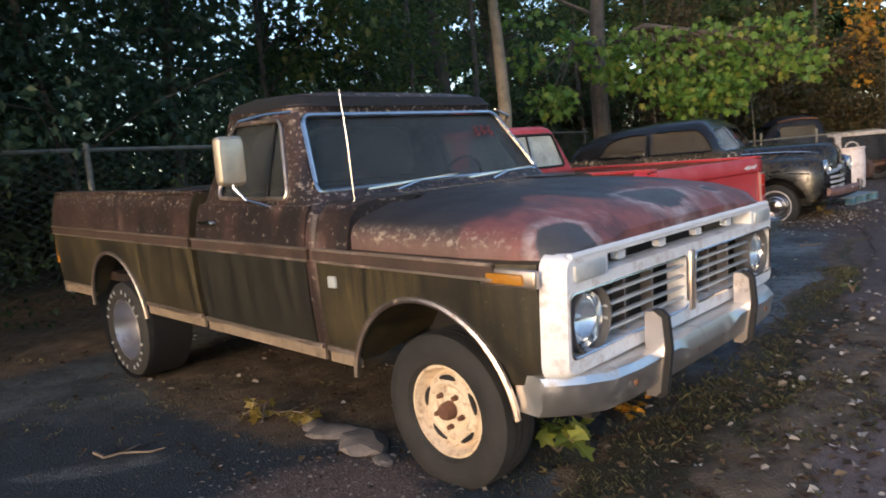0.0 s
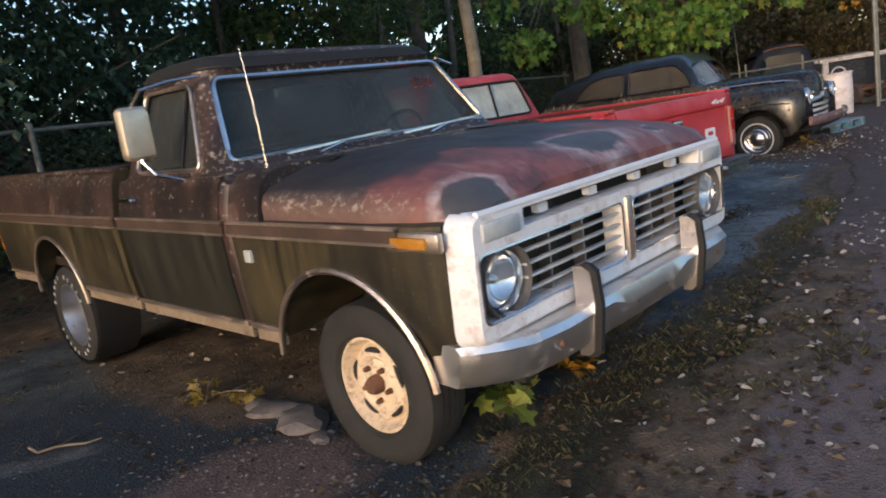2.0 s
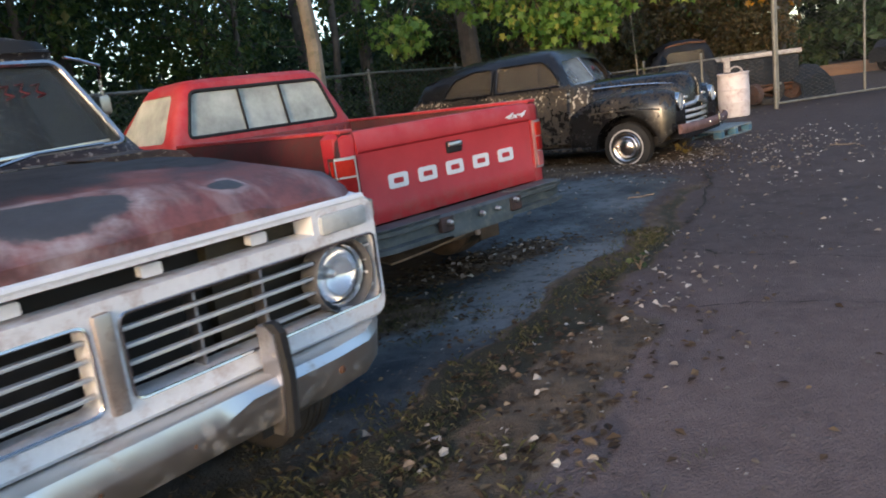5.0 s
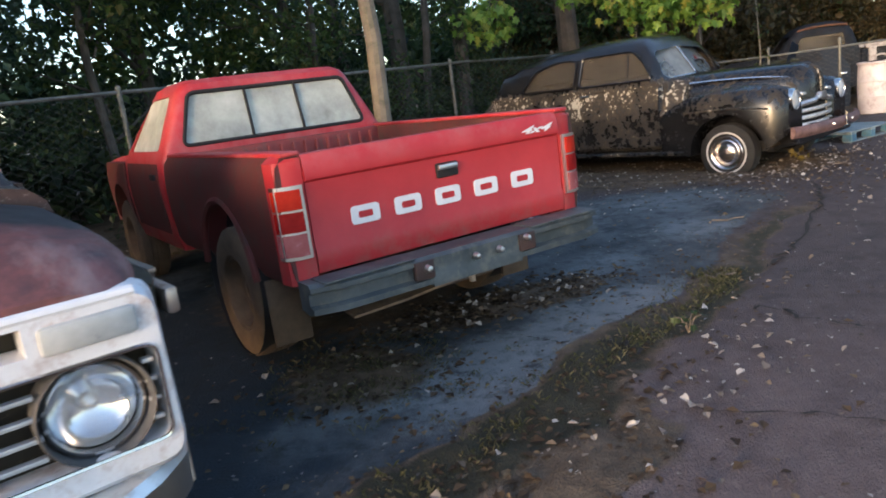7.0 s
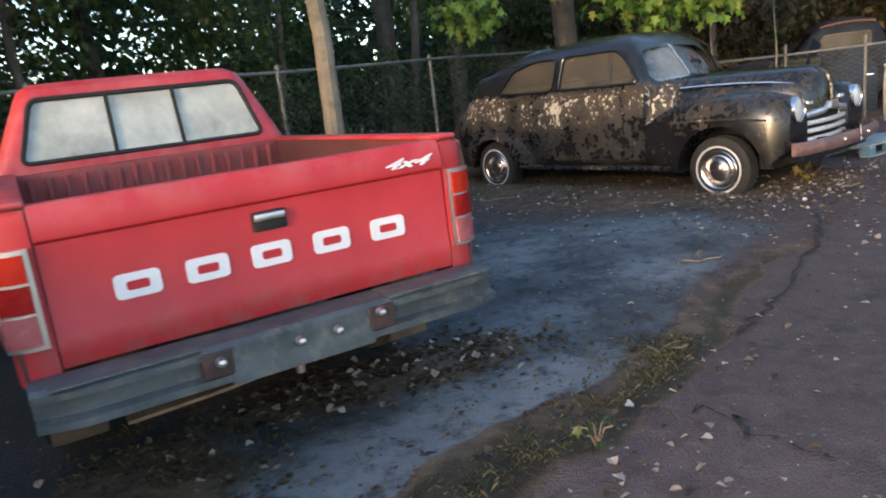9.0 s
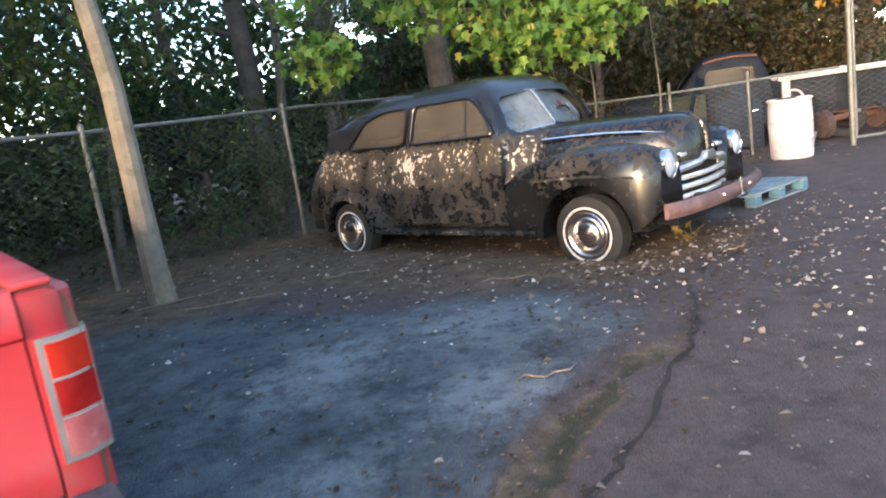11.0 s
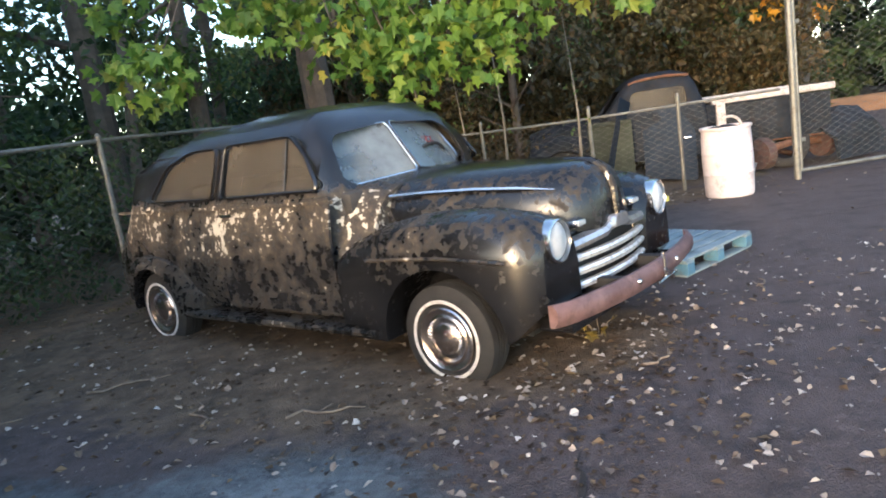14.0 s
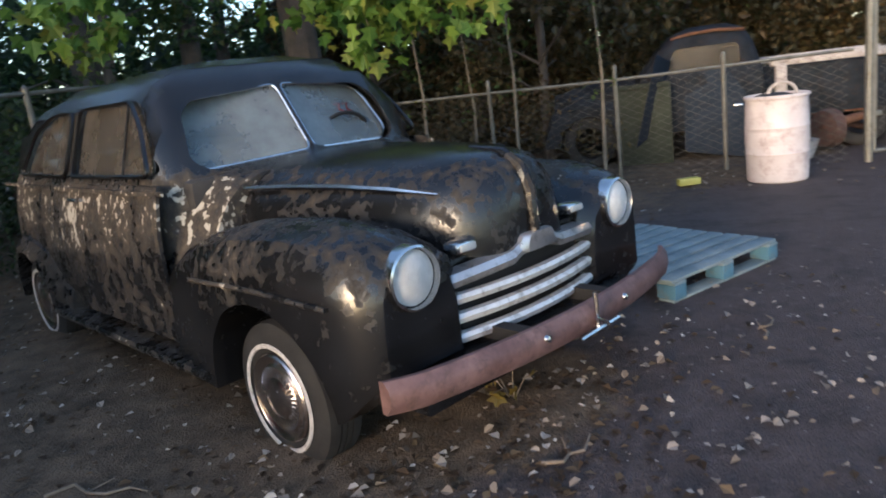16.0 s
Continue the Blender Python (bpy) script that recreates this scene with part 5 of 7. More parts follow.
# pale film painted in for the brightness seen through the cab
M_GLASS_PALE = glass("pale_lit_glass", (0.88, 0.9, 0.86), 0.62, (0.56, 0.58, 0.52))
M_TAN = worn("tan_rusted_sheet", (0.16, 0.1, 0.06), (0.3, 0.2, 0.13), 9, (0.7, 0.9), dirt=(0.08, 0.05, 0.03))
M_DIRTY_MUD = worn("mud_brown_guard", (0.07, 0.045, 0.03), (0.15, 0.1, 0.065), 8, (0.8, 0.95))


def build_red_pickup():
    root = thing("pickup_truck", pose(1.98, 5.0, 0.0, 0, 0, 132.4), "faded red four-wheel-drive pickup truck seen with its tailgate closed", "pickup truck")
    side = [(0.80, 0.50), (0.83, 0.56), (0.845, 0.70), (0.852, 0.86), (0.845, 0.97), (0.835, 1.04), (0.80, 1.085)]
    for s in (-1, 1):
        sec = [(s * w, z) for w, z in side] + [(s * 0.735, 1.09), (s * 0.725, 1.07), (s * 0.725, 0.64), (s * 0.76, 0.5)]
        bed = part("bed_side", loft([[(x, y, z) for y, z in sec] for x in (0.012, 0.5, 1.0, 1.5, 2.02)]), M_RED_SIDE, root, "red bed side with a mud-rimmed wheel arch")
        carve(bed, lathe([(0.001, -0.4), (0.42, -0.4), (0.42, 0.4), (0.001, 0.4)], (0.92, s * 0.85, 0.44), "y", 40))
        part("bed_rail", box((0.0, 2.02), (s * 0.765 - 0.045, s * 0.765 + 0.045), (1.08, 1.10), 0.008), M_RED, root)
        part("corner_post", loft([[(x, s * y, z) for x, y in ((0.0, 0.728), (0.0, 0.80), (0.03, 0.845), (0.12, 0.853), (0.12, 0.728))] for z in (0.53, 1.06)] + [[(x, s * y, 1.09) for x, y in ((0.03, 0.73), (0.03, 0.78), (0.05, 0.8), (0.12, 0.81), (0.12, 0.73))]]), M_RED, root)
        lamp = part("tail_lamp", loft([[(x, s * y, z) for x, y in ((-0.014, 0.742), (-0.014, 0.80), (0.02, 0.858), (0.07, 0.862), (0.07, 0.742))] for z in (0.645, 0.96)]), M_TRIM_BRIGHT, root, "tall three-part tail lamp in a bright frame")
        for z0, z1, mat, nm in ((0.86, 0.945, M_TAIL_ORANGE, "turn_lens"), (0.765, 0.85, M_TAIL_RED, "brake_lens"), (0.66, 0.755, M_LENS_PINK, "reversing_lens")):
            part(nm, loft([[(x, s * y, z) for x, y in ((-0.022, 0.758), (-0.022, 0.797), (0.012, 0.853), (0.05, 0.866), (0.05, 0.758))] for z in (z0, z1)]), mat, lamp)
        part("flare", tube([(0.92 + 0.425 * math.cos(a), s * 0.845, 0.44 + 0.425 * math.sin(a)) for a in np.linspace(0.1, math.pi - 0.1, 20)], 0.02, 6), M_RED_SIDE, root)
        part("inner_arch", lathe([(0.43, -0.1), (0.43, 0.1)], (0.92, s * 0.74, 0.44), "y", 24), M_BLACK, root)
    part("bed_floor", box((0.02, 2.0), (-0.73, 0.73), (0.62, 0.66)), M_RED_DIRTY, root)
    for k in range(9):
        part("floor_rib", box((0.06, 1.98), (-0.64 + k * 0.16 - 0.03, -0.64 + k * 0.16 + 0.03), (0.66, 0.675), 0.004), M_RED_DIRTY, root)
    part("bed_front", box((1.96, 2.02), (-0.73, 0.73), (0.62, 1.085), 0.012), M_RED_DIRTY, root)
    for k in range(16):
        part("front_rib", box((1.94, 1.965), (-0.66 + k * 0.088 - 0.014, -0.66 + k * 0.088 + 0.014), (0.7, 1.06), 0.006), M_RED_DIRTY, root)
    # tailgate with its crease, handle and lettering blocks
    prof = [(0.03, 0.56), (0.004, 0.565), (-0.004, 0.60), (-0.004, 0.665), (0.004, 0.68), (0.004, 0.962), (-0.012, 0.972), (-0.014, 0.985), (-0.002, 1.06), (0.012, 1.082), (0.045, 1.085), (0.055, 1.07), (0.055, 0.56)]
    gate = part("tailgate", loft([[(x, y, z) for x, z in prof] for y in (-0.722, -0.4, 0.0, 0.4, 0.722)]), M_RED, root, "closed red tailgate with pale lettering blocks")
    handle = part("tailgate_handle", box((-0.01, 0.02), (-0.062, 0.062), (0.865, 0.935), 0.008), M_BLACK, gate)
    part("lever", box((-0.022, 0.0), (-0.055, 0.055), (0.902, 0.928), 0.006), M_TRIM_BRIGHT, handle)
    for y in (0.46, 0.235, 0.01, -0.22, -0.455):
        part("lettering_block", prism(rounded([(y - 0.072, 0.738), (y + 0.072, 0.738), (y + 0.072, 0.82), (y - 0.072, 0.82)], 0.02), "x", -0.0012, 0.01), M_WHITE, gate)
        part("lettering_cut", prism(rounded([(y - 0.036, 0.764), (y + 0.036, 0.764), (y + 0.036, 0.794), (y - 0.036, 0.794)], 0.01), "x", -0.0025, 0.01), M_RED, gate)
    # four-by-four decal
    curve = bpy.data.curves.new("decal", "FONT")
    curve.body, curve.size, curve.shear, curve.extrude, curve.offset = "4x4", 0.05, 0.5, 0.0015, 0.0012
    source = new("decal", curve)
    me = bpy.data.meshes.new_from_object(source.evaluated_get(bpy.context.evaluated_depsgraph_get()))
    bpy.data.objects.remove(source)
    me.transform(Matrix(((0, 0, -1, -0.0165), (-2.5, 0, 0, -0.46), (0, 1, -0.1, 0.998), (0, 0, 0, 1))))
    me.materials.clear()
    me.materials.append(M_WHITE)
    decal = new("decal", me)
    decal.parent = gate
    decal["label"] = "white slanted four-by-four decal"
    # step bumper
    def step(y):
        end = 0.05 * max(0.0, abs(y) - 0.7) / 0.15
        mid = 1.0 if abs(y) < 0.26 else 0.0
        x = -0.17 + end
        return [(0.0, y, 0.555), (x + 0.02, y, 0.555), (x, y, 0.54), (x, y, 0.52), (x + 0.03 * (1 - mid), y, 0.51), (x + 0.03 * (1 - mid), y, 0.46), (x - 0.005, y, 0.45), (x - 0.005, y, 0.425 - 0.015 * mid), (x + 0.05, y, 0.415), (0.0, y, 0.43)]
    bumper = part("step_bumper", loft([step(y) for y in (-0.83, -0.79, -0.7, -0.5, -0.262, -0.258, 0.0, 0.258, 0.262, 0.5, 0.7, 0.79, 0.83)]), M_STEP, root, "oxidised grey steel step bumper")
    for s in (-1, 1):
        part("plate_recess", box((-0.182, -0.15), (s * 0.3 - 0.05, s * 0.3 + 0.05), (0.455, 0.54), 0.006), M_RUST_DARK, bumper)
        part("step_tread", box((-0.172, -0.02), (s * 0.56 - 0.22, s * 0.56 + 0.22), (0.553, 0.562), 0.003), M_STEP, bumper)
    for y, z in ((0.02, 0.50), (-0.12, 0.50), (0.29, 0.505), (-0.29, 0.52)):
        part("bolt", lathe([(0.001, -0.03), (0.013, -0.026), (0.017, -0.006), (0.019, 0)], (-0.182, y, z), "x", 10), M_TRIM_BRIGHT, bumper)
    part("ball_nut", lathe([(0.001, -0.05), (0.016, -0.045), (0.018, 0.0)], (-0.13, 0.02, 0.415), "z", 10), M_TRIM, bumper)
    # cab
    def ring(z, x0, x1, w, c):
        return [(x, y, z) for x, y in rounded([(x0, -w), (x1, -w), (x1, w), (x0, w)], c, 5)]
    outer = [(0.45, 2.06, 3.4, 0.80, 0.04), (0.56, 2.05, 3.4, 0.83, 0.05), (0.86, 2.05, 3.4, 0.852, 0.05), (1.04, 2.05, 3.4, 0.838, 0.06), (1.10, 2.05, 3.35, 0.815, 0.08), (1.3, 2.09, 3.1, 0.73, 0.1), (1.48, 2.13, 2.9, 0.645, 0.11),
             (1.53, 2.145, 2.85, 0.615, 0.12), (1.56, 2.18, 2.8, 0.56, 0.14), (1.57, 2.3, 2.7, 0.4, 0.12)]
    cab = part("cab", loft([ring(*o) for o in outer]), M_RED, root, "faded red cab")
    rear = rounded([(-0.675, 1.135), (0.675, 1.135), (0.57, 1.475), (-0.57, 1.475)], 0.05)
    side_win = rounded([(2.22, 1.12), (3.2, 1.12), (2.88, 1.47), (2.26, 1.47)], 0.05)
    carve(cab, loft([ring(z, a + 0.05, b - 0.05, w - 0.05, c) for z, a, b, w, c in outer[1:-1]]), prism(rear, "x", 1.9, 2.4), prism(side_win, "y", -1.1, 1.1), prism(rounded([(-0.72, 1.13), (0.72, 1.13), (0.6, 1.46), (-0.6, 1.46)], 0.05), "x", 2.75, 3.6))
    xr = lambda z: 2.05 + (z - 1.1) * 0.21
    part("rear_window", loft([[(xr(z) + d, y, z) for y, z in rear] for d in (0.012, 0.018)]), M_GLASS_PALE, root, "pale three-pane sliding rear window")
    part("window_seal", tube([(xr(z) + 0.002, y, z) for y, z in rear], 0.014, 6, closed=True), M_BLACK, root)
    for y in (-0.19, 0.19):
        part("slider_bar", tube([(xr(1.14), y, 1.14), (xr(1.47), y * 0.97, 1.47)], 0.011, 6), M_BLACK, root)
    part("windscreen", loft([[(3.35 - (z - 1.1) * 1.17, y, z) for y, z in rounded([(-0.72, 1.13), (0.72, 1.13), (0.6, 1.46), (-0.6, 1.46)], 0.05)], [(3.355 - (z - 1.1) * 1.17, y, z) for y, z in rounded([(-0.72, 1.13), (0.72, 1.13), (0.6, 1.46), (-0.6, 1.46)], 0.05)]]), M_GLASS_PALE, root)
    for s in (-1, 1):
        ys = lambda z: s * (0.815 - (z - 1.1) * 0.44)
        door = part("door", side_band(side[1:-1], 2.2, 3.25, s, 0.004, steps=2), M_RED_SIDE, root)
        part("door_window", loft([[(x, ys(z) - s * d, z) for x, z in side_win] for d in (0.02, 0.026)]), M_GLASS_PALE, door)
        part("door_handle", box((2.28, 2.42), (s * 0.85 - 0.014, s * 0.85 + 0.014), (0.93, 0.97), 0.006), M_BLACK, door)
        wing = part("front_wing", loft([[(x, s * w, z) for w, z in side[:-1] + [(0.4, 1.04), (0.4, 0.5)]] for x in (3.41, 4.3)] + [[(4.5, s * min(w, 0.8), z * 0.97) for w, z in side[:-1] + [(0.4, 1.04), (0.4, 0.52)]]]), M_RED_SIDE, root)
        carve(wing, lathe([(0.001, -0.4), (0.42, -0.4), (0.42, 0.3), (0.001, 0.3)], (3.85, s * 0.85, 0.44), "y", 36))
    part("hood", loft([[(x, y, z) for y, z in ((-0.78, 1.03), (-0.74, e), (0, e + 0.02), (0.74, e), (0.78, 1.03), (0, 0.98))] for x, e in ((3.38, 1.10), (4.0, 1.08), (4.45, 1.05))]), M_RED, root)
    part("seat", box((2.3, 2.5), (-0.65, 0.65), (0.6, 1.25), 0.06), M_INTERIOR, root)
    part("front_panel", box((4.48, 4.56), (-0.78, 0.78), (0.5, 0.99), 0.03), M_BLACK, root)
    for x in (0.92, 3.85):
        for s in (-1, 1):
            rubber = tyre(root, x, s * 0.72, 0.35, 0.36, 0.2, 0.115, 0.0)
            rubber.data.materials[0] = M_DIRTY_MUD
            rubber["label"] = "mud-caked tyre"
            part("wheel_rim", lathe([(0.2, s * -0.1), (0.208, s * 0.09), (0.19, s * 0.1), (0.17, s * 0.03), (0.1, s * 0.02), (0.06, s * 0.05), (0.001, s * 0.06)], (x, s * 0.72, 0.35), "y", 32), M_DIRTY_MUD, root)
    part("rear_axle", tube([(0.92, -0.62, 0.35), (0.92, 0.62, 0.35)], 0.05, 10), M_RUST, root)
    for y in (-0.4, 0.4):
        part("chassis_rail", box((0.02, 4.3), (y - 0.04, y + 0.04), (0.43, 0.56)), M_BLACK, root)
    for s in (-1, 1):
        part("mud_flap", box((0.47, 0.49), (s * 0.72 - 0.1, s * 0.72 + 0.1), (0.14, 0.48), 0.005), M_DIRTY_MUD, root, "mud-caked rubber mud flap")
    part("spare_carrier", box((0.1, 0.5), (-0.3, 0.3), (0.3, 0.42), 0.03), M_DIRTY_MUD, root)
    part("under_tray", loft([[(x, y, z), (x, y, z + 0.012), (x + 0.3, y, z + 0.05), (x + 0.3, y, z + 0.038)] for x, y, z in ((-0.02, 0.02, 0.36), (0.0, 0.3, 0.33), (0.03, 0.58, 0.31))]), M_TAN, root, "tan rusted tray sagging under the bumper")
    return root


for lens in (M_TAIL_RED, M_TAIL_ORANGE):
    lens.node_tree.nodes["Principled BSDF"].inputs["Specular IOR Level"].default_value = 0.15
M_TRIM_BRIGHT = chrome("bright_dull_trim", (0.7, 0.69, 0.67), 0.28)
M_LENS_PINK = worn("pinkish_clear_lens", (0.32, 0.07, 0.07), (0.45, 0.14, 0.14), 20, (0.15, 0.35))
M_RUST_DARK = worn("dark_rust_stain", (0.035, 0.022, 0.02), (0.1, 0.05, 0.04), 12, (0.7, 0.9))
build_red_pickup()


# ---- the black pre-war style sedan ----
M_SEDAN_TOP = cracked_dirt_paint("gloss_black_weathered_enamel", (0.0045, 0.0045, 0.005), (0.24, 0.21, 0.19), 0.3, -0.115)
M_SEDAN_SIDE = cracked_dirt_paint("lichen_covered_black_enamel", (0.006, 0.006, 0.0065), (0.36, 0.325, 0.265), 0.45, 0.016)
M_SEDAN_WING = cracked_dirt_paint("spotted_black_wing_enamel", (0.005, 0.005, 0.0055), (0.33, 0.3, 0.25), 0.35, -0.075)
M_RUSTY_BUMPER = worn("rust_red_bumper", (0.12, 0.062, 0.058), (0.26, 0.155, 0.145), 8, (0.45, 0.7), metal=0.25, dirt=(0.08, 0.05, 0.045))
M_WHITEWALL = worn("scuffed_whitewall", (0.45, 0.42, 0.4), (0.62, 0.58, 0.55), 16, (0.6, 0.8), dirt=(0.2, 0.17, 0.15))
M_HUBCAP = chrome("chrome_hubcap", (0.66, 0.58, 0.55), 0.18)
M_GLASS_BROWN = glass("brown_filmed_glass", (0.26, 0.23, 0.19), 0.4, (0.12, 0.105, 0.085))
M_GLASS_SKY = glass("grey_filmed_windscreen", (0.5, 0.56, 0.58), 0.5, (0.24, 0.27, 0.28))


def build_sedan():
    root = thing("sedan_car", pose(2.501, 11.909, 0.0, 0, 0, -38.9), "old rounded black sedan spotted with pale lichen on sunken tyres", "car")
    # body: tail, cabin and cowl, hollowed out behind its windows
    stations = [(-1.14, 0.66, 0.36), (-1.05, 0.80, 0.50), (-0.85, 0.985, 0.62), (-0.55, 1.19, 0.71), (-0.25, 1.35, 0.76), (0.1, 1.475, 0.795), (0.5, 1.56, 0.81), (1.0, 1.605, 0.82), (1.4, 1.61, 0.82), (1.66, 1.592, 0.82),
                (1.80, 1.56, 0.815), (1.91, 1.47, 0.81), (2.03, 1.30, 0.80), (2.15, 1.13, 0.785), (2.36, 1.085, 0.74)]
    fs = [(0.0, 0.0), (0.75, 0.0), (0.96, 0.03), (1.02, 0.14), (1.035, 0.3), (1.03, 0.45), (0.99, 0.56), (0.955, 0.61), (0.91, 0.70), (0.86, 0.78), (0.80, 0.85), (0.71, 0.915), (0.56, 0.962), (0.3, 0.99), (0.0, 1.0)]

    def ring(x, top, w, shrink=0.0):
        z0, half = 0.28 + shrink * 1.5, []
        for k, (fw, fz) in enumerate(fs):
            z = z0 + (top - shrink - z0) * fz
            if top > 1.2:
                z = z0 + (1.61 - shrink - z0) * fz
                z = min(z, top - shrink - (1.0 - fz) * 0.12) if fz > 0.5 else z
            half.append(((w - shrink) * fw, z))
        return [(x, y, z) for y, z in half] + [(x, -y, z) for y, z in reversed(half[1:-1])]

    body = part("body", loft([ring(*t) for t in stations]), M_SEDAN_SIDE, root, "lichen-blotched black body shell")
    quarter = rounded([(0.15, 1.105), (0.985, 1.095), (0.995, 1.43), (0.66, 1.43), (0.36, 1.35)], 0.07)
    door_win = rounded([(1.075, 1.095), (2.075, 1.10), (1.94, 1.3), (1.78, 1.435), (1.09, 1.435)], 0.06)
    screens = [rounded([(s * 0.012, 1.105), (s * 0.54, 1.085), (s * 0.605, 1.14), (s * 0.57, 1.34), (s * 0.49, 1.405), (s * 0.012, 1.44)], 0.04) for s in (-1, 1)]
    carve(body, loft([ring(x, t, w, 0.04) for x, t, w in stations[2:-1]]), prism(quarter, "y", -1.1, 1.1), prism(door_win, "y", -1.1, 1.1), *[prism(p, "x", 1.8, 2.7) for p in screens],
          lathe([(0.001, -0.5), (0.365, -0.5), (0.365, 0.6), (0.001, 0.6)], (0.05, -0.8, 0.26), "y", 40), lathe([(0.001, -0.6), (0.365, -0.6), (0.365, 0.5), (0.001, 0.5)], (0.05, 0.8, 0.26), "y", 40))
    ys = lambda z: 0.805 - max(0.0, z - 1.08) * 0.34
    xs = lambda y, z: 2.185 - (z - 1.10) * 0.72 - 0.12 * abs(y) / 0.56
    roof = part("roof_skin", loft([[(x, y * 1.004, z + (0.006 if 3 < k < 10 else 0.0005)) for x, y, z in ring(*t)[10:19]] for k, t in enumerate(stations) if 3 <= k <= 10], cap=False, closed=False), M_SEDAN_TOP, root, "dusty black roof")
    for s in (-1, 1):
        p = screens[0 if s < 0 else 1]
        part("windscreen_pane", loft([[(xs(y, z) + d, y, z) for y, z in p] for d in (-0.02, -0.013)]), M_GLASS_SKY, root, "grey filmed windscreen pane")
        part("screen_trim", tube([(xs(y, z) + 0.004, y, z) for y, z in p], 0.0075, 6, closed=True), M_CHROME, root)
        for poly, nm in ((quarter, "quarter_window"), (door_win, "door_window")):
            part(nm, loft([[(x, s * (ys(z) - d), z) for x, z in poly] for d in (0.03, 0.036)]), M_GLASS_BROWN, root, "brown filmed side window")
            part("window_rim", tube([(x, s * (ys(z) + 0.006), z) for x, z in poly], 0.012, 6, closed=True), M_SEDAN_TOP, root)
        part("vent_bar", tube([(1.74, s * (ys(1.1) - 0.012), 1.1), (1.72, s * (ys(1.42) - 0.012), 1.42)], 0.007, 6), M_SEDAN_SIDE, root)
    for k, (y0, z0) in enumerate(((0.33, 1.24), (0.39, 1.235))):
        stroke = [(y0, z0 + 0.06), (y0 + 0.04, z0 + 0.065), (y0 + 0.012, z0 + 0.03), (y0 + 0.045, z0 + 0.015), (y0 + 0.005, z0)]
        part("paint_stroke", tube([(xs(y, z) - 0.008, y, z) for y, z in stroke], 0.006, 5, flat=0.4), M_SCRAWL, root, "faded red paint scrawl on the glass")
    part("centre_post", tube([(xs(0, 1.11) + 0.012, 0, 1.11), (xs(0, 1.44) + 0.008, 0, 1.44)], 0.006, 6), M_SEDAN_TOP, root)
    part("front_seat", box((1.2, 1.4), (-0.6, 0.6), (0.5, 1.15), 0.08), M_INTERIOR, root)
    part("rear_seat", box((0.2, 0.4), (-0.6, 0.6), (0.5, 1.18), 0.08), M_INTERIOR, root)
    part("dashboard", box((2.05, 2.2), (-0.68, 0.68), (0.85, 1.06), 0.04), M_INTERIOR, root)
    part("steering_wheel", tube([(1.95 + 0.08 * math.sin(a), 0.34 + 0.2 * math.cos(a), 1.08 + 0.17 * math.sin(a)) for a in np.linspace(0, math.tau, 24, endpoint=False)], 0.012, 6, closed=True), M_BLACK, root)
    # door gaps as raised door skins
    for s in (-1, 1):
        prof = [(0.855, 0.36), (0.857, 0.5), (0.862, 0.7), (0.858, 0.85), (0.832, 1.0), (0.815, 1.06)]
        door = part("door", side_band(prof, 1.03, 2.16, s, -0.004, 0.02, 3), M_SEDAN_SIDE, root, "mottled black front door")
        handle = part("door_handle", tube([(1.13, s * 0.83, 0.985), (1.14, s * 0.865, 0.985), (1.27, s * 0.868, 0.985)], 0.011, 6), M_CHROME, door)
        part("belt_strip", strip([(x, s * y, z) for x, y, z in ((-0.4, 0.775, 1.035), (0.1, 0.815, 1.04), (1.0, 0.835, 1.035), (2.0, 0.832, 1.03), (2.2, 0.81, 1.028))], s, 0.02, 0.008), M_SEDAN_SIDE, root)
        part("running_board", loft([[(x, s * 0.72, 0.30), (x, s * 0.90, 0.30), (x, s * 0.91, 0.285), (x, s * 0.90, 0.262), (x, s * 0.72, 0.262)] for x in (0.5, 1.2, 2.0, 2.46)]), M_SEDAN_SIDE, root)
    # hood with its upright nose
    noses = [(2.14, 1.098, 0.61), (2.5, 1.105, 0.54), (2.8, 1.10, 0.47), (3.1, 1.092, 0.405), (3.28, 1.082, 0.355), (3.4, 1.065, 0.305), (3.47, 1.03, 0.25), (3.515, 0.965, 0.19), (3.53, 0.86, 0.12)]

    def hood_ring(x, top, w):
        half = [(0.0, top), (0.35, top - 0.006), (0.62, top - 0.035), (0.84, top - 0.10), (0.96, top - 0.2), (1.0, top - 0.32)]
        low = 0.68 if x < 3.4 else 0.70
        half = [(a * w, max(z, low + 0.02)) for a, z in half] + [(w, low), (0.0, low)]
        return [(x, y, z) for y, z in half] + [(x, -y, z) for y, z in reversed(half[1:-1])]

    part("hood", loft([hood_ring(*t) for t in noses]), M_SEDAN_TOP, root, "glossy black rounded hood")
    part("nose_ridge", tube([(3.25, 0, 1.08), (3.42, 0, 1.058), (3.495, 0, 1.005), (3.53, 0, 0.92), (3.54, 0, 0.74)], [0.01, 0.022, 0.026, 0.024, 0.02], 8), M_SEDAN_TOP, root)
    for s in (-1, 1):
        part("hood_strip", tube([(x, s * y, z) for x, y, z in ((2.3, 0.53, 1.0), (2.6, 0.46, 1.0), (2.9, 0.4, 0.993), (3.15, 0.352, 0.977), (3.34, 0.29, 0.952))], [0.012, 0.013, 0.013, 0.012, 0.004], 6), M_CHROME, root, "bright side strip on the hood")
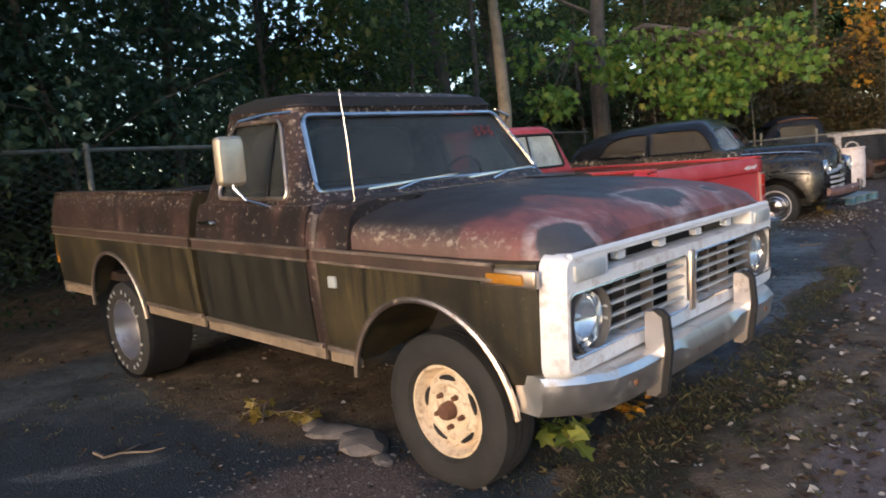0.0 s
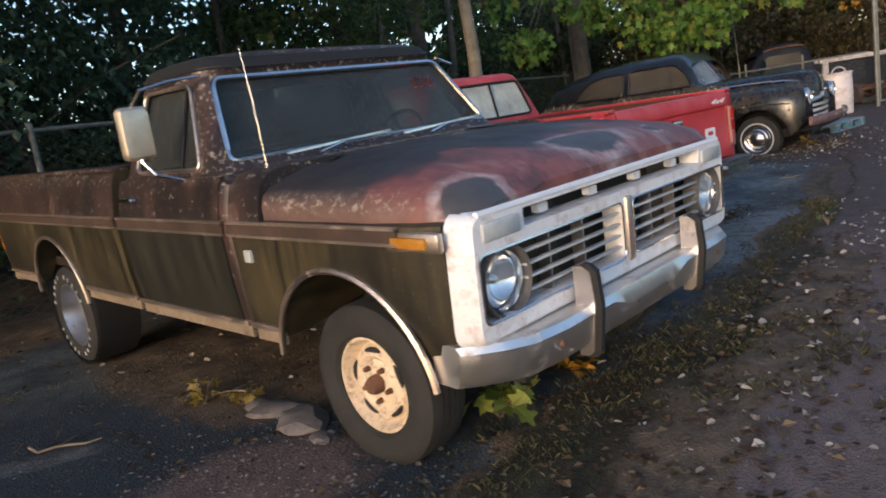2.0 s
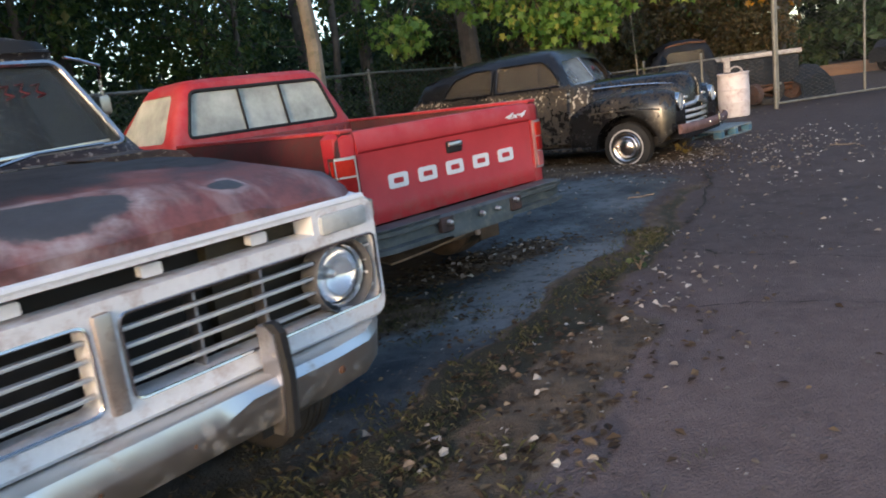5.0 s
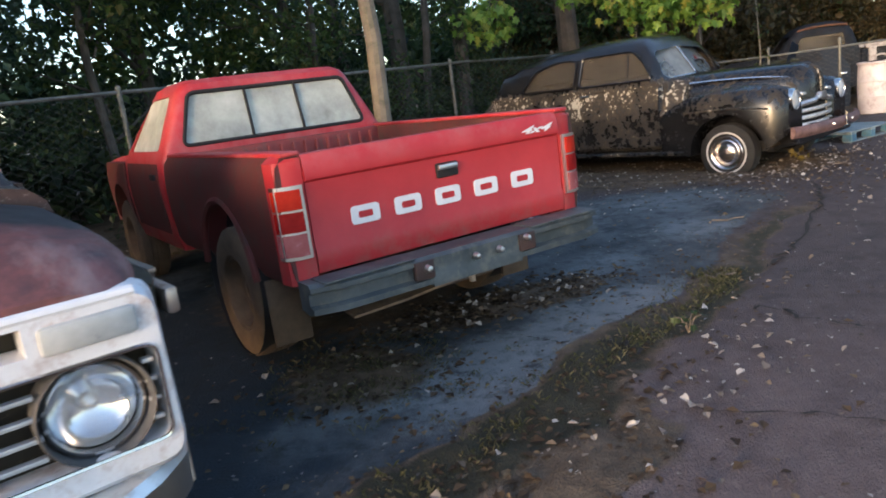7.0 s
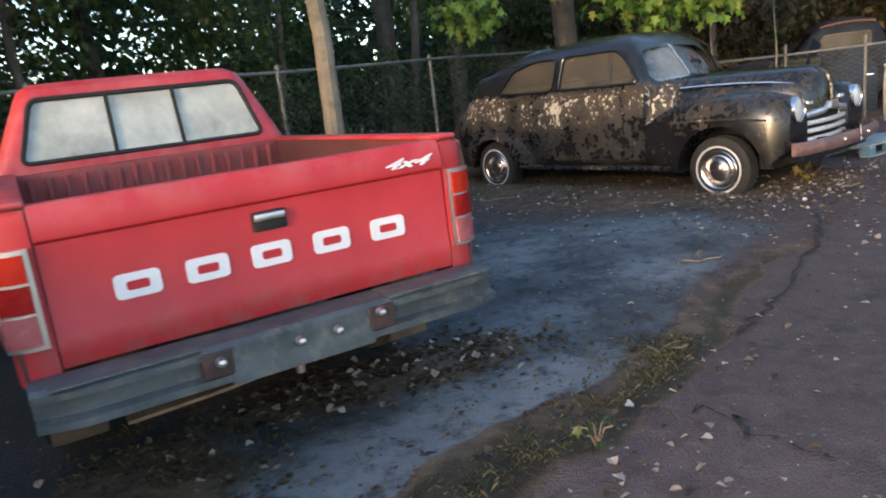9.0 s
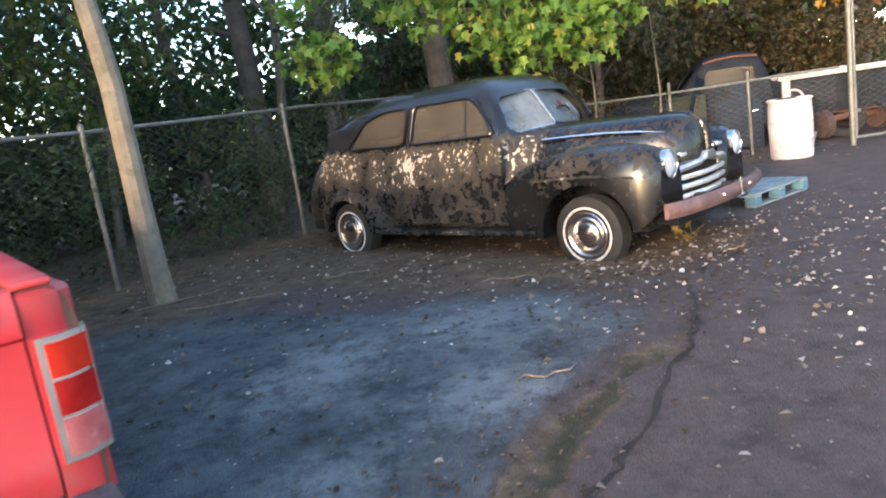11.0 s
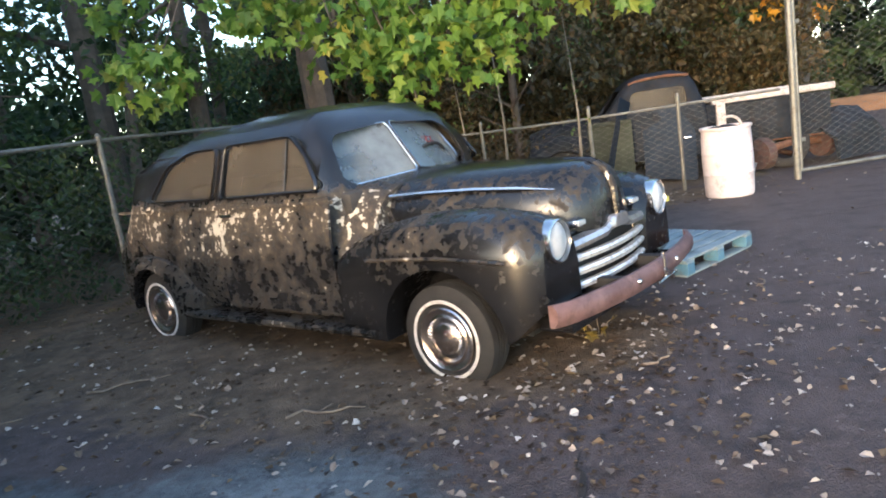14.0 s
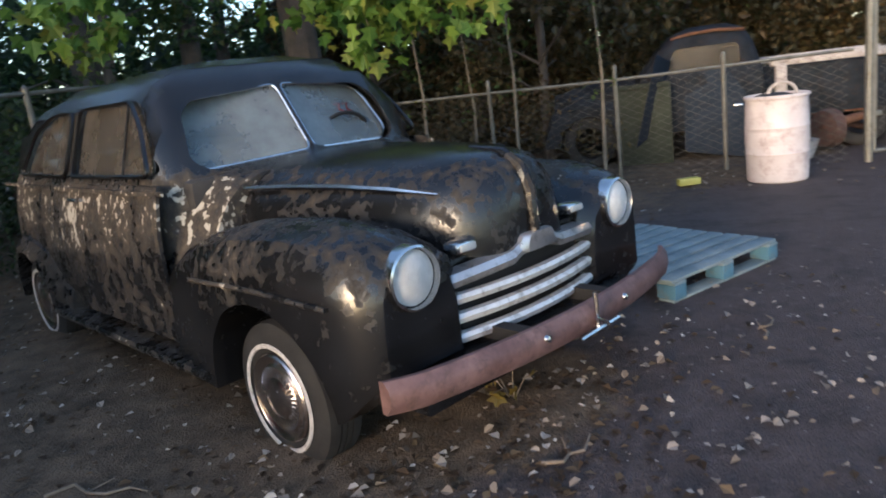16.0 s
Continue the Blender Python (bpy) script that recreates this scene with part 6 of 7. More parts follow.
    # front and rear wings
    for s in (-1, 1):
        spec = [(2.18, 0.815, 0.05, 0.70), (2.32, 0.76, 0.12, 0.80), (2.5, 0.70, 0.19, 0.87), (2.75, 0.66, 0.235, 0.915), (3.0, 0.64, 0.25, 0.93), (3.2, 0.63, 0.25, 0.925), (3.36, 0.62, 0.235, 0.90), (3.46, 0.61, 0.205, 0.87), (3.51, 0.605, 0.15, 0.82)]

        def wing_ring(x, c, w, top):
            low = 0.245 if x < 3.3 else 0.245 + (x - 3.3) * 0.9
            out = [(c + w, low), (c + w * 1.02, 0.45), (c + w, top - 0.22), (c + w * 0.93, top - 0.12), (c + w * 0.72, top - 0.045), (c + w * 0.35, top - 0.008), (c, top), (c - w * 0.5, top - 0.03), (c - w * 1.05, top - 0.11), (c - w * 1.2, top - 0.2), (c - w * 1.2, low)]
            return [(x, s * y, z) for y, z in out]

        wing = part("front_wing", loft([wing_ring(*t) for t in spec]), M_SEDAN_WING, root, "bulging black front wing with lichen round its arch")
        carve(wing, lathe([(0.001, -0.35), (0.395, -0.35), (0.395, 0.3), (0.001, 0.3)], (2.93, s * 0.85, 0.265), "y", 44))
        part("wing_moulding", tube([(x, s * y, z) for x, y, z in ((2.45, 0.885, 0.70), (2.7, 0.9, 0.715), (3.0, 0.898, 0.72), (3.3, 0.878, 0.70), (3.36, 0.86, 0.69))], 0.010, 6), M_SEDAN_SIDE, root)
        headlamp(wing, 3.515, s * 0.61, 0.745, 0.094, M_CHROME, 0.06, M_GLASS_BRIGHT)
        lamp = part("parking_lamp", box((3.42, 3.5), (s * 0.33 - 0.055, s * 0.33 + 0.055), (0.755, 0.80), 0.018), M_CHROME, wing, "small chrome parking lamp")
        part("lamp_lens", box((3.49, 3.506), (s * 0.33 - 0.04, s * 0.33 + 0.04), (0.765, 0.79), 0.005), M_LENS, lamp)
        spec = [(-0.62, 0.62, 0.03, 0.42), (-0.48, 0.66, 0.12, 0.58), (-0.3, 0.70, 0.165, 0.68), (-0.05, 0.72, 0.18, 0.725), (0.2, 0.73, 0.175, 0.71), (0.42, 0.74, 0.14, 0.64), (0.58, 0.76, 0.095, 0.52), (0.66, 0.79, 0.05, 0.42)]
        rear = part("rear_wing", loft([[(x, s * y, z) for y, z in ((c + w, 0.26), (c + w * 1.02, 0.42), (c + w * 0.95, top - 0.1), (c + w * 0.7, top - 0.03), (c + w * 0.2, top), (c - w, top - 0.05), (c - w, 0.26))] for x, c, w, top in spec]), M_SEDAN_SIDE, root, "rounded rear wing")
        carve(rear, lathe([(0.001, -0.4), (0.355, -0.4), (0.355, 0.3), (0.001, 0.3)], (0.05, s * 0.85, 0.255), "y", 40))
    # grille
    part("front_panel", loft([[(x, y, z) for y, z in rounded([(-0.6, 0.36), (0.6, 0.36), (0.6, 0.73), (-0.6, 0.73)], 0.08)] for x in (3.3, 3.44)]), M_SEDAN_TOP, root)
    # black plate set in for the shaded hollow behind the bars
    part("grille_dark_plate", box((3.43, 3.452), (-0.53, 0.53), (0.41, 0.69), 0.01), M_BLACK, root)
    bow = lambda y: 3.545 - 0.30 * y * y
    for z, w, r in ((0.462, 0.525, 0.017), (0.535, 0.53, 0.018), (0.605, 0.525, 0.017)):
        part("grille_bar", loft([[(bow(y) - 0.03, y, z + r), (bow(y) - 0.004, y, z + r * 0.9), (bow(y) + 0.006, y, z + 0.1 * r), (bow(y), y, z - r), (bow(y) - 0.03, y, z - r)] for y in np.linspace(-w, w, 17)]), M_GRILLE, root, "pale chrome grille bar")
    top_z = lambda y: 0.70 - 0.035 * (abs(y) / 0.52) ** 1.3 + (0.02 if abs(y) < 0.1 else 0.0)
    part("grille_top_bar", loft([[(bow(y) - 0.06, y, top_z(y) + 0.03), (bow(y) + 0.0, y, top_z(y) + 0.024), (bow(y) + 0.014, y, top_z(y)), (bow(y) + 0.006, y, top_z(y) - 0.024), (bow(y) - 0.05, y, top_z(y) - 0.026)] for y in np.linspace(-0.53, 0.53, 23)]), M_CHROME_SOFT, root, "heavy stepped chrome grille header")
    part("grille_cap", loft([[(x, y, z) for y, z in rounded([(-w, 0.70), (w, 0.70), (w * 0.7, 0.765), (-w * 0.7, 0.765)], 0.02)] for x, w in ((3.47, 0.13), (3.55, 0.12), (3.568, 0.09))]), M_CHROME_SOFT, root)
    for s in (-1, 1):
        part("grille_end", tube([(3.47, s * 0.545, 0.42), (3.475, s * 0.55, 0.55), (3.47, s * 0.545, 0.69)], 0.018, 8), M_CHROME_SOFT, root)
    part("splash_pan", loft([[(x, y, z) for y, z in rounded([(-0.7, 0.3), (0.7, 0.3), (0.62, 0.42), (-0.62, 0.42)], 0.04)] for x in (3.4, 3.58)]), M_SEDAN_TOP, root)
    # bumper
    arc = lambda y: 3.74 - 0.10 * (y / 0.8) ** 2 - (0.9 * max(0.0, abs(y) - 0.72)) ** 1.6
    bumper = part("front_bumper", loft([[(arc(y) - 0.03, y, 0.492), (arc(y) - 0.008, y, 0.494), (arc(y) + 0.014, y, 0.468), (arc(y) + 0.018, y, 0.44), (arc(y) + 0.012, y, 0.408), (arc(y) - 0.01, y, 0.382), (arc(y) - 0.03, y, 0.384)] for y in np.linspace(-0.85, 0.85, 31)]), M_RUSTY_BUMPER, root, "rusty red curved front bumper")
    for y in (-0.25, 0.25):
        part("bumper_bolt", lathe([(0.001, 0.02), (0.012, 0.016), (0.016, 0)], (arc(y) + 0.012, y, 0.45), "x", 10), M_CHROME, bumper)
        part("bumper_arm", box((3.3, 3.72), (y - 0.03, y + 0.03), (0.42, 0.47)), M_BLACK, bumper)
    holder = part("plate_bracket", tube([(arc(0.02) + 0.03, 0.02, 0.54), (arc(0.02) + 0.035, 0.02, 0.40)], 0.009, 6), M_CHROME, bumper, "bent chrome number-plate bracket")
    part("crossbar", tube([(arc(0) + 0.04, -0.1, 0.40), (arc(0) + 0.045, 0.14, 0.41)], 0.008, 6), M_CHROME, holder)
    part("hook", tube([(arc(0) + 0.04, 0.0, 0.45), (arc(0) + 0.05, 0.05, 0.42), (arc(0) + 0.04, 0.09, 0.38)], 0.008, 6), M_CHROME, holder)
    part("rear_bumper", loft([[(-1.22 + 0.25 * y * y + d, y, z) for d, z in ((0, 0.4), (-0.03, 0.42), (-0.03, 0.48), (0, 0.5))] for y in np.linspace(-0.45, 0.45, 13)]), M_SEDAN_TOP, root)
    # wheels, sunk on soft tyres
    for x in (2.9, 0.03):
        for s in (-1, 1):
            z = 0.262
            tyre(root, x, s * 0.735, z, 0.298, 0.172, 0.085, 0.03)
            bm = lathe([(0.2, s * 0.093), (0.203, s * 0.098), (0.217, s * 0.098), (0.22, s * 0.093)], (x, s * 0.735, z), "y", 40)
            for v in bm.verts:
                v.co.z = max(v.co.z, 0.05)
            part("whitewall", bm, M_WHITEWALL, root, "scuffed white sidewall ring")
            cap = part("hubcap", lathe([(0.172, s * 0.05), (0.178, s * 0.088), (0.17, s * 0.096), (0.155, s * 0.084), (0.138, s * 0.08), (0.125, s * 0.088), (0.1, s * 0.08), (0.085, s * 0.092), (0.06, s * 0.1), (0.035, s * 0.108), (0.001, s * 0.112)], (x, s * 0.735, z), "y", 40), M_HUBCAP, root, "finned chrome hubcap")
            for k in range(36):
                a = math.tau * k / 36
                m = Matrix.Translation((x + 0.105 * math.cos(a), s * 0.824, z + 0.105 * math.sin(a))) @ Matrix.Rotation(-a, 4, "Y")
                bm = bmesh.new()
                bmesh.ops.create_cube(bm, size=1.0, matrix=m @ Matrix.Diagonal((0.036, 0.012, 0.008, 1)))
                part("fin", bm, M_CHROME, cap, smooth=0)
    part("underbody", box((-0.9, 3.3), (-0.6, 0.6), (0.24, 0.34)), M_BLACK, root)
    return root


M_GRILLE = worn("pale_grille_chrome", (0.66, 0.64, 0.62), (0.8, 0.78, 0.76), 9, (0.22, 0.4), metal=0.4, dirt=(0.2, 0.16, 0.13))
M_CHROME_SOFT = worn("satin_chrome", (0.48, 0.47, 0.47), (0.62, 0.6, 0.6), 9, (0.22, 0.4), metal=0.75, dirt=(0.16, 0.14, 0.12))
build_sedan()
# ---- the wrecked truck behind the low fence ----
M_WRECK = worn("dull_blue_black_paint", (0.008, 0.01, 0.014), (0.028, 0.034, 0.044), 5, (0.55, 0.8), dirt=(0.035, 0.026, 0.022))
M_WRECK_BLUE = worn("faded_blue_grey_panel", (0.011, 0.018, 0.029), (0.03, 0.042, 0.06), 4, (0.55, 0.8), dirt=(0.03, 0.033, 0.04))
M_WRECK_GREEN = worn("grey_green_panel", (0.03, 0.036, 0.028), (0.06, 0.068, 0.05), 4, (0.6, 0.85))
for dull in (M_WRECK, M_WRECK_BLUE, M_WRECK_GREEN):
    dull.node_tree.nodes["Principled BSDF"].inputs["Specular IOR Level"].default_value = 0.12
M_PALE_METAL = worn("pale_weathered_rail", (0.36, 0.33, 0.31), (0.55, 0.5, 0.48), 7, (0.5, 0.8), dirt=(0.16, 0.1, 0.07))


def build_wreck():
    root = thing("wrecked_truck", pose(7.7, 16.75, 0.05, 0, 0, 172), "stripped dark blue old truck rusting behind the low fence", "truck wreck")
    ring = lambda z, x0, x1, w, c: [(x, y, z) for x, y in rounded([(x0, -w), (x1, -w), (x1, w), (x0, w)], c, 4)]
    outer = [(0.35, -0.5, 0.95, 0.76, 0.06), (0.9, -0.5, 0.95, 0.8, 0.08), (1.05, -0.48, 0.9, 0.77, 0.12), (1.35, -0.4, 0.66, 0.68, 0.16), (1.5, -0.32, 0.5, 0.6, 0.2), (1.57, -0.15, 0.3, 0.42, 0.2)]
    cab = part("cab", loft([ring(*o) for o in outer]), M_WRECK, root, "rounded dark blue cab with a brown-edged roof")
    carve(cab, loft([ring(z, a + 0.05, b - 0.05, w - 0.05, c) for z, a, b, w, c in outer[:-1]]), prism(rounded([(-0.25, 1.08), (0.62, 1.08), (0.48, 1.33), (-0.22, 1.33)], 0.06), "y", -1, 1), prism(rounded([(-0.55, 1.05), (0.55, 1.05), (0.48, 1.38), (-0.48, 1.38)], 0.06), "x", -0.8, 1.2))
    part("hood", loft([[(x, y, z) for y, z in ((-w, 0.6), (-w * 0.95, h - 0.12), (-w * 0.6, h), (w * 0.6, h), (w * 0.95, h - 0.12), (w, 0.6))] for x, w, h in ((0.95, 0.6, 1.05), (1.6, 0.5, 1.02), (2.0, 0.4, 0.92))]), M_WRECK, root)
    for s in (-1, 1):
        wing = part("front_wing", loft([[(x, s * y, z) for y, z in ((0.5, 0.3), (0.86, 0.3), (0.86, h - 0.1), (0.76, h), (0.5, h))] for x, h in ((0.9, 0.5), (1.2, 0.8), (1.6, 0.88), (2.0, 0.72), (2.1, 0.5))]), M_WRECK, root)
        carve(wing, lathe([(0.001, -0.5), (0.36, -0.5), (0.36, 0.4), (0.001, 0.4)], (1.55, s * 0.8, 0.3), "y", 28))
        tyre(root, 1.55, s * 0.7, 0.32, 0.32, 0.19, 0.08, 0.0)
        tyre(root, -1.5, s * 0.7, 0.32, 0.32, 0.19, 0.08, 0.0)
        part("bed_side", box((-2.1, -0.6), (s * 0.76 - 0.03, s * 0.76 + 0.03), (0.42, 0.98), 0.02), M_WRECK, root)
        part("bed_top_rail", box((-2.15, -0.55), (s * 0.78 - 0.06, s * 0.78 + 0.06), (1.0, 1.09), 0.015), M_PALE_METAL, root, "pale weathered top rail of the bed")
        part("stake_post", box((-0.72, -0.6), (s * 0.79 - 0.05, s * 0.79 + 0.05), (0.55, 1.08), 0.015), M_PALE_METAL, root)
    part("bed_floor", box((-2.1, -0.55), (-0.76, 0.76), (0.4, 0.46)), M_RUST, root)
    part("open_door", loft([[(0.82, 0.82 + d, 0.35), (1.0, 1.15 + d, 0.25), (0.72, 1.2 + d, 1.3), (0.55, 0.85 + d, 1.2)] for d in (0, 0.05)]), M_WRECK_BLUE, root, "faded blue door hanging open")
    part("side_glass", loft([[(x, y, z) for x, z in rounded([(-0.25, 1.08), (0.62, 1.08), (0.48, 1.33), (-0.22, 1.33)], 0.06)] for y in (0.694, 0.7)]), M_GLASS_BROWN, root, "dusty side window")
    # black box added inside so that the windows look dark
    part("cab_shade_box", box((-0.4, 0.6), (-0.6, 0.6), (0.4, 1.3), 0.05), M_BLACK, root)
    # thin brown edge along one side of the roof
    part("roof_edge", tube([(-0.3, 0.62, 1.47), (0.0, 0.64, 1.50), (0.3, 0.62, 1.49), (0.52, 0.58, 1.45)], 0.022, 6), M_RUST, root)


def build_scrap():
    root = thing("body_panel", pose(6.72, 16.0, 0.05, 8, 0, -12), "grey-green sheet metal panel leaning behind the low fence", "metal panel")
    part("panel_sheet", box((-0.3, 0.3), (-0.012, 0.012), (0.0, 0.98), 0.01), M_WRECK_GREEN, root)
    part("panel_lip", box((-0.3, 0.3), (-0.04, 0.0), (0.94, 1.0), 0.01), M_WRECK_GREEN, root)
    root = thing("truck_door", pose(7.5, 15.85, 0.05, -9, 0, -14), "faded blue truck door propped against the wreck", "truck door")
    skin = part("door_skin", prism(rounded([(-0.36, 0.12), (0.34, 0.0), (0.36, 0.72), (0.1, 1.12), (-0.34, 0.98)], 0.06), "y", -0.03, 0.03), M_WRECK_BLUE, root)
    part("handle", box((0.2, 0.3), (-0.05, -0.03), (0.6, 0.63), 0.006), M_CHROME, skin)
    root = thing("scrap_axle", pose(9.15, 15.75, 0.05, 0, 0, 25), "rusty axle and brake parts heaped behind the gate", "scrap metal")
    part("beam", tube([(-0.6, 0, 0.3), (0, 0.05, 0.34), (0.6, 0, 0.3)], 0.05, 10), M_RUST, root)
    for x in (-0.6, 0.6):
        part("drum", lathe([(0.05, -0.08), (0.2, -0.07), (0.22, 0.05), (0.12, 0.08), (0.001, 0.09)], (x, 0, 0.27), "x", 20), M_RUST_DARK, root)
    part("spring", tube([(-0.5, 0.3, 0.1), (0, 0.3, 0.24), (0.5, 0.3, 0.1)], 0.04, 8), M_RUST_DARK, root)
    part("wing_shell", loft([[(x, y, z) for y, z in ((-0.5, 0.05), (-0.45, h * 0.7), (-0.2, h), (0.2, h * 0.9), (0.15, h * 0.85), (-0.2, h * 0.93), (-0.4, h * 0.65), (-0.45, 0.05))] for x, h in ((0.3, 0.5), (0.7, 0.75), (1.1, 0.7), (1.3, 0.45))]), M_WRECK, root, "loose dark wing panel")
    root = thing("basin", pose(8.15, 15.2, 0.06), "dirty white round basin lying on the ground", "basin")
    part("bowl", lathe([(0.001, 0.05), (0.16, 0.06), (0.22, 0.19), (0.24, 0.2), (0.23, 0.16), (0.18, 0.01), (0.001, 0.0)], (0, 0, 0), "z", 28), M_PALE_METAL, root)
    root = thing("yellow_block", pose(6.8, 14.2, 0.07, 0, 0, 12), "small yellow plastic piece lying in leaf litter", "plastic scrap")
    part("block", box((-0.11, 0.11), (-0.05, 0.05), (0.0, 0.07), 0.015), M_YELLOW, root)


M_YELLOW = worn("faded_yellow_plastic", (0.4, 0.36, 0.08), (0.52, 0.48, 0.14), 12, (0.4, 0.6))
M_DRUM = worn("dirty_white_plastic", (0.56, 0.5, 0.5), (0.68, 0.62, 0.61), 4, (0.35, 0.55), dirt=(0.38, 0.28, 0.27))
build_wreck()
build_scrap()


# ---- drum and pallet ----
def build_drum():
    root = thing("plastic_drum", pose(7.6, 14.1, 0.05), "dirty white open-topped plastic drum with a hoop inside", "drum")
    part("drum_wall", lathe([(0.001, 0.0), (0.25, 0.0), (0.268, 0.02), (0.272, 0.1), (0.276, 0.26), (0.282, 0.275), (0.276, 0.29), (0.278, 0.5), (0.284, 0.515), (0.278, 0.53), (0.274, 0.68), (0.268, 0.76), (0.274, 0.775), (0.286, 0.785), (0.286, 0.805), (0.27, 0.81),
                             (0.255, 0.8), (0.255, 0.3), (0.001, 0.28)], (0, 0, 0), "z", 48), M_DRUM, root)
    part("hoop", tube([(0.06 + 0.13 * math.cos(a), 0.02, 0.79 + 0.12 * math.sin(a)) for a in np.linspace(0, math.tau, 28, endpoint=False)], 0.016, 6, closed=True), M_PALE_METAL, root, "pale hoop standing in the drum")
    part("dark_rubbish", lathe([(0.001, 0.8), (0.1, 0.82), (0.2, 0.79), (0.24, 0.74), (0.001, 0.73)], (-0.03, 0.0, 0.0), "z", 14), M_BLACK, root)
    part("label_ghost", lathe([(0.2795, 0.36), (0.2805, 0.37), (0.2805, 0.47), (0.2795, 0.48)], (0, 0, 0), "z", 48), M_DRUM, root)


M_PALLET = worn("blue_grey_weathered_board", (0.12, 0.17, 0.19), (0.27, 0.32, 0.33), 6, (0.65, 0.85), dirt=(0.3, 0.3, 0.27), relief=0.004)
M_PALLET_BLUE = worn("blue_painted_block", (0.04, 0.13, 0.2), (0.1, 0.22, 0.3), 6, (0.6, 0.8), dirt=(0.12, 0.14, 0.14))


def build_pallet():
    root = thing("wooden_pallet", pose(5.96, 10.76, 0.045, 0, 0, 42), "weathered blue-painted wooden pallet lying on the asphalt", "pallet")
    rng = np.random.default_rng(3)
    for k in range(9):
        y = 0.055 + k * 0.118
        part("deck_board", box((-0.01 + rng.uniform(-0.01, 0.01), 1.0 + rng.uniform(-0.01, 0.015)), (y - 0.048, y + 0.048), (0.118, 0.136), 0.003), M_PALLET, root)
    for x in (0.05, 0.49, 0.95):
        part("stringer_board", box((x - 0.05, x + 0.05), (0, 1.05), (0.1, 0.1175), 0.003), M_PALLET, root)
        for y in (0.06, 0.52, 0.98):
            part("block", box((x - 0.05, x + 0.05), (y - 0.06, y + 0.06), (0.02, 0.0995), 0.004), M_PALLET_BLUE, root)
    for y in (0.06, 0.52, 0.98):
        part("base_board", box((0, 1.0), (y - 0.05, y + 0.05), (0.0, 0.0195), 0.003), M_PALLET, root)


build_drum()
build_pallet()


# ---- what lies and grows on the ground ----
def strewn(name, places, sizes, rng, material, label, category, shape=LEAF, flat=0.85, lift=0.012):
    z = np.array([lot_height(x, y) for x, y in places]) + lift
    me = leaf_mesh(name, np.column_stack([places, z]), sizes, rng, shape, 0.0, flat)
    me.materials.append(material)
    return tagged(new(name, me), label, category, kind="stuff")


def build_litter():
    rng = np.random.default_rng(5)
    spots = []
    def scatter(n, cx, cy, sx, sy, turn=0.0):
        a = radians(turn)
        p = rng.normal(0, 1, (n, 2)) * (sx, sy)
        spots.append(np.column_stack([cx + p[:, 0] * math.cos(a) - p[:, 1] * math.sin(a), cy + p[:, 0] * math.sin(a) + p[:, 1] * math.cos(a)]))
    scatter(1100, 3.3, 10.2, 1.5, 0.8, -39)
    scatter(520, 4.9, 9.3, 0.6, 0.35, 40)
    scatter(420, 5.9, 9.6, 0.9, 1.3)
    scatter(220, 6.2, 7.8, 1.3, 1.8)
    scatter(160, 4.6, 8.6, 0.7, 0.7)
    scatter(120, 5.0, 5.9, 1.6, 1.6)
    scatter(90, 3.0, 3.2, 1.2, 1.5)
    scatter(600, 0.6, 11.0, 1.4, 1.2, 30)
    scatter(1300, 2.1, 5.75, 0.42, 0.15, 32)
    scatter(350, 1.5, 4.8, 0.3, 0.3)
    scatter(220, 2.3, 8.2, 1.2, 0.9, 30)
    scatter(420, -1.0, 3.55, 1.5, 0.45, -42)
    scatter(160, -3.0, 5.0, 1.2, 1.0)
    scatter(1600, 1.7, 2.8, 1.2, 0.28, 55)
    scatter(300, 6.8, 14.7, 1.2, 0.5, -10)
    scatter(200, 4.2, 13.5, 1.4, 0.8, -20)
    orange = rng.normal(0, 0.05, (26, 2)) + (0.8, 2.72)
    strewn("orange_leaves", orange, rng.uniform(0.04, 0.07, 26), rng, M_LEAF_YELLOW, "small heap of orange leaves under the bumper", "leaves", CURL, 0.6, 0.02)
    p = np.concatenate(spots)
    pale = rng.uniform(0, 1, len(p)) < np.where(edge_distance(p[:, 0], p[:, 1]) > 0.2, np.where(p[:, 1] < 4.2, 0.15, 0.8), np.where((p[:, 1] < 7) & (p[:, 0] < 3.2), 0.06, 0.3))
    strewn("leaf_litter", p[~pale], rng.uniform(0.025, 0.06, (~pale).sum()), rng, M_LITTER_BROWN, "scattered brown dead leaves on the lot", "leaves")
    strewn("pale_leaf_litter", p[pale], rng.uniform(0.018, 0.05, pale.sum()), rng, M_LITTER, "scattered pale curled leaves on the lot", "leaves", CURL, 0.6, 0.014)
    # crumbs of grit and broken asphalt along the edge
    t = rng.uniform(0, 1, 1500)
    i = rng.integers(1, len(EDGE) - 1, 1500)
    e = np.array(EDGE)
    q = e[i] * (1 - t[:, None]) + e[np.minimum(i + 1, len(EDGE) - 1)] * t[:, None] + rng.normal(0, 0.22, (1500, 2)) - np.array([0.25, -0.15])
    strewn("dry_crumbs", q, rng.uniform(0.012, 0.035, 1500), rng, M_LITTER_BROWN, "crumbled dry leaf scraps along the broken asphalt edge", "debris")


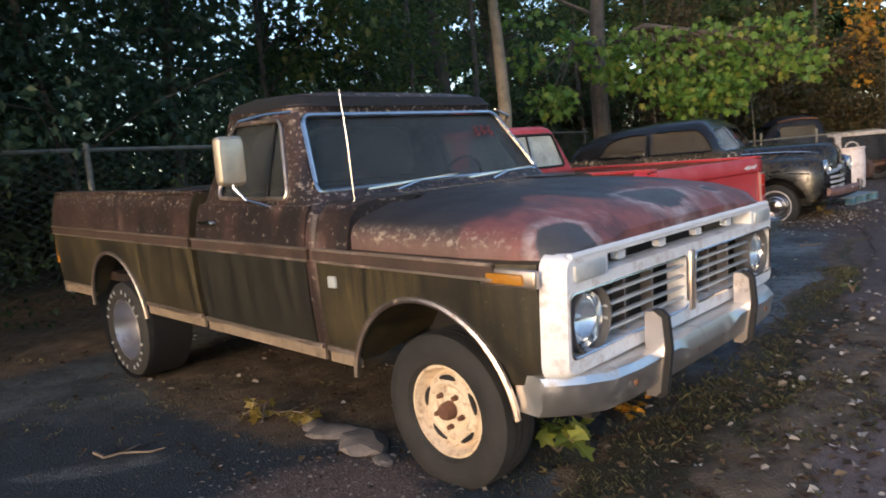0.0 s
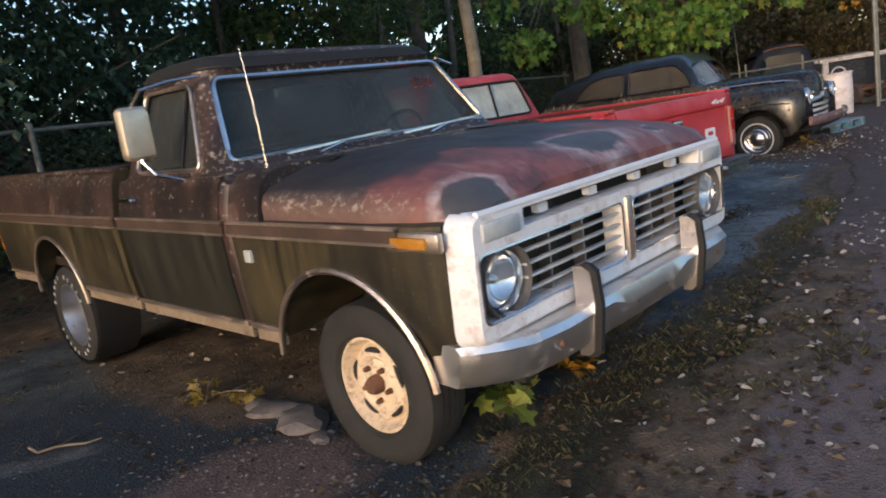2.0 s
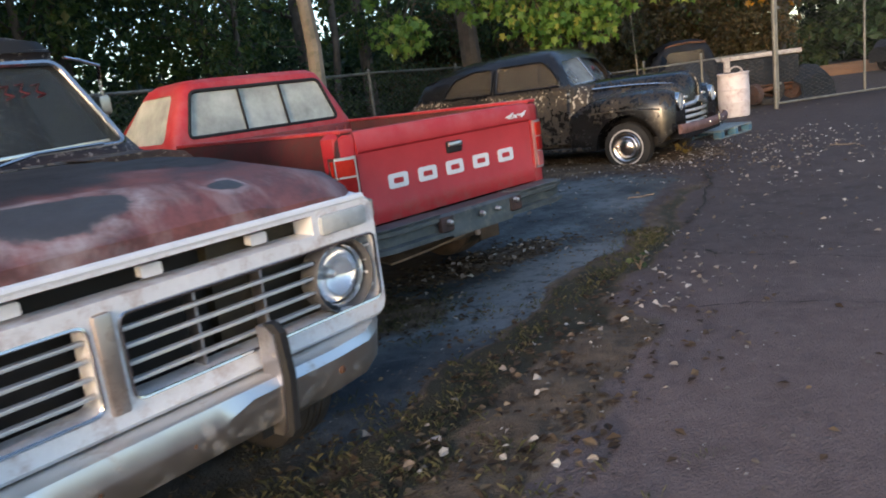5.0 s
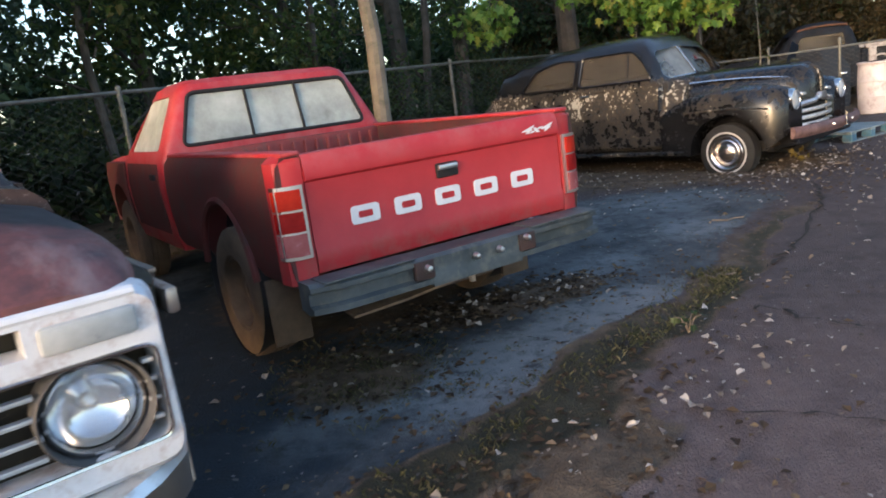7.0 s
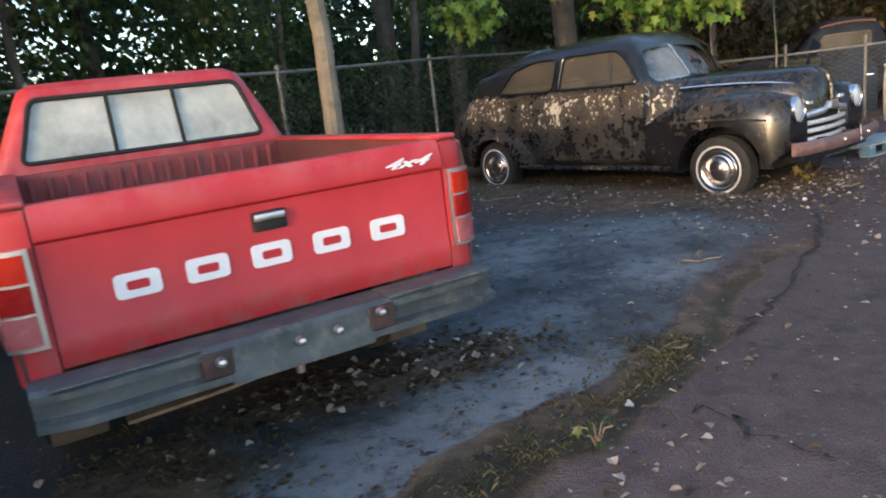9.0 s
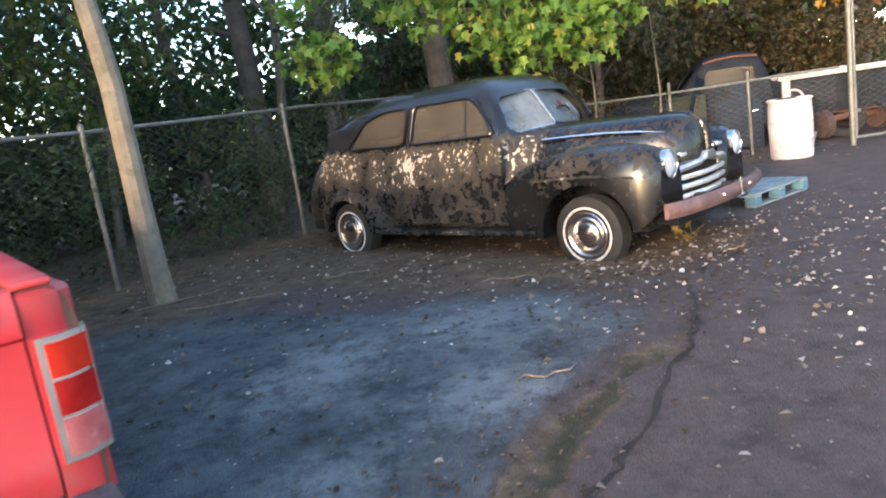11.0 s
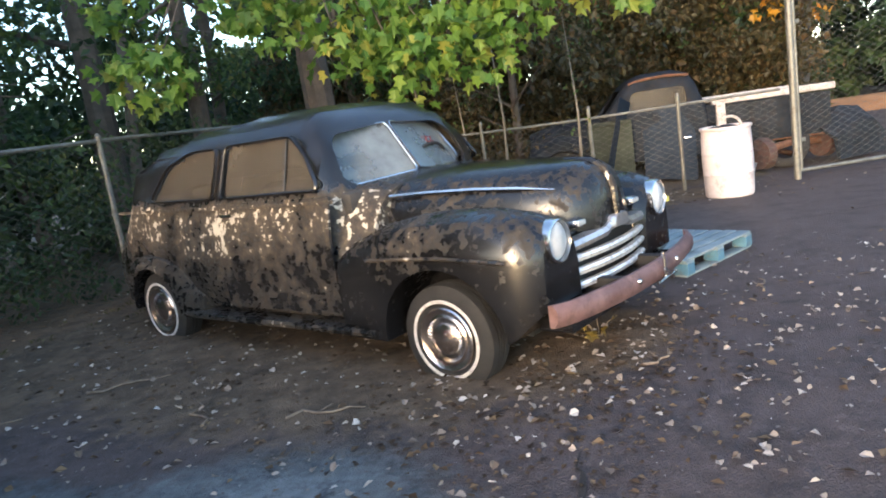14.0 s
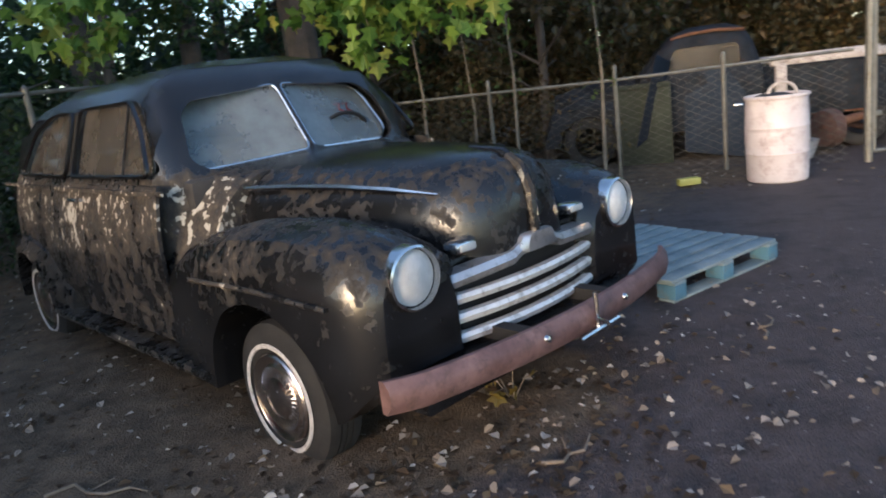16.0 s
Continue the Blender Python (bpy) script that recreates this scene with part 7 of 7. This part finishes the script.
def build_grit():
    """Loose grit and pebbles, thickest in the bays and along the broken edge."""
    rng = np.random.default_rng(21)
    p = np.concatenate([np.column_stack([rng.uniform(-2.0, 7.5, 9000), rng.uniform(1.2, 12.0, 9000)]), rng.normal(0, 1, (1500, 2)) * (0.35, 0.3) + (-0.49, 2.05)])
    keep = (p[:, 1] < p[:, 0] * 1.3 + 9) & (p[:, 1] > p[:, 0] * 1.3 - 4)
    p = p[keep]
    strewn("grit", p, rng.uniform(0.006, 0.02, len(p)) * rng.choice([1, 1, 1.6], len(p)), rng, M_GRIT, "loose grit and pebbles on the asphalt", "grit", LEAF, 0.8, 0.01)


M_GRIT = leaf_material("pale_grit", (0.05, 0.043, 0.04), (0.2, 0.175, 0.16), (0.42, 0.39, 0.37), 0.8)
build_grit()
M_LITTER_BROWN = leaf_material("brown_dead_leaf", (0.035, 0.022, 0.013), (0.13, 0.085, 0.05), (0.24, 0.17, 0.1), 0.75)


def build_grass():
    rng = np.random.default_rng(9)
    tufts = []
    e = np.array(EDGE)
    for k in range(420):
        i = rng.integers(1, 6)
        t = rng.uniform()
        d = (e[i + 1] - e[i]) / np.linalg.norm(e[i + 1] - e[i])
        p = e[i] * (1 - t) + e[i + 1] * t + np.array([-d[1], d[0]]) * (0.1 + abs(rng.normal(0, 0.22 if i < 3 else 0.1)))
        tufts.append((*p, rng.uniform(0.4, 1.0)))
    for k in range(160):
        tufts.append((rng.normal(1.55, 0.3), rng.normal(2.75, 0.4), rng.uniform(0.5, 1.1)))
        tufts.append((rng.normal(1.5, 0.25), rng.normal(4.8, 0.25), rng.uniform(0.4, 0.9)))
        tufts.append((rng.normal(-1.2, 0.9), rng.normal(3.6, 0.35), rng.uniform(0.3, 0.8)))
        f = fence_line(rng.uniform(-4, 13), -rng.uniform(0.05, 0.7))
        tufts.append((*f, rng.uniform(0.6, 1.5)))
    verts, faces = [], []
    for x, y, s in tufts:
        z = float(lot_height(np.array(x), np.array(y)))
        for b in range(16):
            a, lean, h = rng.uniform(0, math.tau), rng.uniform(0.3, 1.2), s * rng.uniform(0.012, 0.042)
            px, py = x + rng.normal(0, 0.035), y + rng.normal(0, 0.035)
            dx, dy, w = math.cos(a) * h * lean, math.sin(a) * h * lean, 0.0013
            n = len(verts)
            verts += [(px - w * math.sin(a), py + w * math.cos(a), z), (px + w * math.sin(a), py - w * math.cos(a), z), (px + dx * 0.4, py + dy * 0.4, z + h * 0.75), (px + dx, py + dy, z + h)]
            faces += [(n, n + 1, n + 2), (n, n + 2, n + 3)]
    me = bpy.data.meshes.new("grass_tufts")
    me.from_pydata(verts, [], faces)
    me.materials.append(M_GRASS)
    tagged(new("grass_tufts", me), "short dry grass and weeds along the asphalt edge", "grass", kind="stuff")


def build_sticks():
    rng = np.random.default_rng(4)
    spots = [(3.75, 7.3, 0.35, 25), (1.3, 9.6, 0.9, 15), (0.7, 9.9, 0.8, 40), (2.2, 10.1, 0.5, 20), (3.6, 9.2, 0.4, 5), (-0.94, 3.00, 0.3, 10), (-1.64, 2.60, 0.35, 15), (5.3, 9.3, 0.25, 50), (3.4, 5.9, 0.18, 10), (6.3, 10.3, 0.3, 70), (2.9, 9.4, 0.35, 100), (6.4, 8.6, 0.3, 160)]
    for x, y, n, a in spots:
        z = float(lot_height(np.array(x), np.array(y)))
        stick = thing("stick", pose(x, y, z, 0, 0, a), "dry broken twig lying on the ground", "stick", "fallen twigs")
        pts = [(n * (k / 5 - 0.5), 0.03 * rng.normal(), 0.012 + 0.006 * rng.uniform()) for k in range(6)]
        part("twig", tube(pts, [0.008, 0.007, 0.006, 0.006, 0.005, 0.003], 6), M_TWIG, stick)
        part("side_twig", tube([pts[2], (pts[2][0] + 0.07, 0.07, 0.02)], [0.004, 0.002], 5), M_TWIG, stick)


def build_stones():
    rng = np.random.default_rng(8)
    for x, y, s in ((-0.46, 2.50, 0.14), (-0.64, 2.68, 0.12), (-0.34, 2.32, 0.06), (-0.76, 2.80, 0.08), (1.46, 2.32, 0.03), (1.06, 2.60, 0.025)):
        z = float(lot_height(np.array(x), np.array(y)))
        stone = bmesh.new()
        bmesh.ops.create_icosphere(stone, subdivisions=2, radius=1.0)
        for v in stone.verts:
            k = 1 + 0.3 * noise.noise(v.co * 1.7 + Vector((x * 9, y * 9, 0)))
            v.co = Vector((v.co.x * s * k * 1.2, v.co.y * s * k * 0.8, max(-0.3, v.co.z) * s * 0.28 * k))
        ob = part("asphalt_lump", stone, M_STONE, None, smooth=20)
        ob.matrix_basis = pose(x, y, z + s * 0.12, 0, 0, rng.uniform(0, 360))
        tagged(ob, "broken lump of asphalt beside the front tyre", "rubble", "asphalt lumps")


def weed(x, y, h, n, material, label, rng, size=0.08):
    z = float(lot_height(np.array(x), np.array(y)))
    root = thing("weed", pose(x, y, z), label, "plant")
    bm, places = bmesh.new(), []
    for k in range(n):
        a = math.tau * k / n + rng.uniform(-0.4, 0.4)
        tip = Vector((h * 0.7 * math.cos(a), h * 0.7 * math.sin(a), h * rng.uniform(0.4, 1.0)))
        tube([(0, 0, -0.01), tip * 0.5 + Vector((0, 0, 0.03)), tip], [0.004, 0.003, 0.002], 5, bm)
        places += [tip, tip * 0.7 + Vector((0, 0, 0.02))]
    part("stem", bm, M_TWIG, root)
    me = leaf_mesh("leaves", np.array([tuple(p) for p in places]), size * rng.uniform(0.7, 1.3, len(places)), rng, MAPLE, 0.5)
    me.materials.append(material)
    ob = new("leaves", me)
    ob.parent = root
    return root


def build_weeds():
    rng = np.random.default_rng(2)
    weed(0.42, 2.31, 0.17, 6, M_LEAF_WEED, "yellow-green weed growing under the front bumper", rng, 0.1)
    weed(0.49, 2.45, 0.13, 5, M_LEAF_WEED, "low yellow-green weed by the front bumper", rng, 0.08)
    weed(-1.09, 2.95, 0.12, 6, M_LEAF_YELLOW_DULL, "small yellowing weed beside the pickup's sill", rng, 0.06)
    weed(-0.84, 2.82, 0.1, 5, M_LEAF_YELLOW_DULL, "small yellowing weed beside the pickup's sill", rng, 0.06)
    weed(5.1, 9.75, 0.16, 6, M_LEAF_YELLOW_DULL, "brown-yellow weed under the sedan's bumper", rng, 0.06)
    weed(3.05, 5.05, 0.09, 6, M_LEAF_DARK, "green weed in the crack at the asphalt edge", rng, 0.035)
    # saplings that stand against the low fence
    for x, y, h in ((4.1, 15.3, 2.3), (5.15, 15.2, 2.6), (6.1, 15.1, 2.4), (4.65, 15.6, 1.9)):
        root = thing("sapling", pose(x, y, 0.03), "thin bare-stemmed sapling grown beside the low fence", "sapling", "saplings at the fence")
        part("stem", tube([(0, 0, 0), (0.04, 0.02, h * 0.5), (-0.03, 0, h)], [0.022, 0.016, 0.005], 7), M_PALE_BARK, root)
        foliage("leaves", [(0, 0, h * k, 0.18) for k in (0.45, 0.65, 0.85, 1.0)], 500, 0.06, M_LEAF_MID, rng, root)


M_LEAF_WEED = leaf_material("yellow_green_weed_leaf", (0.2, 0.24, 0.04), (0.4, 0.42, 0.1))
M_LEAF_YELLOW_DULL = leaf_material("dull_yellow_weed_leaf", (0.12, 0.09, 0.02), (0.26, 0.19, 0.05))


def build_cracks():
    rng = np.random.default_rng(14)
    for pts in (((3.42, 5.36), (3.62, 5.08), (3.9, 4.85), (4.4, 4.5), (5.2, 4.2)), ((2.2, 5.15), (2.45, 5.0), (2.72, 4.95), (2.85, 4.7)), ((3.65, 6.0), (4.0, 6.5), (4.55, 7.7), (4.75, 8.5)), ((5.6, 9.0), (6.6, 8.3), (7.6, 8.2)), ((2.9, 4.2), (3.6, 4.0), (4.2, 3.5)), ((-1.9, 2.5), (-1.5, 2.75), (-1.2, 2.5), (-1.0, 2.2)), ((6.0, 12.6), (7.5, 12.2), (9.0, 12.4))):
        line = []
        for a, b in zip(pts, pts[1:]):
            for k in range(10):
                t = k / 10
                line.append((a[0] + (b[0] - a[0]) * t + rng.normal(0, 0.02), a[1] + (b[1] - a[1]) * t + rng.normal(0, 0.02)))
        left, right = [], []
        for i, (x, y) in enumerate(line):
            w = 0.0075 * rng.uniform(0.4, 1.6) * min(1.0, i / 3, (len(line) - 1 - i) / 3 + 0.02) + 0.002
            z = float(lot_height(np.array(x), np.array(y))) + 0.009
            left.append((x - w, y + w * 0.6, z))
            right.append((x + w, y - w * 0.6, z))
        bm = bmesh.new()
        vs = [(bm.verts.new(a), bm.verts.new(b)) for a, b in zip(left, right)]
        for (a, b), (c, d) in zip(vs, vs[1:]):
            bm.faces.new((a, b, d, c))
        tagged(part("asphalt_crack", bm, M_CRACK), "dark dirt-filled crack in the asphalt", "crack", kind="structure")


M_CRACK = worn("crack_dirt", (0.014, 0.011, 0.009), (0.035, 0.027, 0.02), 20, (0.85, 0.95), relief=0.006)
build_cracks()
build_litter()
build_grass()
build_sticks()
build_stones()
build_weeds()
